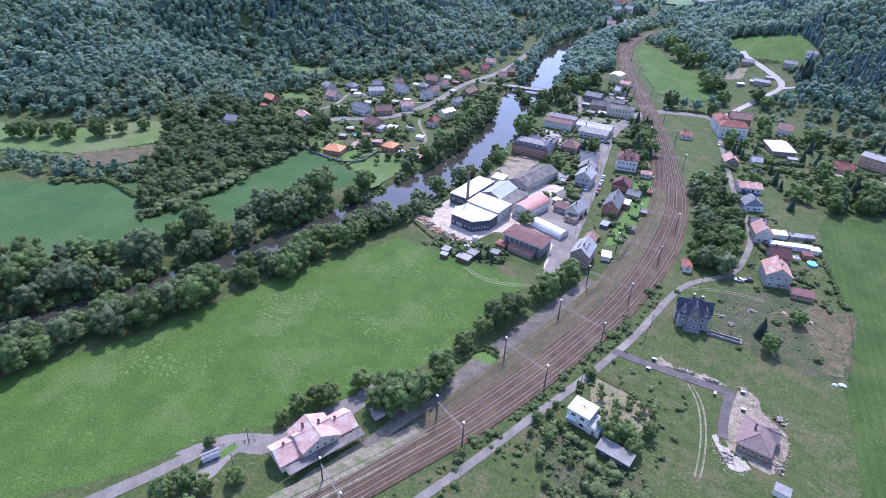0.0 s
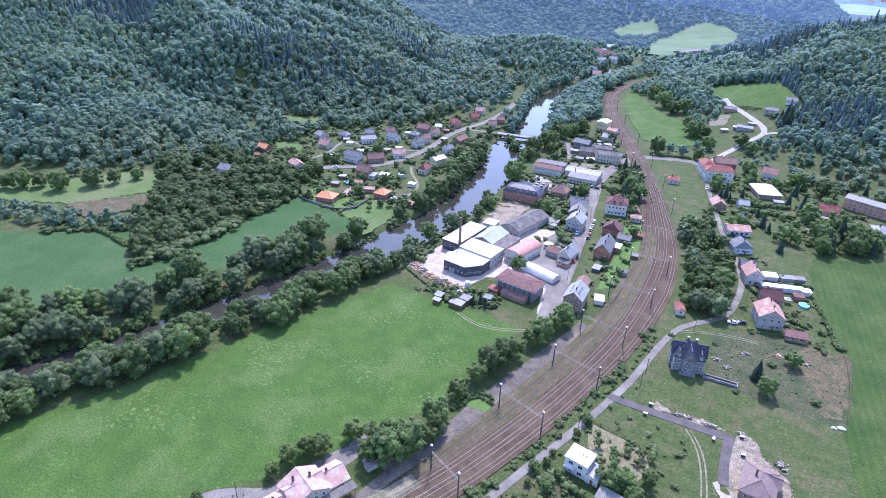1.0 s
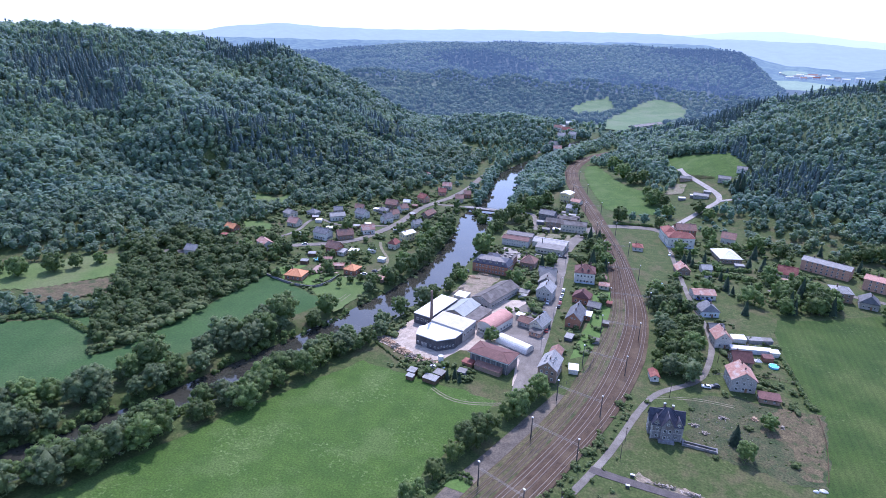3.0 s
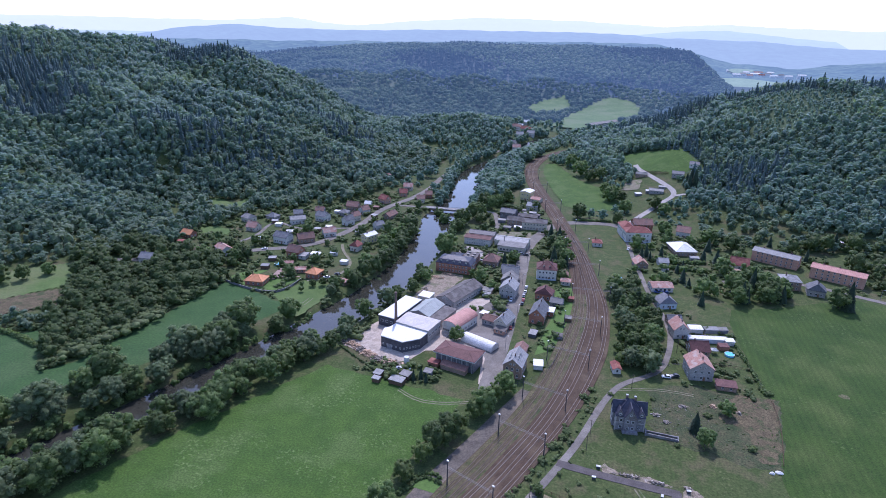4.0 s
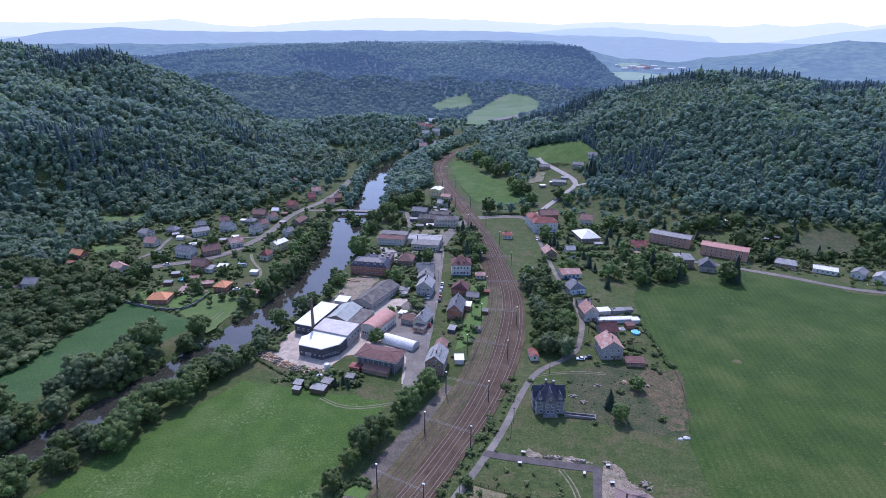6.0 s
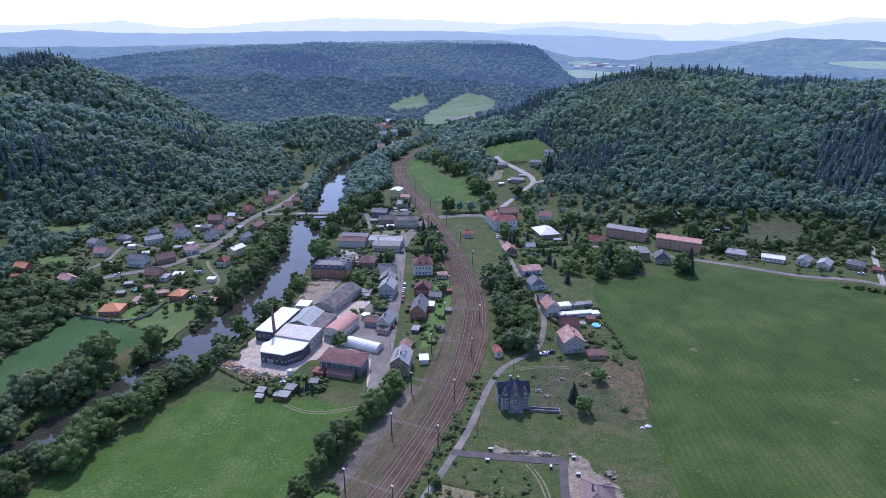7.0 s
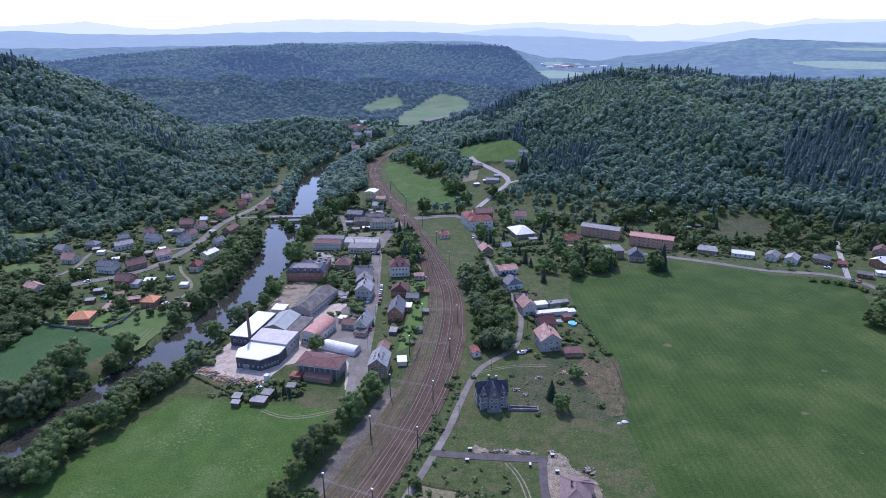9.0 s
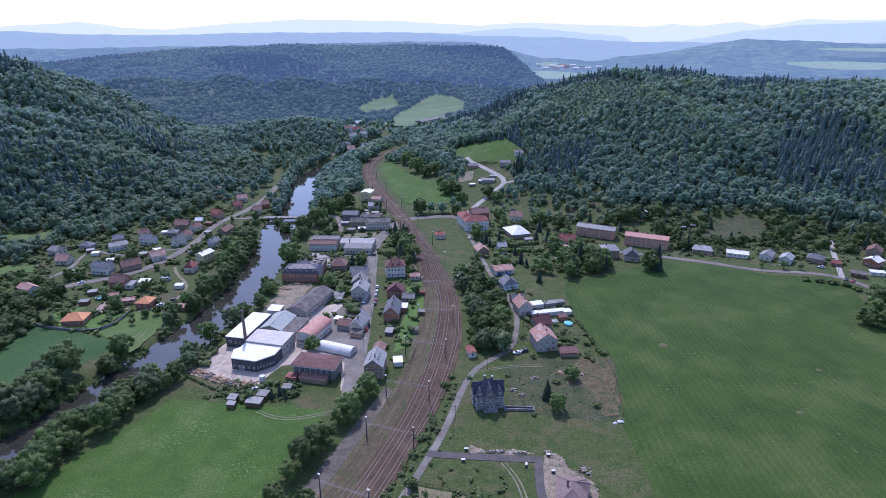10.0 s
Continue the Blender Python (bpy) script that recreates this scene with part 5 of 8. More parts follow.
for bx, by, br in ((113.4, 267.2, 2.4), (150.8, 209.9, 1.7), (179, 243.5, 1.5)):
    patch("bare_patch", [(bx + br * math.cos(a), by + 0.8 * br * math.sin(a)) for a in (0, 0.9, 1.8, 2.7, 3.6, 4.5, 5.4)], 0.07, BARE, "small bare patch worn in the field", "patch", ragged=0.8, step=0.6)
EARTH = material("bare_earth", (0.22, 0.175, 0.125), (0.31, 0.255, 0.19), 2.2, 0.95, 0.2, 0.6, third=(0.15, 0.145, 0.085), patch=5, tuft=0.4)
PINKPAVE = material("pinkish_paving", (0.3, 0.205, 0.17), (0.38, 0.27, 0.225), 1.2, 0.9, 0.02, 0.4)
BROWNWEED = material("brown_weeds", (0.088, 0.069, 0.038), (0.135, 0.107, 0.058), 3, 0.95, 0.25, 0.7, third=(0.055, 0.07, 0.025), patch=5, tuft=0.45)
STRAW = material("straw_grass", (0.17, 0.15, 0.085), (0.24, 0.205, 0.12), 2.5, 0.95, 0.15, 0.6, third=(0.11, 0.12, 0.05), patch=4, tuft=0.35)
# haze over the far pasture put in as faint emission
HAZYFIELD = material("hazy_pasture", (0.085, 0.135, 0.045), (0.115, 0.165, 0.06), 30, 0.95, 0.1, 2.0, third=(0.13, 0.165, 0.075), patch=60, haze_glow=(0.014, 0.024, 0.036))
LAWN = material("garden_lawn", (0.082, 0.145, 0.032), (0.105, 0.175, 0.042), 5, 0.95, 0.1, 0.5)
PALEFIELD = material("pale_pasture", (0.081, 0.131, 0.0342), (0.108, 0.158, 0.045), 14, 0.95, 0.15, 0.8, third=(0.126, 0.153, 0.0585), patch=40)

patch("factory_yard", [(-119, 239), (-117.4, 256), (-111, 272), (-108, 294), (-94, 297), (-84, 300), (-74, 312), (-60, 318), (-50, 312), (-44.5, 300), (-42, 276), (-40, 240), (-38, 226), (-46, 226), (-49, 247), (-60, 252),
                       (-78, 247), (-82.6, 236), (-89.8, 230.6), (-101.4, 232.8), (-113.2, 237.4)], 0.05, YARD, "pale concrete yard round the factory halls", "yard", ragged=0.4)
patch("works_court", [(-72, 262), (-64, 300), (-58, 316), (-47, 312), (-42.5, 290), (-41, 262), (-40, 236), (-45, 228), (-48, 249), (-62, 266)], 0.1, ASPHALT, "worn asphalt court beside the street", "yard", ragged=0.4)
patch("mill_court", [(-100, 372), (-66, 380), (-66, 398), (-100, 404)], 0.05, GRAVEL, "gravel court behind the mill", "yard", ragged=0.5)
patch("weedy_yard", [(-104, 424), (-66, 430), (-52, 432), (-54, 452), (-78, 446), (-104, 442)], 0.05, DIRT, "weedy gravel yard behind the works", "yard", ragged=1.5)
patch("timber_yard", [(-105, 300), (-96, 299), (-90, 309), (-83, 340), (-84, 347), (-92, 348), (-102, 342), (-103, 323)], 0.09, EARTH, "bare earth timber yard", "yard", ragged=1.0)
patch("weedy_plot", [(27, 246), (48, 256), (66, 252), (78, 252), (84, 255), (75.3, 205.5), (65, 203), (51, 207), (40, 208), (28, 211), (30, 228)], 0.06, DRY, "overgrown plot of dry weeds", "plot", ragged=3.0)
patch("kitchen_garden", [(-8.5, 166.5), (10, 161.4), (12, 153), (7.3, 144), (-7.5, 150), (-9.4, 160.9)], 0.06, STRAW, "dry straw-coloured orchard grass inside a fence", "garden", ragged=0.5)
patch("weedy_garden", [(-20, 131), (-12, 118), (4, 114), (15, 122), (12, 131), (0, 127), (-12, 137)], 0.05, DRY, "overgrown dry garden of weeds", "garden", ragged=0.9)
patch("dry_strip", [(62, 250), (73, 254), (82.5, 255), (78, 228), (74.8, 208), (68, 207), (66, 226), (58, 232)], 0.1, BROWNWEED, "brown withered weeds at the plot edge", "plot", ragged=3.0)
patch("path_verge", [(10.5, 187.6), (15, 186), (19.7, 185.2), (26.6, 186.4), (33, 184.6), (35, 183.2), (29.6, 182.9), (19.9, 183.4), (11.5, 185)], 0.07, EARTH, "trampled earth along the new road", "verge", ragged=1.8, step=0.6)
SAND = material("spilled_sand", (0.31, 0.27, 0.21), (0.41, 0.365, 0.295), 1.4, 0.95, 0.1, 0.5, tuft=0.35)
patch("sand_strip", [(31.3, 156.8), (32.4, 158.8), (33.7, 154.9), (36.1, 153.9), (37.9, 151.8), (41.4, 151.4), (43.2, 148.2), (40.2, 145.5), (36.8, 146), (35.3, 148.9), (33.2, 151.2)], 0.12, SAND, "pale sand and lime spilled beside the building ground", "site", ragged=1.1, step=0.4)
patch("building_site", [(35.4, 172), (39, 184.4), (42.8, 184.1), (45.4, 181.4), (46.2, 175.5), (51.3, 172), (54.2, 167.4), (54, 161.3), (51.6, 152.7), (48.1, 149.2), (42.5, 150.6), (36.1, 154), (34.8, 163.8)], 0.06, EARTH, "churned bare earth round a new house", "site", ragged=1.5, step=0.5)
patch("station_forecourt", [(-119, 74), (-113, 82.5), (-108.5, 88.2), (-100.5, 92.8), (-94, 96), (-91, 104), (-86, 114), (-80, 122), (-76, 118), (-79, 110), (-88, 94), (-94, 87), (-101, 84.5), (-101.5, 76),
                            (-102, 66), (-107, 66), (-106.5, 78), (-109, 82.5), (-113.5, 77)], 0.08, ASPHALT, "worn asphalt forecourt of the station", "road", ragged=0.8)
patch("station_lane", [(-81, 110), (-77.5, 110), (-77.5, 128), (-81, 128)], 0.09, ASPHALT, "short asphalt lane beside the station", "road", ragged=0.5)
patch("platform_ground", [(-84, 74), (-79, 84), (-70, 103), (-64, 116), (-74, 122), (-60, 132), (-52, 128), (-62, 104), (-74, 80), (-78, 72)], 0.07, DIRT, "trodden tan ground beside the platform", "yard", ragged=1.0)
patch("strip_lawn", [(-54.8, 155.7), (-52.5, 160.5), (-49.5, 162.4), (-45.6, 162.3), (-43.8, 158.5), (-44.8, 155)], 0.27, LAWN, "little lawn inside a clipped hedge by the strip", "lawn", ragged=0.4)
patch("station_green", [(-104.6, 86), (-102, 86.5), (-103.6, 80), (-106, 81.5)], 0.14, LAWN, "small lawn in the forecourt loop", "lawn", ragged=0.3)
patch("lawn", [(-213, 286), (-211, 298), (-199, 302), (-181.8, 306.6), (-179.3, 299), (-187, 286)], 0.07, LAWN, "bright mown garden lawn round a bungalow", "lawn", ragged=0.4)
patch("lawn", [(-226, 295), (-214, 289), (-212, 300), (-208, 314), (-220, 308)], 0.07, LAWN, "mown garden lawn beside a hedge", "lawn", ragged=0.4)
field("orchard_meadow", [(-186, 281.5), (-179.5, 290), (-178, 306), (-160, 306), (-154, 294), (-154, 279), (-155.5, 266), (-157.5, 259.5), (-161.6, 262.7), (-174, 272)], 0.05, PALEFIELD, "yellowish riverside orchard meadow", "meadow")
patch("garden_lawn", [(-24, 345), (-12, 351), (-9.5, 293), (-16, 268), (-25, 260), (-23, 290), (-20, 318)], 0.05, LAWN, "back gardens between houses and railway", "garden", ragged=0.6)
field("east_meadow", [(48, 352), (60, 322), (70, 320), (75, 331), (79, 349), (72, 362), (56, 372)], 0.05, GRASS, "green paddock behind the cottages", "meadow")
field("curve_field", [(-76, 720), (-64, 724), (-50, 688), (-32, 648), (-18, 628), (-4, 612), (8, 600), (13, 566), (10, 540), (-16, 526), (-36, 540), (-53, 594), (-61, 624), (-73, 674)], 0.3, MEADOW, "bright green field inside the railway bend", "field", slope=True, lift=0.35)
field("garden_meadow", [(-307, 374), (-296, 380), (-281, 377), (-276, 366), (-285, 361), (-296, 362)], 0.2, PALEFIELD, "light green meadow in hillside gardens", "meadow", slope=True)
field("hillside_meadow", [(-352, 446), (-340, 450), (-324, 440), (-322, 464), (-313, 460), (-304, 434), (-307, 418), (-326, 418)], 0.2, PALEFIELD, "light green meadow below the wood", "meadow", slope=True)
field("shelf_field", [(8, 722), (34, 720), (76, 690), (84, 668), (92, 648), (72, 636), (58, 637), (36, 643), (24, 660)], 0.3, MEADOW, "green pasture on a shelf above the railway", "field", slope=True)
field("far_field", [(-104, 1040), (-86, 1225), (-60, 1330), (-16, 1421), (30, 1400), (52, 1328), (40, 1216), (-4, 1124), (-60, 1020)], 0.8, HAZYFIELD, "pale green field up the valley, haze painted in", "field", slope=True, lift=2.0, cell=9.0)
field("far_meadow", [(-185, 1260), (-160, 1340), (-116, 1397), (-88, 1300), (-112, 1210), (-148, 1190)], 1.5, HAZYFIELD, "pale meadow below the northern hill, haze painted in", "field", slope=True, lift=2.0, cell=9.0)
field("hill_meadow", [(-436, 200), (-424, 225), (-377, 238), (-360, 259), (-337, 281), (-316, 263), (-309, 252), (-333, 216), (-381, 196), (-410, 186)], 0.25, PALEFIELD, "pale meadow on the lower hillside", "meadow", slope=True)
field("stony_strip", [(-338, 212), (-307, 248), (-287, 230), (-316, 204)], 0.3, BROWNWEED, "bare reddish strip of weeds and stones", "plot", slope=True, lift=0.6)
field("slope_clearing", [(205, 440), (236, 478), (257, 484), (268, 470), (253, 436), (225, 430)], 0.25, DRY, "grassy clearing above the road", "meadow", slope=True)
field("slope_clearing", [(141, 480), (174, 472), (189, 466), (180, 447), (160, 442)], 0.25, GRASS, "grassy slope behind the apartment blocks", "meadow", slope=True)
field("hillside_plots", [(8, 596), (36, 657), (60, 642), (76, 588), (52, 552), (38, 522), (22, 516), (24, 560)], 0.2, GRASS, "grassy plots beside the gravel road", "plot", slope=True)
patch("terraced_plot", [(14, 606), (30, 603), (34, 630), (20, 636)], 0.75, DIRT, "terraced plots of bare soil and weeds", "plot", ragged=2.0)

ROADS = []


def road(name, line, width, mat, label, z=0.12):
    p = smooth_line(line, 4.0)
    ROADS.append(p)
    z = z + 0.004 * len(ROADS)
    w = width / 2 + 0.06 * width * np.array([noise.noise(Vector((q[0] * 0.2, q[1] * 0.2, 1.0))) for q in p])
    return ribbon(name, p, -w, w, z, mat, label, "road")


road("lane", [(-62, 58), (-50, 82), (-44, 95), (-36, 111), (-26, 134), (-16, 156), (-6, 180), (1, 199), (9, 228), (17, 247), (28, 256), (35, 264), (40, 285), (42, 307), (38, 333), (33, 355), (28, 390), (22, 435), (18, 476)], 2.9, ASPHALT, "narrow grey asphalt lane")
road("station_road", [(-140, 30), (-125.2, 55), (-118.4, 66), (-112.4, 77.6), (-109.6, 83.2)], 4.2, ASPHALT, "narrow asphalt road to the station")
road("main_street", [(-41, 222), (-42, 250), (-44, 290), (-46, 330), (-49, 368), (-52, 413), (-46, 452), (-34, 484), (-12, 493), (8, 496), (18, 488)], 8.6, ASPHALT, "wide worn asphalt village street")
road("hill_road", [(18, 490), (26, 514), (33.6, 535), (44, 557), (55, 574.5), (63, 585), (61, 600), (52.5, 618.5), (42, 639.5), (31, 660), (27, 676)], 5.0, GRAVEL, "pale gravel road up the slope", 0.7)
road("side_track", [(61, 583), (68, 585.5), (78, 586), (90, 588)], 3.6, GRAVEL, "pale gravel track branching off", 0.72)
road("east_road", [(80, 392), (110, 404), (135, 404), (155, 396), (185, 384), (216, 369), (248, 364), (264, 354), (272, 332), (290, 290)], 4.6, ASPHALT, "grey asphalt road along the field")
road("hamlet_track", [(262, 356), (270, 372), (284, 400), (300, 430)], 3.4, GRAVEL, "gravel track climbing to the wood", 0.3)
road("village_road", [(-330, 288), (-290, 306), (-258, 322), (-238, 343), (-220, 354), (-203, 370), (-194, 400), (-190, 430), (-191, 461), (-187, 485), (-178, 515), (-173, 559), (-175, 605), (-172, 660), (-168, 720), (-140, 800)], 6.2, ASPHALT, "asphalt village road along the river", 0.25)
road("bridge_road", [(-187, 487), (-165, 490), (-112, 493), (-95, 497), (-88, 478), (-82, 452)], 4.0, ASPHALT, "asphalt road over the bridge")
road("branch_road", [(-6, 184), (4, 182.4), (14, 182), (24, 181), (37, 180.5)], 3.6, NEWASPHALT, "dark new asphalt branch road")
road("site_road", [(36.2, 181.5), (35.2, 175), (34.3, 168), (34.1, 162), (34.4, 157.5)], 3.2, NEWASPHALT, "short dark asphalt spur", 0.16)
for shift_x in (-0.8, 0.8):
    road("wheel_rut", [(22.5 + shift_x, 178.5), (26.5 + shift_x, 172), (28 + shift_x, 164), (29 + shift_x, 150), (28 + shift_x, 138)], 0.55, DIRT, "dirt wheel rut worn across the grass", 0.0)
for o in (-0.75, 0.75):
    road("field_track", [(-79, 211 + o), (-70, 205 + o), (-58, 206 + o), (-46, 211 + o)], 0.5, DIRT, "faint dirt wheel track along the meadow edge", 0.0)
    road("field_track", [(-163.5 + o * 1.6, 262), (-161.5 + o * 1.6, 272), (-161 + o * 1.6, 284)], 0.5, DIRT, "faint dirt wheel track over the orchard meadow", 0.0)
    road("field_track", [(12, 240 + o), (20, 243 + o), (32, 247 + o), (48, 247 + o)], 0.4, DIRT, "faint dirt wheel track past the villa", 0.0)
road("garden_drive", [(-176, 306), (-166, 312), (-160, 325), (-163, 345), (-176, 360), (-184, 375)], 2.0, DIRT, "narrow dirt drive between gardens", 0.1)
road("upper_lane", [(-262, 340), (-259, 352), (-256, 362), (-255, 378), (-260, 395), (-258, 408), (-247, 403), (-233, 397), (-218, 402), (-205, 408), (-195, 412)], 2.8, ASPHALT, "narrow grey lane between village gardens")

# ---- railway ----
RY = RAIL_LINE[:, 1]


def along(pairs):
    return np.interp(RY, [p[0] for p in pairs], [p[1] for p in pairs])


BED_LEFT = along([(60, -1.5), (95, -2.5), (112, -6), (160, -10.5), (193, -10.5), (274, -12), (330, -10), (380, -9), (450, -6.5), (600, -7.5)])
BED_RIGHT = along([(60, 11.5), (110, 10.8), (193, 11.6), (274, 13.6), (318, 10.8), (371, 8), (450, 6.5), (600, 7.5)])
bed = ribbon("railway_bed", RAIL_LINE, BED_LEFT, BED_RIGHT, 0.3, BALLAST, "rust-brown ballast bed of a multi-track railway", "railway")
old = (RY > 112) & (RY < 345)
ribbon("siding_bed", RAIL_LINE[old], BED_LEFT[old] + 0.3, np.maximum(BED_LEFT[old] + 1.0, -1.6 + 0.0 * RY[old]), 0.325, OLDBALLAST, "weedy pale ballast of disused sidings", "railway")
STRIP = material("old_tarmac", (0.1, 0.086, 0.071), (0.145, 0.124, 0.1), 4, 0.95, 0.03, 0.5, third=(0.21, 0.172, 0.125), patch=14, tuft=0.3)
strip = (RY > 98) & (RY < 226)
ribbon("loading_strip", RAIL_LINE[strip], BED_LEFT[strip] - np.interp(RY[strip], [98, 150, 200, 226], [4, 7, 6.5, 4]), BED_LEFT[strip] + 0.1, 0.2, STRIP, "grey loading strip beside the sidings", "yard")
plat = (RY > 72) & (RY < 118)
for a, c in ((-1.0, 0.9), (3.35, 4.15)):
    ribbon("gravel_strip", RAIL_LINE[plat], a, c, 0.33, DIRT, "tan gravel between the station tracks", "railway")
platform = ribbon("platform", RAIL_LINE[plat], -4.6, -1.0, 0.5, DIRT, "tan gravel station platform", "platform")

TRACKS = [
    ([(60, 2.3), (92, 2.2), (112, 0.4), (150, 0.3), (193, 0.8), (274, -0.4), (380, -1.5), (500, -2.2)], -200, 800, RAIL),
    ([(60, 5.8), (92, 5.3), (110, 4.4), (193, 4.6), (274, 4.2), (380, 2.8), (500, 2.2)], -200, 800, RAIL),
    ([(60, 9.2), (92, 8.9), (106, 8.4), (193, 9.0), (274, 10.6), (330, 8.2), (380, 5.6), (450, 2.4)], -200, 450, RAIL),
    ([(112, -1.8), (150, -3.4), (193, -3.6), (274, -4.8), (340, -4.4), (400, -1.8)], 112, 400, OLDRAIL),
    ([(120, -4.5), (150, -7.0), (193, -7.4), (274, -8.8), (340, -7.6), (400, -4.8), (440, -2.0)], 120, 440, OLDRAIL)]


def track_line(pairs, y0, y1):
    keep = (RY > y0) & (RY < y1)
    return (RAIL_LINE + side_of(RAIL_LINE) * along(pairs)[:, None])[keep]


def rail_strip(line, offset):
    s = side_of(line)
    p = line + s * offset
    k = len(p)
    rows = []
    for du, z in ((-0.075, 0.34), (-0.05, 0.51), (0.05, 0.51), (0.075, 0.34)):
        rows.append(np.column_stack([p + s * du, np.full(k, z) + land(p[:, 0], p[:, 1])]))
    i = np.arange(k - 1)
    f = np.vstack([np.stack([i + r * k, i + 1 + r * k, i + 1 + (r + 1) * k, i + (r + 1) * k], 1) for r in range(3)])
    return np.vstack(rows), f


SLEEPER_MESH = Build().box(0, 0, 0, 2.5, 0.26, 0.16, taper=0.92).mesh("sleeper", SLEEPER)
for pairs, y0, y1, mat in TRACKS:
    line = track_line(pairs, y0, y1)
    tr = thing("railway_track", "railway track with polished steel rails on sleepers" if mat is RAIL else "disused siding track with dull rusty rails", "track", "railway tracks")
    for o in (-0.75, 0.75):
        v, f = rail_strip(line, o)
        part("rail", arrays_mesh("rail", v, f, mat), mat, tr)
    # sleepers at even steps
    seg = np.linalg.norm(np.diff(line, axis=0), axis=1)
    run = np.concatenate([[0], np.cumsum(seg)])
    u = np.arange(0.3, run[-1], 0.62)
    sx, sy = np.interp(u, run, line[:, 0]), np.interp(u, run, line[:, 1])
    d = np.arctan2(np.gradient(sy), np.gradient(sx)) - math.pi / 2
    far_v, far_f, k = [], [], 0
    box = np.array([(a * 1.25, b * 0.13, c) for c in (0.0, 0.16) for a, b in ((-1, -1), (1, -1), (1, 1), (-1, 1))])
    quads = np.array([(4, 5, 6, 7), (0, 1, 5, 4), (1, 2, 6, 5), (2, 3, 7, 6), (3, 0, 4, 7)])
    sel = (sy > 75) & (sy < 460)
    count = 0
    for x, y, a in zip(sx[sel], sy[sel], d[sel]):
        if mat is RAIL and 82 < y < 145 and count < 110:
            part("sleeper", SLEEPER_MESH, None, tr, "", Matrix.Translation((x, y, 0.19)) @ Matrix.Rotation(a, 4, "Z"))
            count += 1
            continue
        c, s = math.cos(a), math.sin(a)
        far_v.append(np.column_stack([box[:, 0] * c - box[:, 1] * s + x, box[:, 0] * s + box[:, 1] * c + y, box[:, 2] + 0.19]))
        far_f.append(quads + k)
        k += 8
    if far_v:
        tagged(part("sleeper_bed", arrays_mesh("sleeper_bed", np.vstack(far_v), np.vstack(far_f), SLEEPER), SLEEPER, tr), kind="stuff")

LAMP = material("lamp_glass", (0.8, 0.8, 0.78), (0.86, 0.86, 0.84), 1, 0.3, 0, 0.3)


def portal(y, left, right):
    i = int(np.argmin(np.abs(RY - y)))
    p, s = RAIL_LINE[i], side_of(RAIL_LINE)[i]
    a, b = p + s * left, p + s * right
    ob = thing("catenary_portal", "grey steel catenary portal with lamp-topped masts spanning the tracks", "catenary portal", "catenary portals")
    for q in (a, b):
        m = part("mast", Build().box(q[0], q[1], -0.3, 0.4, 0.4, 10.8, math.atan2(s[1], s[0]), 0.6), DARKSTEEL, ob)
        part("lamp", Build().box(q[0], q[1], 10.55, 0.7, 0.5, 0.35, math.atan2(s[1], s[0])), LAMP, m, "white floodlight")
    c, d = Vector((*a, 7.6)), Vector((*b, 7.6))
    beam = Build()
    for dz, r in ((0.0, 0.08), (0.7, 0.08)):
        beam.rod(c + Vector((0, 0, dz)), d + Vector((0, 0, dz)), r, sides=4)
    n = int((d - c).length / 1.4)
    for j in range(n):
        beam.rod(c.lerp(d, j / n) + Vector((0, 0, 0.7 * (j % 2))), c.lerp(d, (j + 1) / n) + Vector((0, 0, 0.7 * ((j + 1) % 2))), 0.035, sides=4)
    part("beam", beam, PALESTEEL, ob, "pale lattice beam")
    for pairs, y0, y1, mat in TRACKS[:3]:
        o = np.interp(y, [q[0] for q in pairs], [q[1] for q in pairs])
        if left < o < right and y < y1:
            q = p + s * o
            part("dropper", Build().rod((*q, 5.7), (*q, 7.6), 0.05, sides=4), DARKSTEEL, ob)


for y, l_, r_ in ((86.5, -1.2, 12.0), (122, -2.6, 10.8), (157, -8.6, 10.4), (188, -8.2, 11.6), (219, -12.3, 7.3), (254, -12.8, 7.4), (292, -12, 7.4), (332, -11, 11.3), (374, -10.5, 9.5), (418, -9, 8.5), (462, -7.5, 7.5), (520, -7, 7), (580, -7, 7), (640, -7, 7)):
    portal(y, l_, r_)
for k, (pairs, y0, y1, mat) in enumerate(TRACKS[:3]):
    line = track_line(pairs, 60, min(y1, 700))[::4]
    b = Build()
    for p, q in zip(line[:-1], line[1:]):
        b.rod((*p, 5.7), (*q, 5.7), 0.02, sides=3)
        b.rod((*p, 6.9), (*q, 6.9), 0.02, sides=3)
    tagged(new("overhead_wire", b.mesh("overhead_wire", DARKSTEEL)), "thin dark overhead contact wires above the track", "overhead wire", "overhead wires")


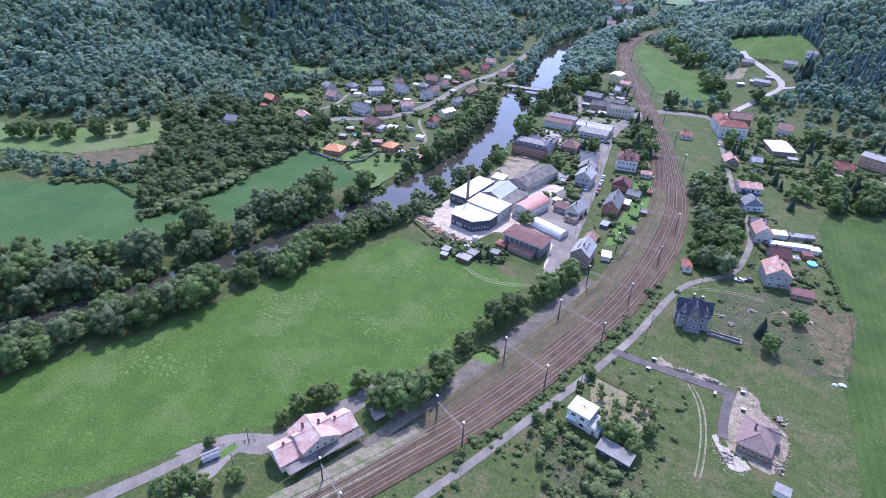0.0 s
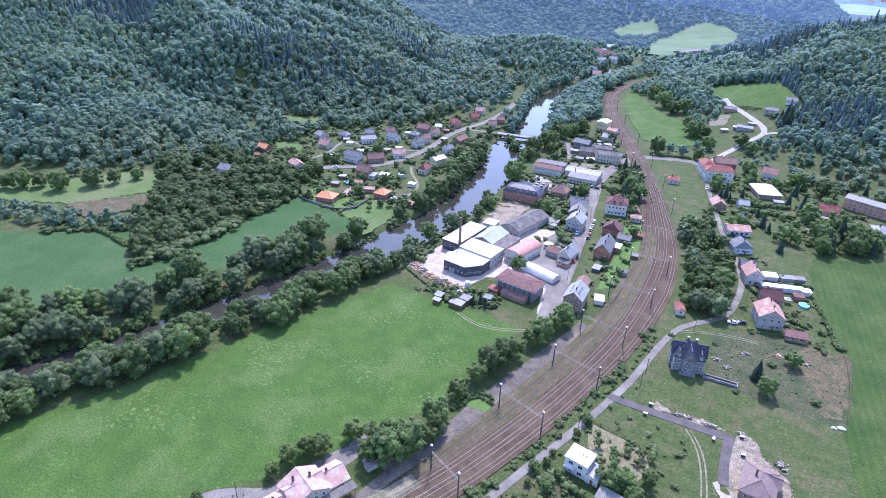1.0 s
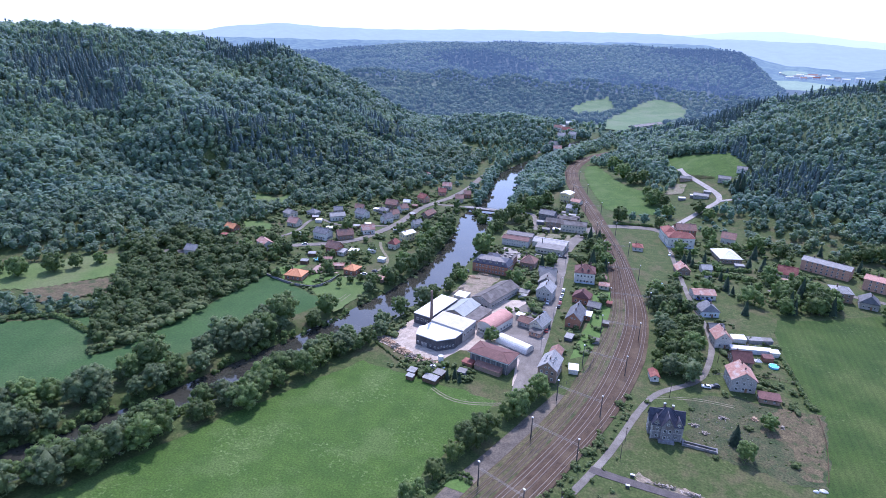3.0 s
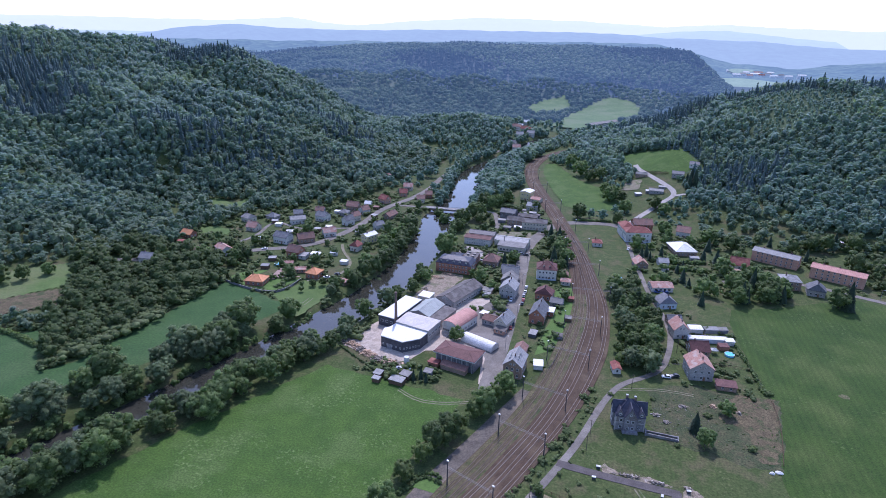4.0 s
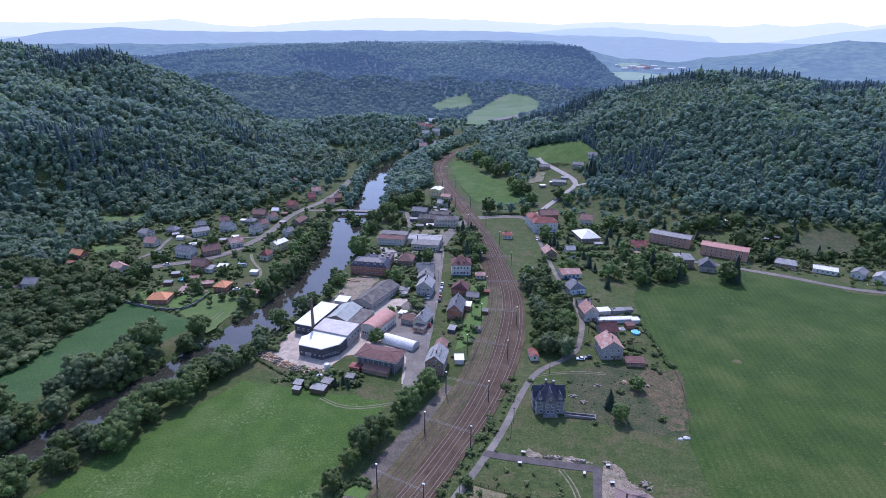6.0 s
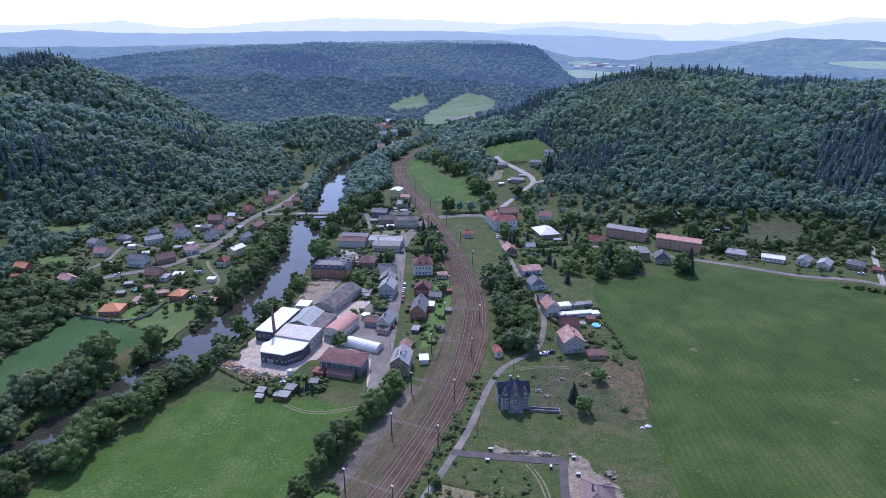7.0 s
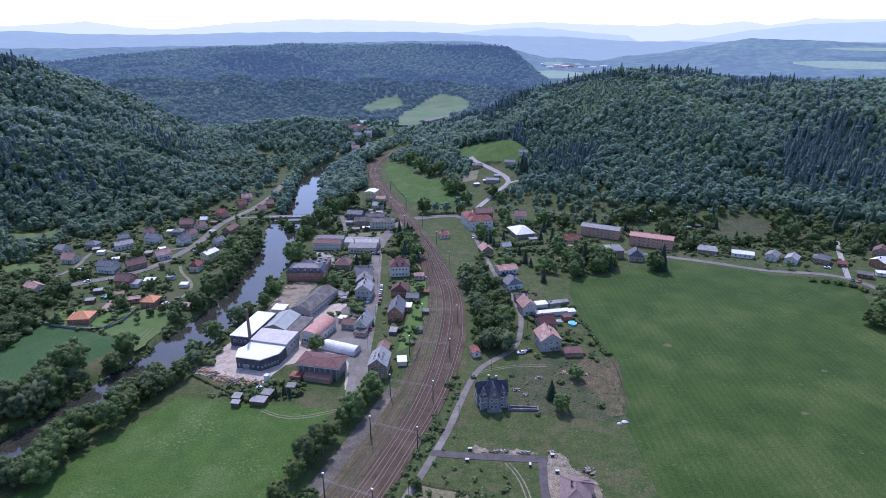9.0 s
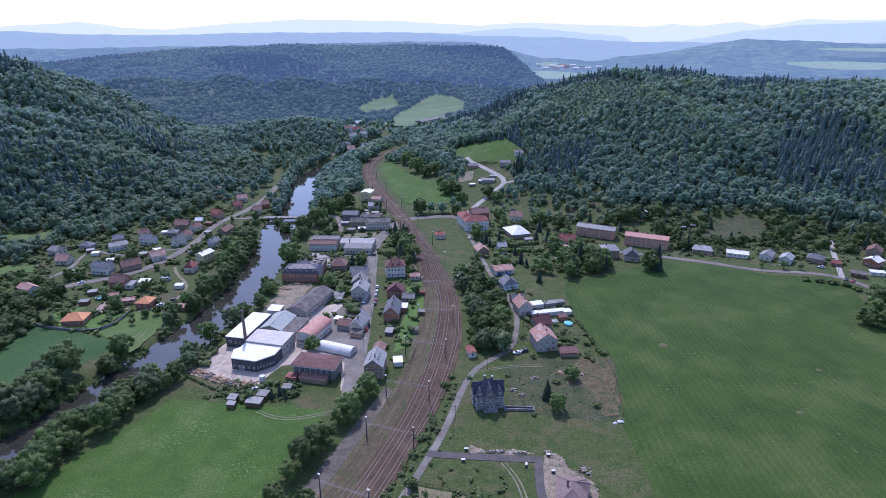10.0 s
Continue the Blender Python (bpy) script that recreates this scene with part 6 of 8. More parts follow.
# ---- bridge ----
def bridge():
    ob = thing("bridge", "flat concrete road bridge with railings over the river", "bridge", "", pose(-134, 492.0, 0, 0, 0, 3))
    part("deck", Build().box(0, 0, 0.1, 44, 5.4, 0.55), PLASTER["grey"], ob, "grey concrete deck")
    part("girder", Build().box(0, -2.3, -0.9, 43, 0.4, 1.0), PLASTER["brown"], ob, "rust-brown girder")
    part("girder", Build().box(0, 2.3, -0.9, 43, 0.4, 1.0), PLASTER["brown"], ob, "rust-brown girder")
    for x in (-9, 9):
        part("pier", Build().box(x, 0, -6, 1.2, 4.8, 6.0), PLASTER["dirty"], ob)
    for y in (-2.6, 2.6):
        rail = Build().rod((-22, y, 1.65), (22, y, 1.65), 0.06, sides=4).rod((-22, y, 1.15), (22, y, 1.15), 0.04, sides=4)
        r = part("railing", rail, DARKSTEEL, ob)
        for i in range(12):
            part("post", Build().rod((-21.5 + i * 3.9, y, 0.6), (-21.5 + i * 3.9, y, 1.65), 0.05, sides=4), DARKSTEEL, r)


bridge()

# ---- planting ----
def inside(x, y, poly):
    hit = np.zeros(np.shape(x), bool)
    for (ax, ay), (bx, by) in zip(poly, np.roll(poly, -1, axis=0)):
        if ay != by:
            hit ^= ((ay > y) != (by > y)) & (x < (bx - ax) * (y - ay) / (by - ay) + ax)
    return hit


def free(x, y, river=13.0, rail=15.0, houses=2.5, way=3.5):
    """Where nothing else stands."""
    x, y = np.asarray(x, float), np.asarray(y, float)
    ok = (distance(x, y, RIVER_LINE[::3]) > river) & (distance(x, y, RAIL_LINE[::3]) > rail)
    for f in FIELDS:
        ok &= ~inside(x, y, f)
    for r in ROADS:
        ok &= distance(x, y, r[::2]) > way
    for hx, hy, hr in SPOTS:
        ok &= np.hypot(x - hx, y - hy) > hr + houses
    return ok


def shift(line, offset, y0, y1):
    p = line + side_of(line) * offset
    return p[(p[:, 1] > y0) & (p[:, 1] < y1)]


def bank(kinds, offset, y0, y1, step, size, spread, group, skip=0.0, thicket=""):
    """Trees along the river; a thicket is one joined mass."""
    spots = []
    p = shift(RIVER_LINE, offset, y0, y1)
    seg = np.concatenate([[0], np.cumsum(np.linalg.norm(np.diff(p, axis=0), axis=1))])
    for u in np.arange(step / 2, seg[-1], step):
        if TREE_RNG.random() < skip:
            continue
        x = np.interp(u, seg, p[:, 0]) + TREE_RNG.gauss(0, spread)
        y = np.interp(u, seg, p[:, 1]) + TREE_RNG.gauss(0, spread)
        if free([x], [y], 11.0, 10.0, 2.0, 3.0)[0] or abs(offset) < 17:
            if thicket:
                spots.append((x, y, float(ground_height(np.array([x]), np.array([y]))[0]) - 0.3, size * TREE_RNG.uniform(0.72, 1.2)))
            else:
                plant(TREE_RNG.choice(kinds), x, y, size * TREE_RNG.uniform(0.72, 1.2), 1.05, group)
    if thicket:
        # beyond y 500 the haze-tinted woods colour replaces plain leaves
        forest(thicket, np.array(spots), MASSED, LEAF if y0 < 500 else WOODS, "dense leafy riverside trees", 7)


MASSED = [clumps(np.random.default_rng(160 + i), broad_blobs(np.random.default_rng(160 + i), 9, 4.9, 0.0, 11.5, 0.22, 0.36), 560, 0.32, 1, 0.3, 0.9) for i in range(4)]
SMALL = [clumps(np.random.default_rng(170 + i), broad_blobs(np.random.default_rng(170 + i), 5, 3.0, 0.0, 6.0, 0.26, 0.42), 230, 0.25, 1, 0.3, 0.9) for i in range(4)]
WOODED = [clumps(np.random.default_rng(190 + i), broad_blobs(np.random.default_rng(190 + i), 3, 4.8, 0.0, 12.0, 0.3, 0.48), 140, 0.62, 1, 0.5, 0.78) for i in range(6)]
TINY = [clumps(np.random.default_rng(180 + i), broad_blobs(np.random.default_rng(180 + i), 2, 1.4, 0.0, 2.2, 0.4, 0.6), 40, 0.18, 1, 0.3) for i in range(4)]
SMALL_FIR = [conifer_tris(np.random.default_rng(175 + i), 9.5, 2.8, 9, 9) for i in range(2)]
E_GROUP, W_GROUP = "trees on the meadow bank", "trees on the far bank"
bank(["leaf", "leaf", "willow"], 16.5, 30, 140, 7.5, 1.0, 2.4, E_GROUP, 0.06)
bank(["leaf", "leaf", "willow"], 17.0, 140, 236, 7.5, 0.84, 2.0, E_GROUP, 0.08)
bank(["leaf", "leaf", "lime", "willow"], 23, 30, 140, 7.5, 1.25, 2.6, E_GROUP, 0.04)
bank(["leaf", "leaf", "lime", "willow"], 24, 140, 226, 7.0, 0.98, 2.2, E_GROUP, 0.03)
bank(["leaf", "willow"], 32.0, 30, 175, 8, 1.3, 2.0, E_GROUP, 0.05)
bank(["willow", "willow", "leaf"], -15.5, 30, 264, 7.5, 1.02, 2.2, W_GROUP, 0.08)
bank(["willow", "leaf"], -25.5, 30, 242, 7.5, 1.25, 2.0, W_GROUP, 0.03)
bank(["leaf", "willow"], -34.0, 30, 175, 9, 1.35, 2.5, W_GROUP, 0.1)
bank(["leaf", "leaf", "lime"], -16.5, 302, 434, 7.5, 1.05, 1.6, W_GROUP, 0.08, thicket="riverside_thicket")
bank(["leaf"], -24.0, 315, 440, 9, 0.9, 2.5, W_GROUP, 0.3, thicket="riverside_thicket")
bank(["leaf", "willow"], 17.5, 244, 300, 18, 1.0, 1.0, E_GROUP)
bank(["leaf", "orchard", "bush"], 15.0, 292, 348, 6.5, 0.72, 1.4, E_GROUP, 0.08, thicket="riverside_thicket")
bank(["leaf"], 16.5, 408, 480, 12, 0.9, 1.2, E_GROUP, 0.3, thicket="riverside_thicket")
for x, y, sz in ((-107, 384, 1.3), (-110, 390, 1.1), (-105, 331, 0.8), (-106.5, 312, 0.75)):
    plant("leaf", x, y, sz, 1.05, "trees by the mill")
bank(["leaf", "leaf", "willow"], 18.5, 500, 935, 8.5, 1.25, 1.5, E_GROUP, thicket="riverside_thicket")
bank(["leaf"], 25.0, 510, 935, 9, 1.3, 2.0, E_GROUP, thicket="riverside_thicket")
bank(["leaf"], 36.0, 530, 780, 10, 1.3, 2.5, E_GROUP, thicket="riverside_thicket")
bank(["leaf", "willow"], -17.0, 505, 935, 9, 1, 1.5, W_GROUP, 0.1, thicket="riverside_thicket")
bank(["bush"], 11.0, 30, 240, 3.2, 0.45, 1.2, "", 0.1, thicket="riverside_thicket")
bank(["bush"], -11.0, 30, 268, 3.2, 0.42, 1.2, "", 0.1, thicket="riverside_thicket")
bank(["leaf"], -42, 30, 150, 9, 1.3, 2.5, "", 0.1, thicket="riverside_thicket")
bank(["bush"], 13.0, 296, 480, 4.5, 0.2, 0.8, "", 0.35, thicket="riverside_thicket")
for x, y, k, s in ((-130, 462, "leaf", 0.85), (-140, 480, "leaf", 0.8), (-139, 471, "bush", 1.3), (-136.5, 440, "bush", 0.9)):
    plant(k, x, y, s, 1.0, "trees in and beside the water")

ROW = "trees along the loading strip"
for x, y, s in ((-33, 222, 1.0), (-36, 215, 0.95), (-39, 206, 1.05), (-42, 201, 0.95), (-46.5, 190, 0.9), (-49, 184, 1.0), (-52, 178, 1.0), (-54.5, 169, 0.85), (-58, 158, 0.8), (-57, 139, 0.9), (-60, 143, 1.0),
                (-59, 132, 0.95), (-62, 126, 1.1), (-66, 122, 1.1), (-70, 121, 1.0), (-66, 129, 0.9), (-82, 124, 0.75), (-87, 114, 0.8), (-92, 112.5, 0.75), (-95, 107, 0.7), (-96, 100, 0.6), (-50, 190, 0.7)):
    plant("lime" if s < 0.96 else "leaf", x, y, s * 1.05, 1.0, ROW)
for x, y, k, s in ((-109.8, 82.4, "leaf", 0.42), (-105, 68, "leaf", 0.7), (-99.6, 69.5, "lime", 0.75), (-108.5, 63.5, "leaf", 0.65), (-94.3, 76.6, "leaf", 0.5), (-99, 62, "leaf", 0.7)):
    plant(k, x, y, s, 1.0, "trees round the station forecourt")
plant("leaf", 48.2, 211, 0.85, 1.0, "", "large dark broadleaf tree in an overgrown plot")
plant("fir", 45.6, 220, 0.75, 1.3, "", "dark conifer beside a broadleaf tree")
plant("leaf", 60, 236, 0.58, 1.1)
for x, y in ((66, 214), (38, 208), (30, 238), (72, 256), (78, 262), (66, 271), (63, 272), (74, 268), (80, 258), (42, 275), (45, 254), (12, 236), (52, 232)):
    plant("bush", x, y, 0.8 * TREE_RNG.uniform(0.6, 1.3), 1.2, "garden bushes")
for x, y in ((-18.3, 146.6), (-19.3, 141.5), (-22.6, 137.6), (-16.7, 130.9), (-22.6, 131), (-14.5, 138.4), (-13.2, 159), (-10.7, 166), (-10.9, 128), (-8.1, 125), (-16.5, 121), (-13, 114.6), (-2, 121)):
    plant(TREE_RNG.choice(["leaf", "leaf", "lime"]), x, y, 0.31 * TREE_RNG.uniform(0.7, 1.25), 1.1, "young trees in the overgrown garden")
for x, y, s in ((1.8, 141.1, 0.72), (5.4, 142.5, 0.66), (12.0, 147.3, 0.5), (8, 138, 0.5)):
    plant("leaf", x, y, s, 1.05, "broadleaf trees beside a flat-roofed house")
for x, y in ((-0.2, 155.7), (4.2, 157.9), (7.9, 154), (-5.2, 156.8), (3.7, 160.7), (0.5, 151), (-6, 161), (9, 158), (12.4, 157.9)):
    plant("orchard", x, y, 0.75 * TREE_RNG.uniform(0.7, 1.2), 1.0, "fruit trees in the orchard")
# shrubs between lane and railway
for u in np.linspace(0, 1, 46):
    x, y = np.interp(u, [0, 0.2, 0.4, 0.6, 0.8, 1], [-48, -34, -17, -7, 2, 14]), np.interp(u, [0, 0.2, 0.4, 0.6, 0.8, 1], [82, 113, 152, 184, 213, 250])
    x, y = x - 3.6 + TREE_RNG.gauss(0, 1.2), y + 2.0 + TREE_RNG.gauss(0, 1.2)
    if TREE_RNG.random() < 0.4:
        plant("bush", x, y, TREE_RNG.uniform(0.35, 0.9), 1.2, "bushes between lane and railway")


def zone(poly, step, kinds, size, group, seed, river=13.0, rail=15.0, houses=1.5, way=3.2, keep=1.0, massed=""):
    r = np.random.default_rng(seed)
    p = np.array(poly, float)
    x, y = scatter(r, p[:, 0].min(), p[:, 0].max(), p[:, 1].min(), p[:, 1].max(), step, lambda x, y: inside(x, y, p) & free(x, y, river, rail, houses, way))
    if massed:
        k = r.random(len(x)) < keep
        x, y = x[k], y[k]
        s = size * r.uniform(0.6, 1.35, len(x))
        fir = r.random(len(x)) < kinds.count("fir") / len(kinds)
        p = np.stack([x, y, ground_height(x, y) - 0.2, s], 1)
        # northern trees take the woods colour tinted for haze
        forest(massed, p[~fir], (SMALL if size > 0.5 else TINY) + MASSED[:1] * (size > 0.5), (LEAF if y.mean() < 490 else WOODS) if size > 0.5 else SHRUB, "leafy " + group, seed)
        if fir.any():
            forest(massed + "_conifers", p[fir], SMALL_FIR, NEEDLE, "dark conifers among " + group, seed)
        return
    for a, b in zip(x, y):
        if r.random() < keep:
            plant(kinds[r.integers(len(kinds))], a, b, size * r.uniform(0.65, 1.3), 1.0, group)


zone([(12, 262), (15, 300), (13, 335), (8, 352), (24, 358), (33, 340), (38, 310), (37, 285), (31, 268), (20, 262)], 6.2, ["leaf", "lime", "leaf", "willow", "orchard"], 0.86, "thicket beside the railway", 61, rail=11, way=2.6, keep=0.9)
plant("willow", 30, 262, 1.0, 1.15, "thicket beside the railway")
zone([(-38, 385), (-16, 385), (-15, 445), (-40, 445)], 8.5, ["leaf", "fir", "leaf"], 0.9, "trees beside the level crossing", 62, rail=9)
zone([(-84, 300), (-48, 290), (-56, 400), (-80, 398)], 10, ["orchard", "bush", "leaf"], 0.85, "garden trees behind the street", 63, keep=0.8, massed="garden_trees")
zone([(-26, 255), (-12, 262), (-10, 380), (-24, 380)], 8.5, ["orchard", "bush", "bush"], 0.62, "back garden trees by the railway", 64, rail=8.5, keep=0.4, massed="garden_trees")
zone([(-310, 300), (-160, 300), (-150, 480), (-170, 560), (-240, 470), (-310, 420)], 9.0, ["leaf", "orchard", "orchard", "bush", "lime"], 0.78, "village garden trees", 65, keep=0.55, way=7.0, massed="garden_trees")
zone([(20, 370), (60, 360), (110, 372), (110, 420), (80, 480), (20, 480)], 7.5, ["orchard", "leaf", "bush", "fir"], 0.85, "garden trees along the lane", 66, keep=0.5, massed="garden_trees")
zone([(82, 354), (112, 362), (112, 392), (88, 395), (78, 372)], 6.5, ["leaf", "fir", "leaf", "orchard"], 0.95, "tree belt at the field corner", 67)
zone([(110, 372), (145, 388), (145, 400), (110, 400)], 8, ["leaf", "fir", "orchard"], 0.8, "garden trees in front of the blocks", 68)
zone([(160, 400), (330, 380), (340, 440), (160, 440)], 15, ["orchard", "leaf", "bush"], 0.7, "trees behind the bungalows", 69, keep=0.7, massed="garden_trees")
zone([(-100, 214), (-62, 214), (-64, 232), (-84, 232)], 7, ["bush", "bush", "orchard"], 0.9, "allotment bushes", 70, keep=0.8)
zone([(-96, 440), (-30, 440), (-50, 560), (-100, 540)], 9, ["leaf", "orchard", "bush"], 0.75, "trees round the northern yards", 71, rail=11, keep=0.8, massed="garden_trees")
zone([(-20, 500), (60, 500), (90, 600), (70, 640), (10, 540)], 9.5, ["leaf", "orchard", "leaf"], 0.8, "trees beside the hill road", 72, rail=11, keep=0.7, way=8.0, massed="garden_trees")
zone([(48, 250), (66, 282), (72, 310), (60, 318), (56, 290), (44, 280)], 7.5, ["orchard", "bush"], 0.6, "cottage garden trees", 73, keep=0.35)
for x, y, k, s in ((141, 372, "leaf", 1.15), (145, 370, "fir", 1.3), (182, 412, "fir", 0.95), (178, 410, "leaf", 0.8), (186, 411, "leaf", 0.75), (62, 349, "fir", 0.7), (86, 361, "fir", 1.2), (103, 366, "leaf", 1.1), (-60, 516, "leaf", 0.8), (-22, 505, "leaf", 0.95),
                   (12, 503, "leaf", 0.9), (-66, 262, "leaf", 0.72), (232, 372, "orchard", 1.2), (218, 374, "orchard", 0.8), (243, 371, "orchard", 1.0), (-72, 222, "fir", 0.5), (-69, 220, "fir", 0.42), (-75, 220, "fir", 0.4)):
    plant(k, x, y, s)


for x, y, z in ((244, 300, 1.1), (254, 309, 1.2), (234, 291, 0.95), (264, 318, 1.15), (250, 293, 1.0), (262, 304, 1.1), (241, 285, 0.9)):
    plant("leaf", x, y, z, 1.15, "trees at the far field corner")
for x, y in ((236, 352), (243, 350), (250, 347), (256, 343), (259, 336), (262, 330)):
    plant("bush", x, y, TREE_RNG.uniform(0.8, 1.4), 1.3, "roadside bushes by the field")
zone([(-34, 118), (-14, 112), (2, 112), (16, 122), (16, 146), (-2, 132), (-16, 146), (-24, 140)], 3.2, ["leaf"], 0.499, "overgrown garden shrubs", 74, rail=14, houses=0.5, way=2.2, keep=0.3, massed="garden_shrubs")
zone([(-52, 84), (-44, 84), (-22, 132), (2, 190), (12, 225), (8, 235), (0, 215), (-14, 178), (-36, 128)], 2.6, ["leaf"], 0.45, "weedy shrubs between lane and tracks", 75, rail=12.2, houses=0.5, way=2.0, keep=0.3, massed="lineside_shrubs")
zone([(27, 246), (48, 256), (78, 252), (84, 255), (75, 206), (51, 207), (28, 211)], 3.0, ["leaf"], 0.3, "low weeds in a dry plot", 76, houses=0.5, keep=0.5, massed="weedy_shrubs")


def scrub(name, poly, step, share, size, label, seed, mesh=None, mat=EDGE, **more):
    r = np.random.default_rng(seed)
    p = np.array(poly, float)
    x, y = scatter(r, p[:, 0].min(), p[:, 0].max(), p[:, 1].min(), p[:, 1].max(), step, lambda x, y: inside(x, y, p) & free(x, y, **more))
    k = r.random(len(x)) < share
    x, y = x[k], y[k]
    forest(name, np.stack([x, y, ground_height(x, y) - 0.4, size * r.uniform(0.6, 1.25, len(x))], 1), mesh or (WOODED if p[:, 1].min() < 500 else NEAR_BROAD), mat, label, seed, (1.0, 1.35))


scrub("riverside_woods", [(-246, 178), (-229, 255), (-192, 286), (-226, 300), (-262, 318), (-330, 340), (-344, 292), (-318, 268), (-306, 240), (-285, 215), (-262, 192)], 7.0, 0.95, 0.85, "leafy wood between fields and hillside", 91, MASSED, LEAF)
scrub("western_wood_edge", [(-420, 330), (-300, 330), (-290, 430), (-230, 470), (-215, 520), (-205, 620), (-185, 720), (-330, 720), (-420, 500)], 7.6, 0.88, 0.95, "tall wood edge above the village", 92)
# far scrub uses the woods colour with its haze tint
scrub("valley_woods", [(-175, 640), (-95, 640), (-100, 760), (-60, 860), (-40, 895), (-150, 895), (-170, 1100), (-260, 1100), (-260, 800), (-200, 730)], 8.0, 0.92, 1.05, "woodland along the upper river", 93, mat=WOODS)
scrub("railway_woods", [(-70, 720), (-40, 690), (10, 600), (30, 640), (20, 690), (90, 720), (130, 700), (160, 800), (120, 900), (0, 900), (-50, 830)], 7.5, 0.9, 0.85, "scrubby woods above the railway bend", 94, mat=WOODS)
scrub("eastern_wood_edge", [(70, 480), (130, 470), (200, 475), (280, 480), (330, 420), (420, 430), (430, 560), (300, 620), (150, 720), (90, 690), (95, 600)], 8.2, 0.68, 0.72, "scrubby wood edge behind the village", 95)
scrub("far_bank_hedge", [(-390, 182), (-362, 176), (-310, 189), (-276, 202), (-278, 214), (-320, 204), (-390, 194)], 5.5, 0.85, 0.62, "field hedge of trees and bushes", 97)


def shrubs(poly, step, size, keep, seed, label, **more):
    """Small bushes over gardens, joined."""
    r = np.random.default_rng(seed)
    p = np.array(poly, float)
    x, y = scatter(r, p[:, 0].min(), p[:, 0].max(), p[:, 1].min(), p[:, 1].max(), step, lambda x, y: inside(x, y, p) & free(x, y, **more))
    clump = 0.5 + 0.5 * np.sin(x * 0.21 + seed) * np.sin(y * 0.19 + 0.5 * seed)
    k = r.random(len(x)) < keep * (0.2 + 0.95 * clump)
    x, y = x[k], y[k]
    forest("garden_shrubs", np.stack([x, y, ground_height(x, y) - 0.1, size * np.clip(np.exp(r.normal(0, 0.38, len(x))), 0.45, 1.6)], 1), TINY, SHRUB, label, seed, (0.9, 1.9))


NEARBY = dict(river=12.5, rail=12.5, houses=-0.8, way=3.0)
shrubs([(-310, 300), (-160, 292), (-150, 480), (-165, 560), (-220, 500), (-310, 420)], 4.2, 1.0, 0.6, 111, "leafy village garden shrubs", river=13, houses=-0.5, way=4.2)
shrubs([(-72, 300), (-48, 290), (-52, 400), (-82, 400)], 3.2, 1.0, 0.8, 112, "garden shrubs behind the street", **NEARBY)
shrubs([(-36, 240), (-14, 246), (-8, 300), (-8, 390), (-38, 390)], 3.0, 0.8, 0.32, 113, "back garden shrubs along the railway", river=12, rail=12.0, houses=-1.2, way=5.0)
shrubs([(44, 254), (78, 252), (74, 330), (60, 345), (42, 345), (46, 300)], 3.2, 0.75, 0.28, 114, "shrubs in cottage gardens", **NEARBY)
shrubs([(20, 350), (112, 360), (112, 430), (80, 480), (20, 480)], 3.6, 0.95, 0.42, 115, "shrubs in gardens along the lane", **NEARBY)
shrubs([(-104, 212), (-64, 212), (-62, 236), (-90, 231), (-104, 232)], 2.8, 0.8, 0.7, 116, "allotment shrubs and vegetable beds", river=11, houses=-0.8, way=1.2)
shrubs([(-100, 380), (-36, 400), (-30, 500), (-90, 540)], 4.0, 1.1, 0.7, 117, "shrubs round the northern yards", river=13, rail=10, houses=-0.5, way=5.0)
shrubs([(160, 396), (290, 372), (330, 380), (330, 430), (160, 440)], 4.2, 0.9, 0.6, 118, "shrubs behind the bungalows", **NEARBY)
shrubs([(-26, 112), (20, 112), (24, 178), (0, 178), (-14, 160), (-30, 126)], 3.0, 0.55, 0.5, 119, "weedy shrubs round a flat-roofed house", river=12, rail=12, houses=0.0, way=2.2)
shrubs([(-345, 150), (-185, 250), (-160, 290), (-180, 300), (-300, 200)], 3.4, 1.0, 0.8, 120, "bushes at the field corners", river=14, way=3.0)
for x, y, sz in ((-262, 336, 0.8), (-256, 342, 0.75), (-243, 333, 0.85), (-233, 327, 0.9), (-238, 321, 0.8), (-248, 316, 0.9), (-255, 311, 0.95), (-243, 309, 0.75), (-262, 318, 0.8)):
    plant("leaf", x, y, sz, 1.1, "tall trees behind the bungalow gardens")
for x, y, sz in ((76, 599, 1.1), (81, 602, 1.25), (74, 606, 1.0), (78, 608, 1.2)):
    plant("fir", x, y, sz, 1.1, "firs beside the farm cottage")
for x, y, sz in ((-124, 235, 0.8), (-131, 224, 1.05), (-142, 215, 0.9), (-121.5, 247, 0.85), (-126, 228, 0.75)):
    plant("willow" if sz > 0.8 else "leaf", x, y, sz, 1.15, "trees on the bank by the yard")
for x, y, k, sz in ((-168.5, 299.5, "leaf", 0.42), (-174, 296, "orchard", 0.9), (-171, 290, "orchard", 0.8), (-163, 303, "leaf", 0.5), (-153.5, 300, "leaf", 0.85), (-152, 292, "willow", 0.7)):
    plant(k, x, y, sz, 1.05, "trees on the orchard meadow")
shrubs([(-160, 262), (-112, 240), (-112, 300), (-118, 420), (-150, 440), (-158, 300)], 3.2, 1.0, 0.8, 121, "bushes on the open river banks", river=10.5, houses=0.0, way=3.0)
for x, y, sz in ((-384, 218, 1.2), (-376, 224, 1.0), (-361, 226, 1.25), (-348, 240, 1.15), (-340, 250, 1.0), (-334, 262, 0.7), (-318, 270, 0.8), (-392, 212, 0.9)):
    plant("leaf", x, y, sz, 1.0, "field trees above the pasture")
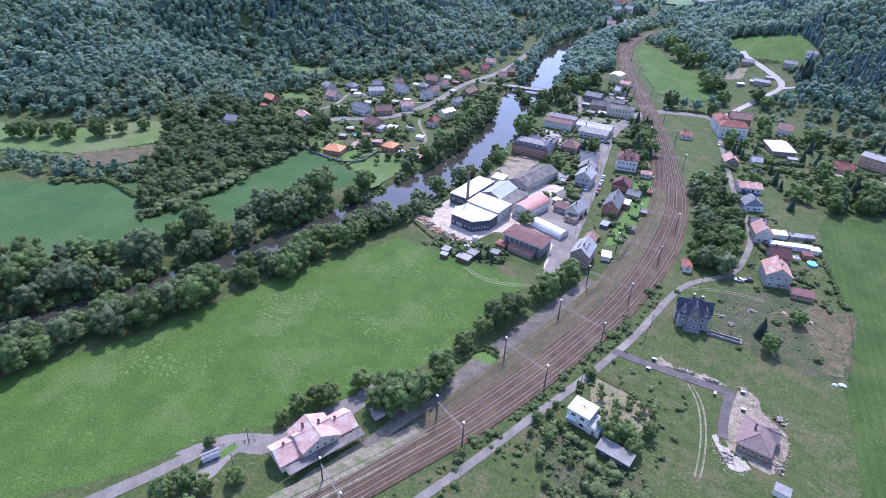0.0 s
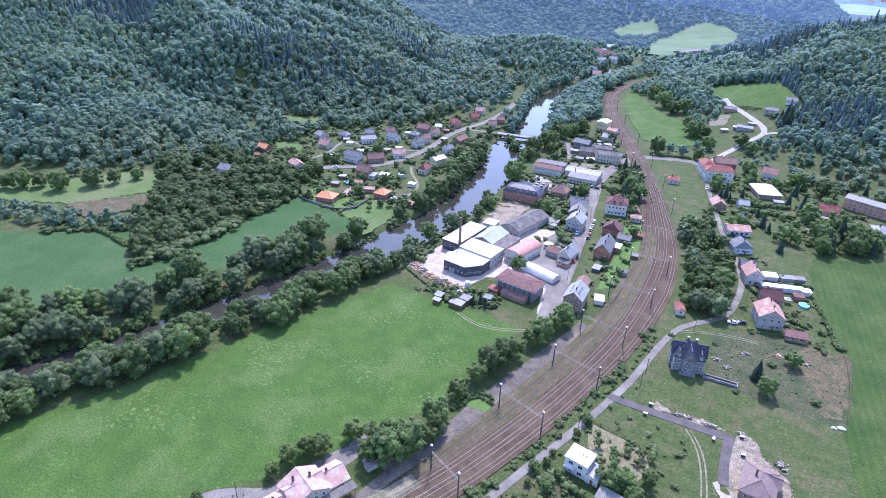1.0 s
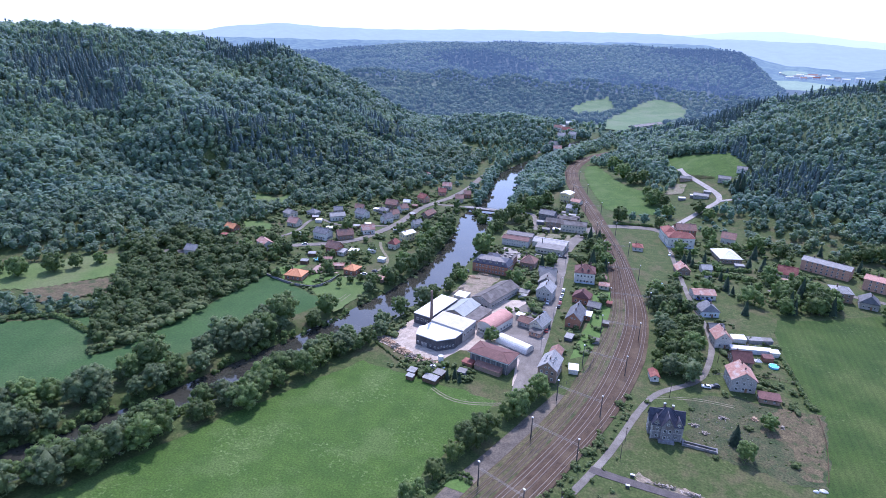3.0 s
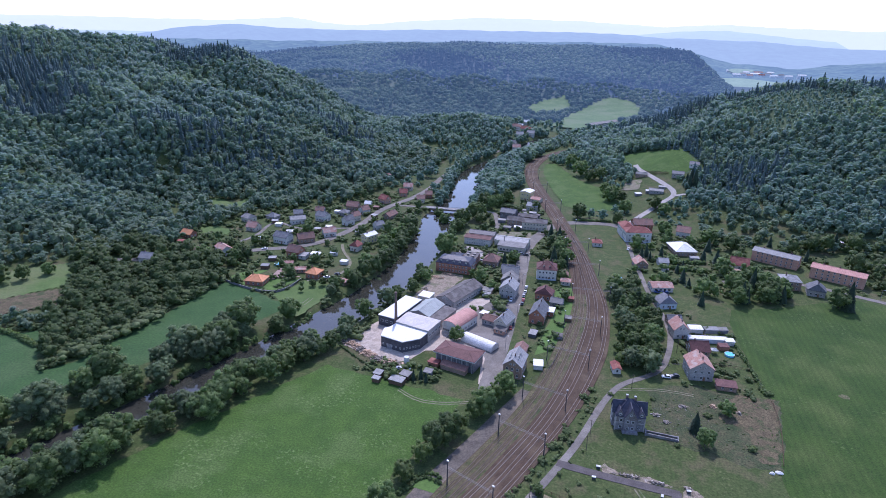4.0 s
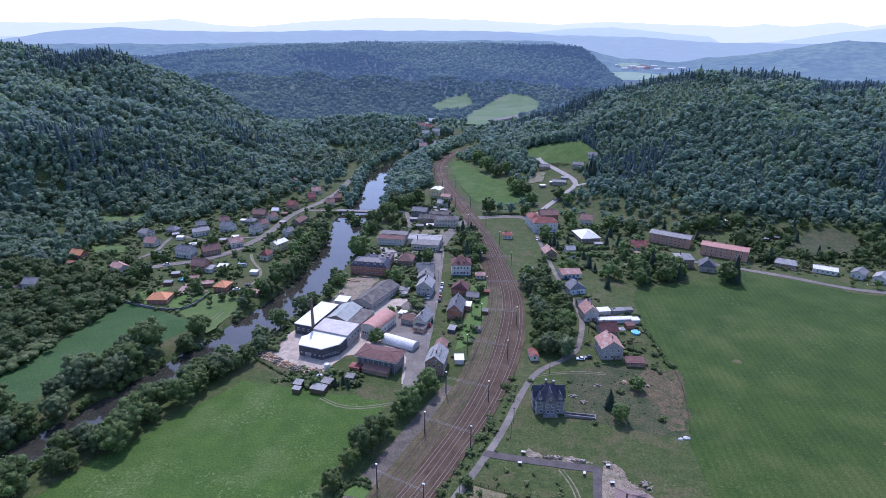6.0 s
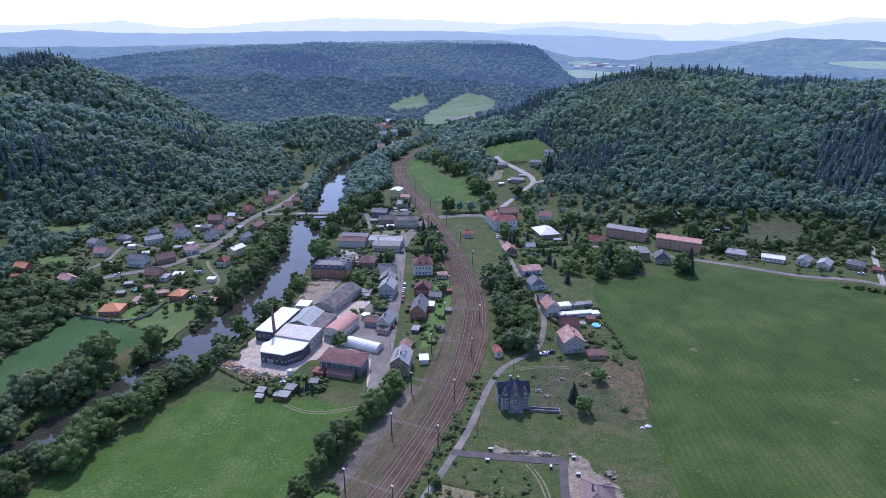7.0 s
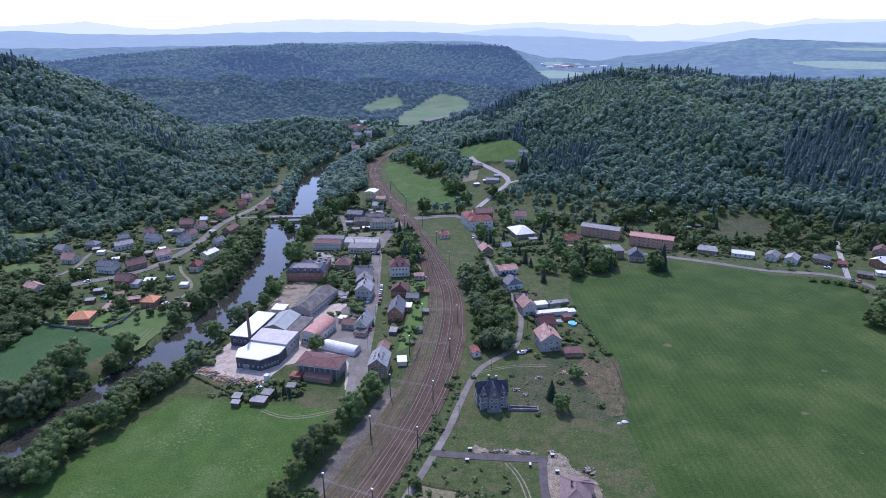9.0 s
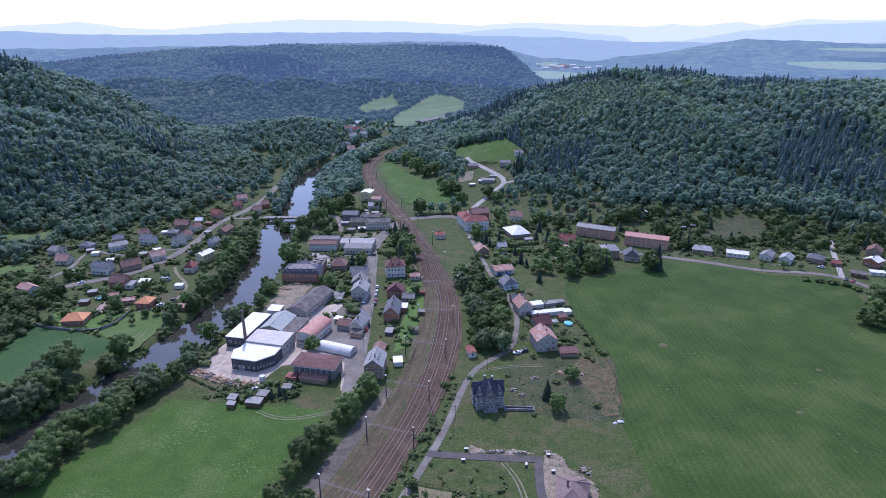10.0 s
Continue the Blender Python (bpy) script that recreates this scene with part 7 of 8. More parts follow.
shrubs([(-243, 172), (-229, 184), (-224, 250), (-220, 268), (-226, 292), (-236, 270), (-240, 230), (-246, 190)], 2.6, 1.5, 1.2, 122, "dense bushes along the edge of a wood", river=14, houses=0.0, way=1.0)
scrub("upper_pasture_woods", [(-560, 170), (-424, 232), (-377, 245), (-360, 266), (-337, 288), (-318, 300), (-330, 340), (-420, 440), (-600, 300)], 8.0, 0.92, 0.85, "wood edge above the pasture", 99)
zone([(92, 440), (150, 434), (215, 418), (330, 398), (345, 450), (290, 480), (200, 490), (95, 490)], 8.0, ["leaf", "leaf", "leaf", "leaf", "fir", "orchard"], 1.2, "scrubby trees on the slope", 77, houses=1.0, keep=0.62, massed="slope_trees")
shrubs([(92, 430), (330, 395), (345, 450), (200, 480), (95, 480)], 5.0, 1.3, 0.28, 123, "scrub on the grassy slope", houses=0.0, way=3.0)
shrubs([(-24, 134), (-14, 116), (6, 112), (18, 122), (15, 140), (2, 130), (-14, 140)], 2.6, 1.0, 0.45, 124, "rank bushes in an overgrown garden", rail=12, houses=-0.5, way=2.2)
for x, y, sz in ((-44, 705, 1.3), (-30, 664, 1.5), (-2, 596, 1.2), (5, 579, 1.3), (15, 571, 1.1), (44, 555, 1.0), (51, 541, 1.0), (-20, 642, 1.3), (-9, 645, 1.2), (4, 571, 1.2), (17.6, 536, 1.2), (-20, 505, 1.4), (81, 471, 1.1), (48, 486, 1.1)):
    plant("leaf", x, y, sz, 1.05, "trees round the railway bend field")
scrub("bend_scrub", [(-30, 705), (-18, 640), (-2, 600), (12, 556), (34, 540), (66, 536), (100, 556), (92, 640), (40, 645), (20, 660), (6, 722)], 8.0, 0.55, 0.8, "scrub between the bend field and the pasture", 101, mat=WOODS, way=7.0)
for x, y, k, sz in ((-111, 452, "leaf", 1.3), (-107, 470, "leaf", 1.45), (-104, 478, "leaf", 1.2), (-110, 436, "leaf", 0.9), (-100, 462, "lime", 0.9), (-98, 505, "leaf", 1.2), (-106, 512, "leaf", 1.3), (-94, 520, "leaf", 1.1), (-90, 535, "leaf", 1.2),
                    (-102, 530, "leaf", 1.2), (-62, 375, "fir", 0.7), (-57, 384, "leaf", 0.7), (-29, 384, "fir", 0.9), (-24, 378, "leaf", 0.8), (-22, 392, "leaf", 1.0), (-31, 395, "fir", 0.8), (-38, 390, "leaf", 0.7)):
    plant(k, x, y, sz, 1.0, "trees near the bridge and the villa")
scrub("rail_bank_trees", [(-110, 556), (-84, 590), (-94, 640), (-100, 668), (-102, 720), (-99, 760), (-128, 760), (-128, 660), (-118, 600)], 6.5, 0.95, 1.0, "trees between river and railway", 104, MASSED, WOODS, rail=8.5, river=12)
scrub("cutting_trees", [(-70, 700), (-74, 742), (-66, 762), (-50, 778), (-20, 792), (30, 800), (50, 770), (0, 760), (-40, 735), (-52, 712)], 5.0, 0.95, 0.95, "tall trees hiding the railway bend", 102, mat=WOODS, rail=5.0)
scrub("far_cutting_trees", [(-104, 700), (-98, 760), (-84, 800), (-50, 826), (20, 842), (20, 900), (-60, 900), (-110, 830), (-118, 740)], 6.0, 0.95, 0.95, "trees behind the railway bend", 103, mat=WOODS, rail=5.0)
zone([(-225, 535), (-182, 520), (-182, 640), (-215, 660), (-240, 600)], 8.5, ["leaf", "orchard", "leaf", "bush"], 0.95, "garden trees above the river road", 78, keep=0.75, way=5.0, massed="garden_trees")
zone([(-168, 535), (-155, 540), (-164, 650), (-168, 650)], 6.0, ["leaf", "bush"], 0.8, "trees between road and river", 79, keep=0.7, way=4.0, massed="garden_trees")
shrubs([(-60, 66), (-52, 68), (-30, 118), (-12, 158), (0, 190), (10, 228), (2, 234), (-8, 196), (-24, 158), (-42, 122), (-66, 78)], 2.3, 0.6, 0.5, 125, "low weedy bushes between lane and railway", rail=12.0, houses=0.0, way=1.9)

# ---- vehicles ----
TYRE = material("tyre_rubber", (0.02, 0.02, 0.02), (0.035, 0.035, 0.035), 0.3, 0.9, 0, 0.1)
CARS = {c: material(c + "_car_paint", k, tuple(v * 1.1 for v in k), 2, 0.3, 0, 0.3, spec=0.6) for c, k in
        (("white", (0.72, 0.72, 0.72)), ("dark", (0.05, 0.055, 0.065)), ("blue", (0.05, 0.1, 0.28)), ("red", (0.4, 0.06, 0.05)), ("silver", (0.42, 0.43, 0.45)))}


def car(x, y, rot, colour, label):
    ob = thing("car", label, "car", "parked cars", pose(x, y, float(land(x, y)) + 0.15, 0, 0, rot))
    w = 0.84
    body = Build().section([(-2.1, 0.3), (-2.12, 0.72), (-1.95, 0.92), (1.0, 0.98), (1.95, 0.8), (2.1, 0.6), (2.08, 0.3)], -w, w)
    part("body", body, CARS[colour], ob)
    part("cabin", Build().section([(-1.75, 0.93), (-1.35, 1.4), (0.15, 1.45), (0.95, 0.95)], -w + 0.08, w - 0.08), PANE, ob, "dark glazed cabin")
    part("car_roof", Build().section([(-1.3, 1.41), (-1.28, 1.47), (0.1, 1.5), (0.12, 1.455)], -w + 0.12, w - 0.12), CARS[colour], ob)
    for sx in (-1, 1):
        for sy in (-1.3, 1.3):
            t = part("wheel", Build().rod((sx * (w - 0.18), sy, 0.32), (sx * (w + 0.02), sy, 0.32), 0.32, sides=12), TYRE, ob)
            part("rim", Build().rod((sx * (w - 0.02), sy, 0.32), (sx * (w + 0.035), sy, 0.32), 0.18, sides=8), STEEL, t)
        part("headlight", Build().box(sx * 0.6, 2.06, 0.62, 0.3, 0.08, 0.14), LAMP, ob)
    return ob


for x, y, r, c in ((-41.5, 340.5, 2, "white"), (-41.0, 333.4, 2, "white"), (-41.0, 327.6, 3, "silver"), (-40.2, 321, 3, "red"), (-40.2, 316.0, 3, "dark"), (-47.2, 318.5, 182, "white"), (-46.6, 303.0, 182, "blue"),
                   (37.0, 258.6, 96, "white"), (40.9, 260.6, 110, "dark"), (38.0, 360.0, 100, "blue"), (42.5, 360.6, 100, "blue"), (-232, 347, 120, "white"), (-162, 321, 70, "dark"), (-166.5, 314, 110, "white"),
                   (-50.5, 398, 90, "dark"), (-54.5, 398.5, 90, "silver"), (-78, 376, 30, "silver"), (-76, 384, 20, "white"), (27, 452, 100, "dark"), (31.5, 453, 100, "silver"), (-41.0, 289, 10, "dark"), (-41.4, 283.6, 12, "red"),
                   (25.5, 420, 170, "dark"), (20.6, 436, 172, "white"), (259, 374, 60, "white"), (262, 352, 130, "dark"), (265, 350, 130, "red"), (-106.0, 346, 30, "dark"), (-81, 228, 60, "white"), (-84, 226.5, 80, "silver")):
    car(x, y, r, c, c + " car parked on the ground" if c != "dark" else "dark hatchback car parked beside the road")


# ---- sheds, tanks, hedges and fences ----
def shed(x, y, rot, L, W, h, wall, tile, label, **k):
    return house(x, y, rot, L, W, h, 0.35, "mono", wall, tile, label, category="shed", name="shed", chim=0, floors=0, over=0.2, **k)


shed(-21.8, 248.9, 8, 4.4, 5.2, 2.3, "white", "white", "white garden shed with flat roof")
shed(-91.3, 217.8, -6, 3.6, 3.6, 2.2, "wood", "light", "allotment shed with pale sheet roof")
shed(-90.6, 213.6, -8, 3.4, 2.2, 1.9, "wood", "light", "low allotment lean-to with grey roof")
shed(-81.2, 215.4, -9, 6.6, 4.0, 2.1, "wood", "light", "allotment shed with pale grey roof")
shed(-79.0, 220.8, -12, 4.6, 4.0, 2.1, "wood", "asbestos", "allotment shed with weathered grey roof")
shed(-69.8, 226.2, -4, 3.8, 3.2, 2.1, "dirty", "asbestos", "small grey shed behind a workshop")
shed(54.9, 312.6, 15, 7.0, 4.6, 2.3, "white", "white", "white-roofed carport in a backyard")
shed(63.0, 314.0, 16, 7.0, 3.4, 2.2, "grey", "light", "grey backyard shed with pale roof")
shed(69.0, 315.8, 18, 5.0, 3.2, 2.1, "dirty", "asbestos", "cluttered grey backyard lean-to shed")
shed(66.8, 296.2, 14, 4.8, 3.6, 2.2, "brick", "maroon", "maroon garden shed beside a pool")
shed(59.8, 301.9, 12, 19.7, 3.0, 2.3, "blue", "white", "long white and blue backyard canopy")
shed(70.5, 302.8, 12, 4.6, 3.4, 2.3, "white", "white", "small white backyard shelter")
shed(-28.6, 279.9, -8, 3.8, 5.0, 1.8, "dark", "light", "trailer shed with pale cover")
shed(-63.0, 325.2, -6, 6.0, 5.0, 2.4, "brown", "asbestos", "garden shed with a grey roof")
shed(-62.6, 320.2, -6, 4.6, 2.6, 2.0, "white", "light", "white garden shed with pale roof")
shed(-95.6, 303.6, -8, 7.4, 7.0, 3.4, "white", "white", "white-roofed timber store beside a hall")
shed(17.5, 353.0, 10, 6.0, 4.2, 2.2, "white", "white", "white shed between lane and railway")
shed(51.0, 142.6, -12, 4.2, 3.0, 2.1, "white", "light", "white container on the building ground")
shed(-12.4, 303, -4, 3.6, 3.0, 2.0, "wood", "asbestos", "little garden hut by the railway")
shed(-15.0, 281, -6, 3.2, 3.0, 2.0, "dirty", "felt", "dark garden hut by the railway")
shed(-13.0, 330, -4, 3.4, 3.0, 2.0, "wood", "red", "little red-roofed hut in a garden")
shed(44.0, 398.5, 14, 4.5, 3.5, 2.2, "white", "light", "white backyard shed among hedges")
shed(66.0, 428.5, 10, 6.0, 3.5, 2.2, "dirty", "light", "backyard sheds with pale roofs")
shed(84.0, 424.0, -30, 3.0, 5.0, 2.2, "white", "white", "narrow white-roofed garden shed")
shed(92.0, 410.5, -20, 6.0, 4.0, 2.3, "brick", "pink", "salmon summer house in a garden")
for x, y, r, k in ((176, 494, 10, "white"), (178, 487, 15, "light"), (186, 489, 10, "asbestos"), (183, 455, -10, "white"), (196, 459, -14, "white"), (205, 462, -10, "light"), (170, 497, 0, "light")):
    shed(x, y, r, 5.5, 3.0, 2.1, "wood", k, "allotment hut on the grassy slope", group="allotment huts")
for x, y, r, k in ((-233, 384, 20, "white"), (-216, 397, 10, "light"), (-210, 405, 20, "white"), (-236, 372, 0, "light"), (-251, 398, 10, "white"), (-258, 404, 30, "light"), (-183, 402, 20, "white"), (-188, 446, -30, "light"), (-248, 362, 5, "white"),
                   (-205, 434, 0, "light"), (-222, 446, 0, "white"), (-296, 338, 0, "red"), (-215, 330, 20, "light"), (-180, 353, 10, "white"), (-212, 316, 10, "light"), (-166, 340, 0, "white"), (-196, 470, 0, "brown")):
    shed(x, y, r, 5.0, 3.4, 2.2, "wood" if k != "white" else "white", k, "small village garden shed", group="village sheds")
for x, y, r, k in ((-66, 455, 4, "white"), (-74, 452, 4, "asbestos"), (-60, 500, 0, "light"), (-70, 505, 10, "asbestos"), (-74, 500, 0, "red"), (-82, 470, 0, "light"), (-56, 494, 0, "felt"), (-68, 496, 20, "asbestos"), (40, 596, 0, "white"), (52, 604, 0, "light"), (30, 590, 20, "white")):
    shed(x, y, r, 6.0, 3.6, 2.4, "dirty", k, "yard shed among stacked goods", group="yard sheds")


def silo():
    ob = thing("silo", "white upright storage silo on legs in the yard", "silo", "", pose(-82.3, 231.3, 0))
    part("tank", Build().rod((0, 0, 1.4), (0, 0, 4.4), 1.3, 1.3, 16), FRAME, ob)
    part("hopper", Build().rod((0, 0, 0.5), (0, 0, 1.42), 0.3, 1.25, 16), FRAME, ob)
    for a in range(4):
        part("leg", Build().rod((1.1 * math.cos(a * 1.57 + 0.8), 1.1 * math.sin(a * 1.57 + 0.8), -0.1), (1.1 * math.cos(a * 1.57 + 0.8), 1.1 * math.sin(a * 1.57 + 0.8), 1.6), 0.09), STEEL, ob)


silo()
TIMBER = material("cut_timber", (0.36, 0.24, 0.15), (0.5, 0.36, 0.25), 0.8, 0.9, 0.02, 0.3, island=0.35)
WASTE = material("mixed_scrap", (0.16, 0.13, 0.1), (0.36, 0.315, 0.27), 0.9, 0.9, 0.05, 0.3, island=0.5)


def heap(name, x, y, rx, ry, n, mat, label, seed, length=2.2, thick=0.25, high=1.3):
    r = np.random.default_rng(seed)
    b = Build()
    for i in range(n):
        u, v = r.normal(0, 0.45), r.normal(0, 0.45)
        z = max(0.0, high * (1 - u * u - v * v)) * r.uniform(0, 1)
        a = r.uniform(0, 3.14)
        b.box(x + u * rx, y + v * ry, z, length * r.uniform(0.4, 1.2), thick * r.uniform(0.7, 2.4), thick * r.uniform(0.6, 2), a)
    return tagged(new(name, b.mesh(name, mat)), label, "heap", kind="stuff")


LOGS = smooth_line([(-119, 243), (-113, 238.5), (-105, 234), (-97, 231), (-89, 228.5), (-84, 228.8)], 3.6)
for i, (x, y) in enumerate(LOGS):
    heap("timber_pile", x, y + 0.8, 3.0, 2.6, 40, TIMBER if i % 3 else WASTE, "untidy pile of sawn timber and offcuts", 200 + i)
for i, (x, y, rx, ry, m, lab) in enumerate(((-99, 338, 5, 3.5, TIMBER, "stack of rough timber"), (-93.5, 345.5, 5, 2.2, TIMBER, "stack of rough timber by the river"), (-101, 318, 2, 3.0, WASTE, "heap of yard scrap"), (31, 226.4, 1.8, 1.2, WASTE, "heap of old planks in weeds"),
                                          (35, 222.3, 1.8, 1.2, WASTE, "pale rubble in weeds"), (42.8, 236.3, 1.6, 1.0, WASTE, "old boat hull and scrap in weeds"), (54.9, 240.4, 1.0, 1.0, TIMBER, "mound of bare soil"), (65.3, 238.5, 0.6, 0.6, WASTE, "pale stones in the grass"),
                                          (-106, 291, 2, 4, WASTE, "scrap beside the hall"), (40, 184, 1.2, 1.2, WASTE, "pipes and pallets on bare soil"), (50, 153, 3, 4, WASTE, "building rubble beside a new house"), (36, 150, 3, 2.5, WASTE, "pale rubble on the building ground"), (52, 174, 2.5, 3, WASTE, "broken stones beside a new house"), (20, 184.6, 6, 0.7, WASTE, "stones along the road edge"), (30, 184.0, 4, 0.6, WASTE, "stones along the road edge"), (-84, 486, 6, 3, WASTE, "stacked goods in a yard"), (-72, 490, 6, 3, WASTE, "stacked goods in a yard"), (-68, 426, 7, 2, WASTE, "rubble behind the works"),
                                          (45, 588, 6, 4, WASTE, "builder's materials in a yard"), (205, 402, 6, 1.5, WASTE, "pallets and slabs in front of bungalows"), (192, 397, 6, 1.5, WASTE, "slabs and boards by the road"), (236, 378, 6, 1.5, WASTE, "boards beside new bungalows"), (62, 309, 6, 2, WASTE, "backyard clutter"))):
    heap("heap", x, y, rx, ry, 24, m, lab, 240 + i, 1.4 if m is WASTE else 2.2, 0.22, 0.8)


def pool(x, y, r):
    ob = thing("pool", "round blue garden swimming pool on the lawn", "pool", "", pose(x, y, 0))
    blue = material("pool_liner", (0.1, 0.45, 0.6), (0.14, 0.5, 0.65), 2, 0.3, 0, 0.4)
    part("shell", Build().rod((0, 0, -0.1), (0, 0, 0.95), r, r, 24), blue, ob)
    part("rim", Build().rod((0, 0, 0.9), (0, 0, 1.02), r + 0.1, r + 0.1, 24), FRAME, ob)
    part("water_surface", Build().rod((0, 0, 0.98), (0, 0, 1.04), r - 0.12, r - 0.12, 24), material("pool_water", (0.12, 0.5, 0.66), (0.16, 0.56, 0.7), 2, 0.1, 0, 0.4), ob)


pool(69.0, 290.4, 2.3)
pool(14.6, 375.0, 2.0)
pool(-207.6, 324.0, 2.2)
patch("bungalow_terrace", [(-200.5, 300), (-196.5, 301), (-195, 307), (-198.5, 313), (-200, 320), (-203, 319), (-201.5, 309)], 0.12, PINKPAVE, "pinkish paved terrace and path", "terrace", ragged=0.2)
patch("garden_path", [(-196, 305.6), (-183, 309.8), (-183.2, 311.4), (-196, 307.4)], 0.13, PINKPAVE, "pinkish paved garden path", "path", ragged=0.15)


def garden_wall(line, label, high=1.5):
    """A wall of concrete panels between posts, with a capping on each panel."""
    p = smooth_line(line, 2.5)
    ob = thing("garden_wall", label, "wall")
    for (ax, ay), (bx, by) in zip(p[:-1], p[1:]):
        turn, run = math.atan2(by - ay, bx - ax), math.hypot(bx - ax, by - ay)
        z = float(land((ax + bx) / 2, (ay + by) / 2))
        panel = part("panel", Build().box((ax + bx) / 2, (ay + by) / 2, z - 0.2, run - 0.1, 0.16, high, turn), PLASTER["dirty"], ob)
        part("capping", Build().box((ax + bx) / 2, (ay + by) / 2, z + high - 0.195, run - 0.05, 0.26, 0.1, turn), PLASTER["grey"], panel)
        part("post", Build().box(ax, ay, z - 0.2, 0.24, 0.24, high + 0.2, turn), PLASTER["grey"], ob)


garden_wall([(-224, 289), (-213, 285.5), (-203.3, 283.2), (-190, 281.8), (-184, 284), (-180.5, 292), (-180, 306)], "grey concrete panel wall round a bungalow garden")


def pergola(x, y, rot):
    ob = thing("pergola", "timber garden pergola with a red and white roof", "pergola", "", pose(x, y, 0, 0, 0, rot))
    for a in (-2.6, 2.6):
        for b in (-1.7, 1.7):
            part("post", Build().box(a, b, -0.2, 0.18, 0.18, 2.5), PLASTER["wood"], ob)
    part("roof", roof_build(5.6, 3.8, 2.3, 0.9, "gable", 0.3, 0.12), ROOFS["pink"], ob)
    part("bench", Build().box(0, 0.6, -0.05, 3.0, 0.5, 0.5).box(0, -0.6, -0.05, 2.2, 0.8, 0.75), PLASTER["wood"], ob)


pergola(-199.6, 325.6, 20)


def gazebo(x, y, rot, s, label, top):
    ob = thing("gazebo", label, "gazebo", "", pose(x, y, 0, 0, 0, rot))
    part("canopy", roof_build(s, s, 2.2, 1.0, "hip", 0.1, 0.1), top, ob)
    for a in (-1, 1):
        for b in (-1, 1):
            part("post", Build().rod((a * s * 0.48, b * s * 0.48, -0.1), (a * s * 0.48, b * s * 0.48, 2.2), 0.05), STEEL, ob)


gazebo(61.6, 290.4, 14, 3.0, "white garden gazebo with peaked canopy", FRAME)
HEDGE = [clumps(np.random.default_rng(300 + i), [(0, 0, 0.8, 1.0, 0.9), (0.7, 0.1, 0.7, 0.8, 0.8)], 60, 0.28) for i in range(3)]


def hedge(line, size, label, step=1.5):
    p = smooth_line(line, step)
    z = land(p[:, 0], p[:, 1])
    r = np.random.default_rng(int(abs(p[0, 0]) * 10))
    return forest("hedge", np.column_stack([p + r.normal(0, 0.15, p.shape), z - 0.1, size * r.uniform(0.85, 1.2, len(p))]), HEDGE, LEAF, label, 11)


def fence(line, label, mat, high=1.3, step=2.6):
    p = smooth_line(line, step)
    ob = thing("fence", label, "fence")
    z = [float(v) for v in land(p[:, 0], p[:, 1])]
    for (x, y), h in zip(p, z):
        part("post", Build().box(x, y, h - 0.2, 0.14, 0.14, high + 0.3), mat, ob)
    for k in (0.35, 0.95):
        part("rail", Build().pipe([(x, y, h + high * k) for (x, y), h in zip(p, z)], 0.045), mat, ob)


hedge([(73.1, 304.5), (75.1, 292), (76.9, 278), (78.3, 267), (79, 258)], 0.9, "dark hedge along a garden boundary")
hedge([(-228, 297), (-213, 287), (-200, 284.5), (-188, 282.5), (-182.5, 293), (-179.5, 307)], 0.8, "clipped hedge round a bungalow garden")
hedge([(44, 418), (58, 420), (72, 422.5)], 1.5, "tall clipped hedge between gardens")
hedge([(44, 405), (58, 406), (71, 407)], 1.5, "tall clipped hedge between gardens")
hedge([(84, 436), (100, 434), (112, 428)], 1.2, "dark hedge beside a lane")
hedge([(-56.3, 151.4), (-52.8, 158.6), (-51.4, 162), (-48.2, 161.8), (-44.8, 160)], 0.8, "low hedge round a small lawn")
hedge([(-120, 238), (-113, 233), (-104, 227.5), (-96, 223)], 0.6, "overgrown hedge at the meadow edge")
hedge([(-20, 497), (-8, 500), (6, 502)], 1.2, "hedge beside the crossing")
hedge([(-310, 186), (-290, 196), (-262, 190)], 1.3, "field hedge of bushes")
FENCEWOOD = PLASTER["wood"]
fence([(80.5, 252), (80.6, 243.7), (79.3, 228), (75.6, 208)], "weathered wire fence along a dry plot", FENCEWOOD)
fence([(28.2, 257.9), (36.3, 266.7), (40.5, 272.9), (46, 272.5)], "pale wooden fence beside the lane", PALESTEEL)
fence([(60.5, 276.7), (69.4, 278.6), (75.9, 277.4)], "timber fence between gardens", FENCEWOOD)
fence([(-43, 214), (-36, 228), (-28, 231), (-17, 246), (-14, 262)], "dark fence behind street gardens", DARKSTEEL, 1.6)
fence([(-108, 82), (-104, 86.5), (-99, 90)], "low dark fence along the forecourt", DARKSTEEL)
fence([(-9, 167.6), (2, 164.6), (10.6, 162.2), (11.6, 155.6)], "brown wooden fence along an orchard", FENCEWOOD)


def pole(x, y, h, label, lamp=False):
    ob = thing("street_lamp" if lamp else "utility_pole", label, "street lamp" if lamp else "pole", "", pose(x, y, float(land(x, y))))
    part("pole", Build().rod((0, 0, -0.3), (0, 0, h), 0.13, 0.09), STEEL if lamp else BARK, ob)
    if lamp:
        part("arm", Build().rod((0, 0, h), (0.9, 0, h + 0.15), 0.06), STEEL, ob)
        part("lamp_head", Build().box(1.1, 0, h + 0.08, 0.6, 0.22, 0.14), LAMP, ob)
    else:
        part("crossarm", Build().box(0, 0, h - 0.5, 1.2, 0.1, 0.1), BARK, ob)


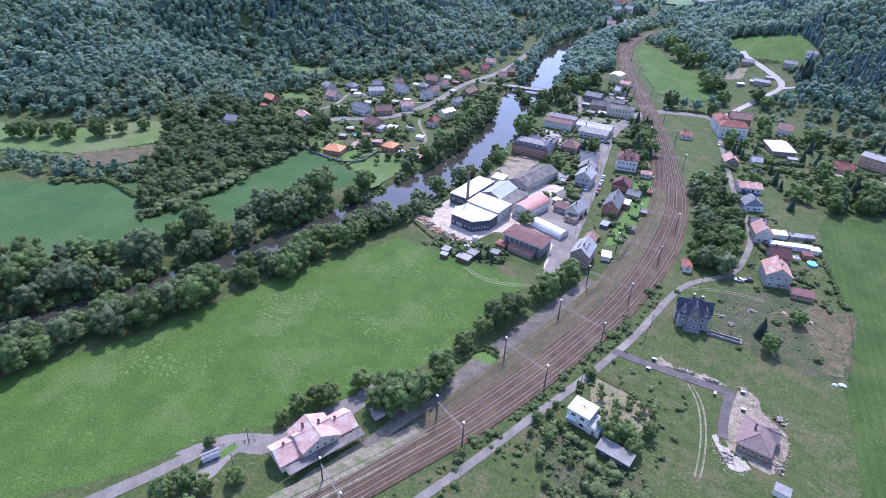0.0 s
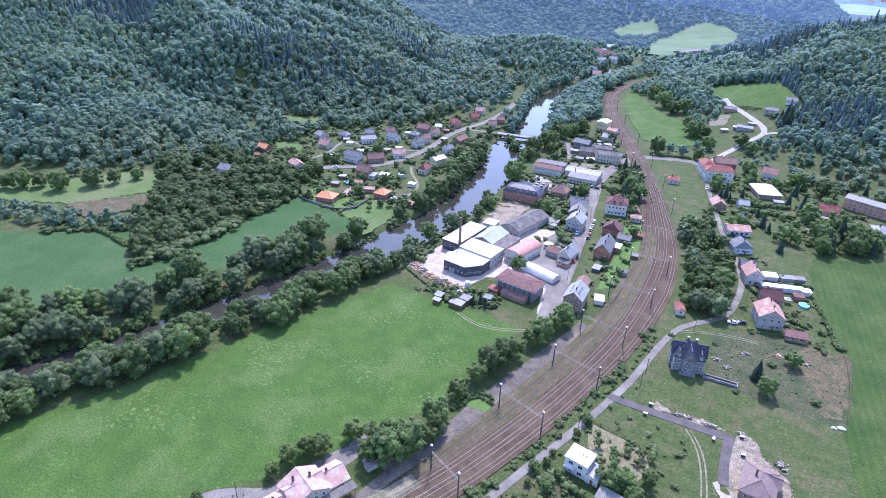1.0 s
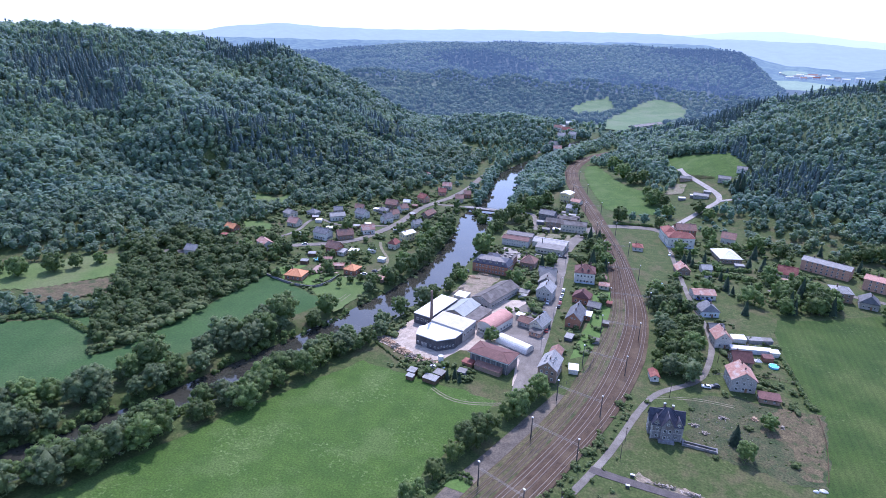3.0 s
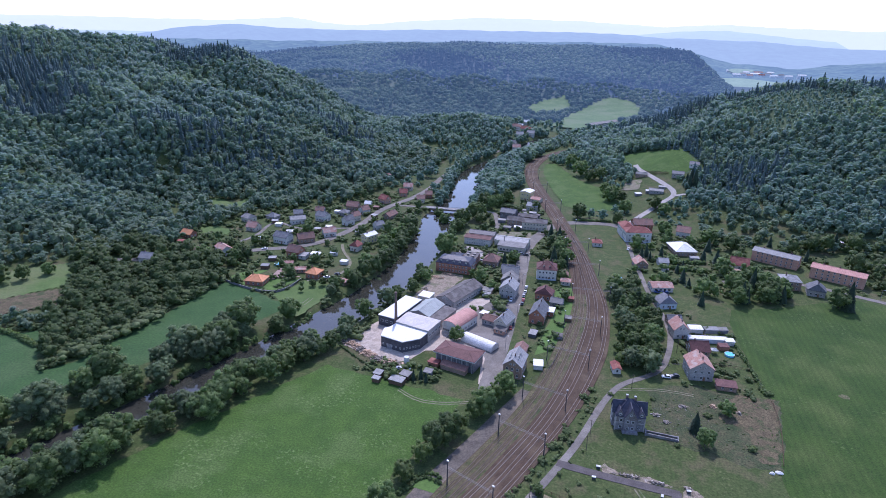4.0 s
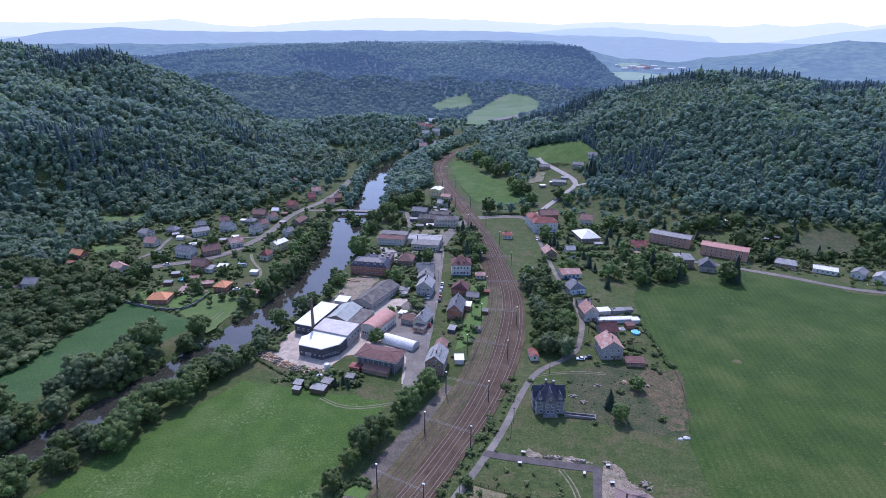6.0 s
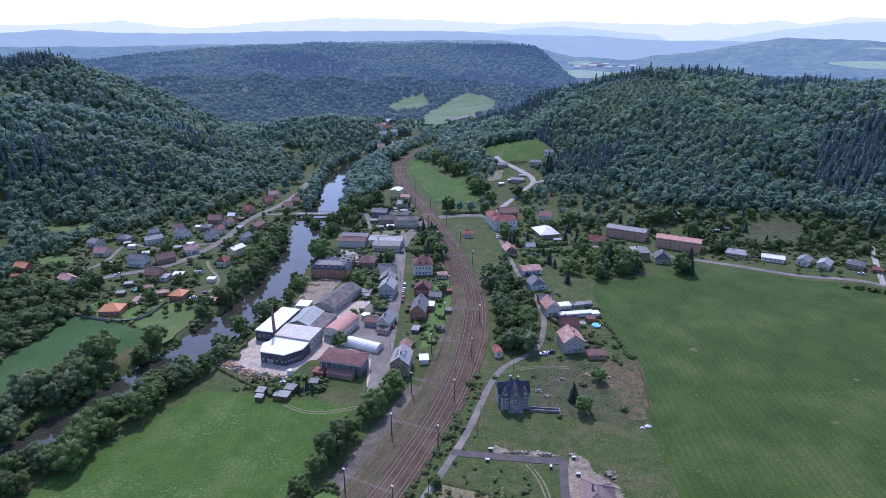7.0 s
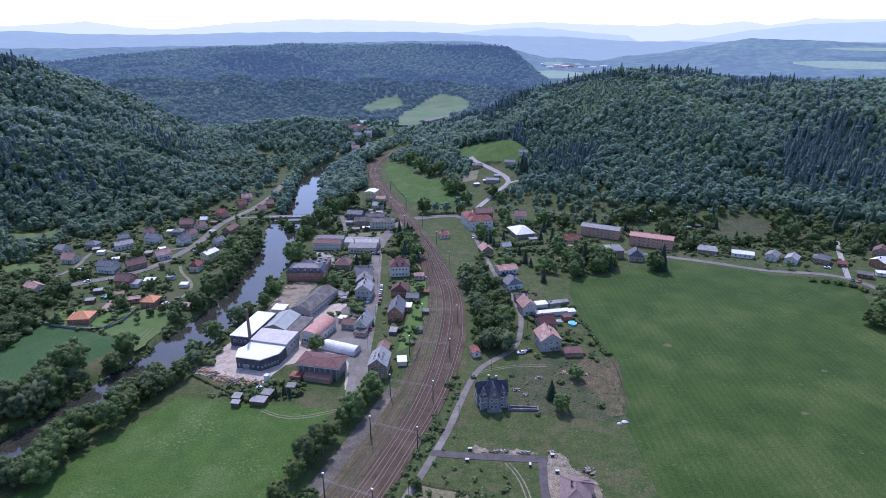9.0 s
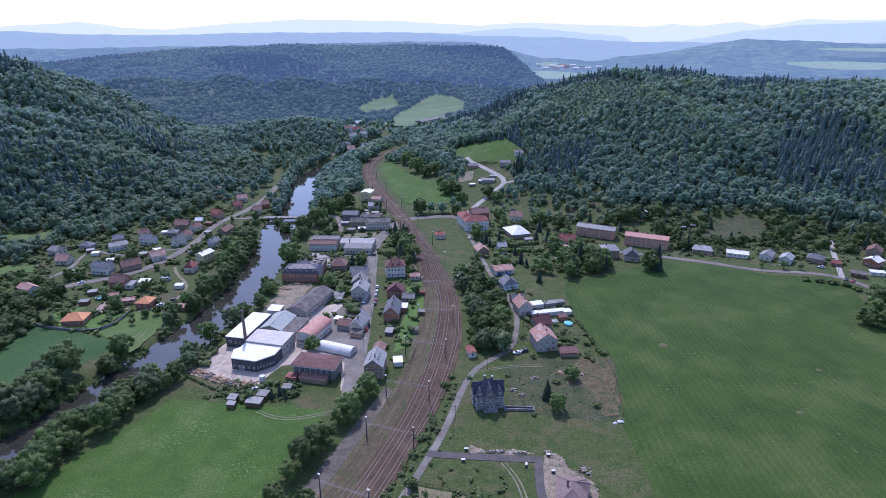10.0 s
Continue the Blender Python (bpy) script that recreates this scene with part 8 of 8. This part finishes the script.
for x, y in ((21.3, 244), (5, 204), (4, 193.8), (-13, 160.5), (-38, 112), (43.5, 285), (37, 352), (-100, 88.5), (-97.5, 79)):
    pole(x, y, 7.5, "slim wooden utility pole beside the lane")
for x, y in ((-40, 262), (-40.5, 300), (-44.5, 345), (-47.5, 385), (-33.5, 478), (170, 393), (222, 371), (262, 361)):
    pole(x, y, 7.0, "grey street lamp at the roadside", True)


def box_cabinet(x, y, rot):
    ob = thing("utility_cabinet", "dark cable cabinet with a white top beside the new road", "cabinet", "cable cabinets", pose(x, y, 0, 0, 0, rot))
    part("body", Build().box(0, 0, -0.1, 1.3, 0.7, 1.1), DARKSTEEL, ob)
    part("lid", Build().box(0, 0, 1.01, 1.5, 0.9, 0.16), FRAME, ob, "white lid")


for x, y, r in ((8.9, 185.6, 0), (7.6, 179.4, 0), (30.8, 177.0, 80), (39.9, 182.3, 10), (40.2, 173.4, 5)):
    box_cabinet(x, y, r)


def tarp(x, y, s, seed):
    r = np.random.default_rng(seed)
    v, f = ICO2[0].copy(), ICO2[1]
    v = v * (1 + r.normal(0, 0.08, len(v)))[:, None] * (s, s * 0.7, 0.9)
    v[:, 2] = np.maximum(v[:, 2], 0) * 0.9
    ob = tagged(new("tarpaulin", arrays_mesh("tarpaulin", v, f, FRAME)), "white tarpaulin over a low stack in the field corner", "tarpaulin")
    ob.matrix_basis = pose(x, y, 0)


tarp(73.2, 203.3, 1.5, 1)
tarp(70.6, 202.2, 1.0, 2)
ruin = thing("ruined_wall", "low grey ruined foundation wall beside the villa", "wall", "", pose(32.5, 212.2, 0, 0, 0, -3))
part("long_wall", Build().box(0, -1.2, -0.2, 12, 0.5, 1.3), PLASTER["dirty"], ruin)
part("long_wall", Build().box(0, 1.2, -0.2, 12, 0.5, 0.9), PLASTER["dirty"], ruin)
part("end_wall", Build().box(-6.2, 0, -0.2, 0.5, 3.2, 1.4), PLASTER["dirty"], ruin)
part("end_wall", Build().box(6.2, 0, -0.2, 0.5, 3.2, 1.0), PLASTER["dirty"], ruin)
trailer = thing("trailer", "blue and white trailer parked in the forecourt loop", "trailer", "", pose(-106.4, 79.2, 0.1, 0, 0, 58))
part("box", Build().box(0, 0, 0.6, 5.2, 2.1, 1.7), PLASTER["blue"], trailer)
part("cover", roof_build(5.2, 2.1, 2.28, 0.35, "gable", 0.1, 0.08), ROOFS["light"], trailer)
for sx in (-1.2, 1.2):
    for sy in (-0.95, 0.95):
        part("wheel", Build().rod((sx, sy - 0.12, 0.32), (sx, sy + 0.12, 0.32), 0.36, sides=10), TYRE, trailer)
house(-69.5, 117.0, 62, 6.0, 2.6, 2.4, 0.5, "mono", "grey", "asbestos", "small grey station outbuilding with sheet roof", category="shed", name="shed", chim=0, floors=0)


def clods(name, poly, n, low, high, mat, label, seed):
    """Lumps of earth and broken stone strewn on the ground."""
    r = np.random.default_rng(seed)
    p = np.array(poly, float)
    vs, fs, k = [], [], 0
    while k < n:
        x, y = r.uniform(p[:, 0].min(), p[:, 0].max()), r.uniform(p[:, 1].min(), p[:, 1].max())
        if not inside(np.array([x]), np.array([y]), p)[0]:
            continue
        q = math.exp(r.uniform(math.log(low), math.log(high)))
        v = ICO1[0] * (1 + r.normal(0, 0.2, (len(ICO1[0]), 1))) * (q * r.uniform(0.7, 1.5), q, q * 0.55)
        vs.append(v + (x, y, float(land(x, y)) + 0.12))
        fs.append(ICO1[1] + k * len(v))
        k += 1
    return tagged(new(name, arrays_mesh(name, np.vstack(vs), np.vstack(fs), mat)), label, "rubble", kind="stuff")


clods("site_rubble", [(40, 185), (45.5, 182), (46.5, 176), (51.6, 172.6), (54.8, 167), (54.4, 159), (51.5, 150.5), (47.5, 148.8), (50, 160), (49.5, 167), (44, 173)], 420, 0.07, 0.3, EARTH, "lumps of earth and stone round the new house", 401)
clods("site_rubble", [(31, 158.5), (33.7, 155), (37.9, 151.8), (43.6, 149), (41, 144.5), (34, 144), (31, 151)], 240, 0.05, 0.2, SAND, "spilled sand and stones beside a track", 402)
clods("verge_rubble", [(10, 187.8), (19.7, 185.6), (26.6, 187), (35, 183.6), (28, 183), (11, 184.8)], 260, 0.03, 0.11, EARTH, "broken stones along the new road", 403)
clods("plot_rubble", [(30, 232), (46, 238), (56, 226), (48, 216), (34, 216)], 90, 0.06, 0.25, WASTE, "scattered rubble in a weedy plot", 404)
clods("yard_rubble", [(-119, 245), (-112, 236), (-90, 227), (-83, 230), (-92, 233), (-112, 241)], 260, 0.12, 0.5, TIMBER, "scattered offcuts and bark along the yard edge", 405)
hedge([(-57, 151.5), (-56.5, 157), (-53, 162), (-48.5, 164.5), (-45.5, 163)], 0.75, "clipped hedge round a little lawn by the strip")


def glade(x, y):
    """Small openings in the lower woods."""
    v = np.sin(x * 0.041 + 2.2) * np.sin(y * 0.037 + 0.4) + 0.5 * np.sin(x * 0.09 + y * 0.083)
    return (v > 1.12) & (land(x, y) < 34)


def stand_age(x, y):
    """Height of the stands: felled and replanted parcels beside old woods."""
    v = np.sin(x * 0.017 + 1.1 * np.sin(y * 0.013)) + np.sin(y * 0.021 - x * 0.009 + 1.7) + 0.6 * np.sin(x * 0.043 + y * 0.037)
    young = inside(x, y, [(128, 770), (150, 868), (190, 868), (236, 846), (262, 800), (235, 700), (170, 704)])
    return np.where(young, 0.5, np.where(v > 1.15, 0.72, np.where(v > 0.55, 0.86, 1.0)))


def add_woods(prefix, x, y, spruce_share, size=1.0, label="", crest=None):
    z = ground_height(x, y)
    stand = np.sin(x * 0.018 + 0.7) + np.sin(y * 0.022 + x * 0.006) + 0.5 * np.sin(x * 0.051 - y * 0.04) + rng.normal(0, 0.45, len(x))
    if crest is not None:
        stand = stand + 1.1 * crest(x, y)
    fir = (stand > np.quantile(stand, 1 - spruce_share)) & (z > 14)
    s = size * stand_age(x, y) * np.clip(np.exp(rng.normal(0.0, 0.24, len(x))), 0.6, 1.6)
    p = np.stack([x, y, z - 0.5, s], 1)
    near = np.hypot(x, y) < 520
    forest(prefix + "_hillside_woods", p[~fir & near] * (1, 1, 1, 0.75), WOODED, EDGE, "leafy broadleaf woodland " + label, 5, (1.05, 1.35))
    # past about 740 m from the camera: the bluer, haze-painted copy
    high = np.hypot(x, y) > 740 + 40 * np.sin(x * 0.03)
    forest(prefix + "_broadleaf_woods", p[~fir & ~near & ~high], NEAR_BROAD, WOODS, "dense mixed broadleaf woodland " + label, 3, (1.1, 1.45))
    forest(prefix + "_upper_woods", p[~fir & high & (rng.random(len(x)) < 0.74)] * (1, 1, 1, 1.1), HIGH_BROAD, HAZETINTWOODS, "far mixed woodland tinted blue for haze " + label, 7, (1.1, 1.45))
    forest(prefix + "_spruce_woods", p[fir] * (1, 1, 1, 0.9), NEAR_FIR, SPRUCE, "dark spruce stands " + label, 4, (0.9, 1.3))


def open_land(x, y):
    ok = np.ones(np.shape(x), bool)
    for f in FIELDS:
        ok &= ~inside(x, y, f)
    for hx, hy, hr in SPOTS:
        ok &= np.hypot(x - hx, y - hy) > hr + 4
    return ok


# shaded litter under the hill woods
FLOOR = material("forest_floor", (0.045, 0.075, 0.035), (0.075, 0.11, 0.05), 12, 0.95, 0.1, 1.5)
ground.data.materials.append(FLOOR)
# far ground takes the emissive haze materials of the woods on it
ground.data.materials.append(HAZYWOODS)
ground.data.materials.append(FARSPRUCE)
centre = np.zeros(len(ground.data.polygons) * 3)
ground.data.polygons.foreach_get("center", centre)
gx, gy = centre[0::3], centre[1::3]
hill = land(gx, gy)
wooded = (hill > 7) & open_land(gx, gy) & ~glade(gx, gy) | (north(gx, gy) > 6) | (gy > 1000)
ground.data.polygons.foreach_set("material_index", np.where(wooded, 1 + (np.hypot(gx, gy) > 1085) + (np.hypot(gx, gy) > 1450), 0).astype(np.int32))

def on_slope(x, y, low):
    return land(x, y) > low


x, y = scatter(rng, -1250, -150, 60, 1100, 4.9, lambda x, y: (on_slope(x, y, 5) | (y > 900)) & open_land(x, y) & in_sector(x, y, -66, -8) & ~glade(x, y) & (np.hypot(x, y) < 1085) & (distance(x, y, RIVER_LINE[::6]) > 14) & ~(in_sector(x, y, -9.5, 1.2) & (y > 905) & (rng.random(np.shape(x)) < 0.9)))
add_woods("west", x, y, 0.2, 1.0, "on the western hillside", lambda x, y: np.exp(-((distance(x, y, [(-420, 520), (-345, 545), (-290, 548)]) / 45) ** 2)))
x, y = scatter(rng, -160, 760, 380, 1085, 4.8, lambda x, y: (on_slope(x, y, 7) | (y > 890) & in_sector(x, y, -8, 16)) & (distance(x, y, RIVER_LINE[::6]) > 14) & open_land(x, y) & in_sector(x, y, -8, 42) & ~glade(x, y) & (np.hypot(x, y) < np.where(x > 120, 960, 1085)) & ~(in_sector(x, y, -9.5, 1.2) & (y > 905) & (rng.random(np.shape(x)) < 0.9)))
add_woods("east", x, y, 0.3, 1.0, "on the eastern hillside", lambda x, y: np.exp(-((distance(x, y, [(157, 866), (195, 858), (245, 845), (291, 830)]) / 40) ** 2)))
x, y = scatter(rng, -1700, 700, 800, 2080, 12.5, lambda x, y: (np.hypot(x, y) > 1085) & ((land(x, y) > 4) | (y < 1700)) & open_land(x, y) & in_sector(x, y, -52, 13) & ((x < 0.16 * y) | (land(x, y) > 4)) & (distance(x, y, RIVER_LINE[::6]) > 14))
tall = np.stack([x, y, land(x, y) - 1, rng.uniform(0.85, 1.3, len(x)) * (0.4 + 0.6 * stand_age(x, y))], 1)
dark = np.sin(x * 0.011 + 0.4) + np.sin(y * 0.014 + x * 0.004) + rng.normal(0, 0.4, len(x)) > 0.75
# two steps of painted haze, changing at 1500 m
mid = np.hypot(x, y) < 1500
forest("upper_valley_woods", tall[mid], FAR_BROAD + FAR_FIR[:1], HAZYWOODS, "mixed woodland up the valley with thin haze painted in")
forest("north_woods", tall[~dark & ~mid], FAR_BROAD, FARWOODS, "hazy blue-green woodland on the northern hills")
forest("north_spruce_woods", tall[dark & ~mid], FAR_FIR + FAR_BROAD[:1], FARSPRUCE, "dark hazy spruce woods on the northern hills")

x, y = scatter(rng, 60, 1900, 1080, 2420, 25, lambda x, y: in_sector(x, y, 3.5, 42) & ((north(x, y) < 4) | (x > 0.156 * y)) & (ridge(x, y, EAST_HILL) < 12) & (np.hypot(x, y) < 2440) & open_land(x, y) & ~(in_sector(x, y, 6.0, 14.5) & (np.hypot(x, y) > 1750)))
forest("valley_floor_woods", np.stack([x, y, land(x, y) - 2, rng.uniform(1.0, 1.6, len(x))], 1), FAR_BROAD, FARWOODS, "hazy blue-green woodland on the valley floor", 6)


def far_ridge(name, points, dist, mat, label, back=400.0):
    """A distant hill range: heights by heading, at one distance."""
    a = np.radians(np.arange(-70, 48, 0.25))
    h = np.interp(np.degrees(a), [p[0] for p in points], [150 + dist * math.tan(radians(p[1])) for p in points])
    h = h + 2.2 * np.sin(a * 130) * np.sin(a * 57 + 1) + 1.2 * np.sin(a * 31 + dist)
    rows = []
    for k, (r, g) in enumerate(((dist - 2.6 * back, 0.0), (dist - 1.2 * back, 0.45), (dist - 0.4 * back, 0.85), (dist, 1.0), (dist + back * 0.5, 0.0))):
        rows.append(np.stack([np.sin(a) * r, np.cos(a) * r, h * g - (3 if g == 0 else 0) + (3 * np.sin(a * 90 + k * 2) if 0 < g < 1 else 0)], 1))
    v = np.vstack(rows)
    n = len(a)
    i = (np.arange(len(rows) - 1)[:, None] * n + np.arange(n - 1)[None]).ravel()
    return tagged(new(name, arrays_mesh(name, v, np.stack([i, i + 1, i + n + 1, i + n], 1), mat, True)), label, "hills", kind="structure")


# distant hills: dark forest, with the bright air in front put in as emission
HAZE0 = material("wooded_hills", (0.03, 0.045, 0.03), (0.06, 0.08, 0.045), 90, 1.0, 0.0, 30, third=(0.07, 0.09, 0.05), patch=200, spec=0.0, haze_glow=(0.1, 0.153, 0.238), tuft=0.5)
HAZE1 = material("hazy_hills", (0.03, 0.04, 0.03), (0.04, 0.055, 0.04), 160, 1.0, 0.0, 40, spec=0.0, haze_glow=(0.232, 0.3, 0.395))
HAZE2 = material("blue_hills", (0.04, 0.06, 0.05), (0.05, 0.07, 0.055), 260, 1.0, 0.0, 60, spec=0.0, haze_glow=(0.35, 0.42, 0.52))
HAZE3 = material("pale_blue_hills", (0.03, 0.04, 0.04), (0.04, 0.05, 0.05), 400, 1.0, 0.0, 60, spec=0.0, haze_glow=(0.49, 0.54, 0.59))
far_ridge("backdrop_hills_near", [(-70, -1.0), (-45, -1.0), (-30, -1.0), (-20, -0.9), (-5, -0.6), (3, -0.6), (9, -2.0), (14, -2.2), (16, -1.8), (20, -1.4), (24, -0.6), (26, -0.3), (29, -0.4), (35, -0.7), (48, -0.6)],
          3100, HAZE0, "distant wooded hills with blue haze painted in", 240.0)
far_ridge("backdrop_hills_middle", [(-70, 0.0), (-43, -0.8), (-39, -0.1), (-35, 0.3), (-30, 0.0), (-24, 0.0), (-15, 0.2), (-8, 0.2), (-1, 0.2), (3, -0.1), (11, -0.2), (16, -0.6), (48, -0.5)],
          3800, HAZE1, "far wooded ridge with blue haze painted in")
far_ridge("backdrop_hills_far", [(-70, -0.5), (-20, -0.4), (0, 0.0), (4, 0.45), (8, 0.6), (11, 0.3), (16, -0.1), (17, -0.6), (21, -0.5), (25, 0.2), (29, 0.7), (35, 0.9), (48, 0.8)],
          4250, HAZE2, "skyline ridge, pale blue from painted haze")
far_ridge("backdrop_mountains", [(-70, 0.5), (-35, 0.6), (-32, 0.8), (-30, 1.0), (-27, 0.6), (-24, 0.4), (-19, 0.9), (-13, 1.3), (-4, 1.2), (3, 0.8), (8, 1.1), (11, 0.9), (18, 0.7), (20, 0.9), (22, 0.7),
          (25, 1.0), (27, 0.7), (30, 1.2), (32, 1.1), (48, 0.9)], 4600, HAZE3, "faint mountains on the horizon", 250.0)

# a town far down the valley, on the foot of the hazy hills
TOWNWALL = material("pale_town_wall", (0.6, 0.6, 0.6), (0.7, 0.7, 0.7), 6, 0.9, 0, 1.0)
for az, r, turn, L, hk in ((9.4, 2690, 10, 30, "white"), (9.9, 2720, 0, 22, "light"), (10.4, 2680, 20, 26, "pink"), (10.8, 2730, -10, 34, "white"), (11.3, 2700, 5, 24, "red"), (11.7, 2740, 15, 30, "light"), (12.2, 2690, 0, 24, "white"),
                           (12.7, 2720, 30, 26, "light"), (10.1, 2760, 0, 24, "white"), (11.0, 2770, 10, 36, "pink"), (13.3, 2700, 0, 26, "white"), (11.9, 2775, 10, 28, "white"), (9.0, 2790, 0, 40, "white"), (14.2, 2740, 8, 30, "white")):
    town = thing("building", "pale building of a distant town", "building", "distant town", pose(r * math.sin(radians(az)), r * math.cos(radians(az)), 8 + (r - 2680) * 0.09, 0, 0, turn))
    block(town, 0, 0, L, 12, 8.0, 4.0, "gable", TOWNWALL, hk, "x", floors=0, z0=-8.0)


# these fields are paled by emission in place of haze
FARFIELD = material("far_pale_field", (0.1, 0.135, 0.075), (0.13, 0.165, 0.095), 60, 1.0, 0, 10, spec=0.0, haze_glow=(0.14, 0.19, 0.22))


def far_patch(name, az0, az1, el0, el1, r0, r1, label):
    """A field set by camera angles, hung in front of the distant hills."""
    pts = []
    for k in range(13):
        w = 2 * math.pi * k / 12
        u, v = 0.5 + 0.5 * math.cos(w) * (0.85 + 0.15 * math.sin(3 * w)), 0.5 + 0.5 * math.sin(w)
        a, e, r = radians(az0 + (az1 - az0) * u), radians(el0 + (el1 - el0) * v), r0 + (r1 - r0) * v
        pts.append((math.sin(a) * r, math.cos(a) * r, 150 + math.tan(e) * r))
    b = Build().add(pts[:12], [tuple(range(12))])
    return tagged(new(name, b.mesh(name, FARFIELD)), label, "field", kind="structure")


far_patch("distant_field", 28.5, 38, -2.55, -1.95, 2400, 2520, "pale field hung in front of the distant hillside")
far_patch("distant_field", 30.5, 40, -1.2, -0.95, 2830, 2900, "narrow pale field hung in front of the distant hill")
far_patch("distant_field", 6.5, 12.8, -3.85, -3.12, 2240, 2450, "pale field tilted up from the far valley floor")
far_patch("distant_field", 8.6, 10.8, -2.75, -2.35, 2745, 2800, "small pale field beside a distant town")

# concrete slabs of the factory yard, with open joints
yard = bpy.data.objects["factory_yard"]
SLABS = [(-117.5, 243), (-112.5, 262), (-109.5, 262), (-105.6, 246), (-88, 240.5), (-88.5, 233), (-101, 234.2), (-113, 238.8)]
SLAB = material("yard_slab", (0.4, 0.33, 0.262), (0.5, 0.42, 0.34), 2.5, 0.9, 0.02, 0.4, each=0.14)
SLAB_MESH = Build().box(0, 0, -0.05, 2.9, 1.36, 0.1, taper=0.985).mesh("slab", SLAB)
slab_rng = random.Random(31)
SLAB_TURN = math.atan2(0.97, 0.24)
for i in range(-9, 10):
    for j in range(-14, 15):
        u, v = i * 3.0 + 1.5 * (j % 2), j * 1.45
        x = -104 + u * math.cos(SLAB_TURN) - v * math.sin(SLAB_TURN)
        y = 245 + u * math.sin(SLAB_TURN) + v * math.cos(SLAB_TURN)
        if inside(np.array([x]), np.array([y]), SLABS)[0] and slab_rng.random() < 0.96:
            part("slab", SLAB_MESH, None, yard, "", Matrix.Translation((x, y, 0.075 + slab_rng.uniform(-0.012, 0.02))) @ Matrix.Rotation(SLAB_TURN + slab_rng.gauss(0, 0.006), 4, "Z"))
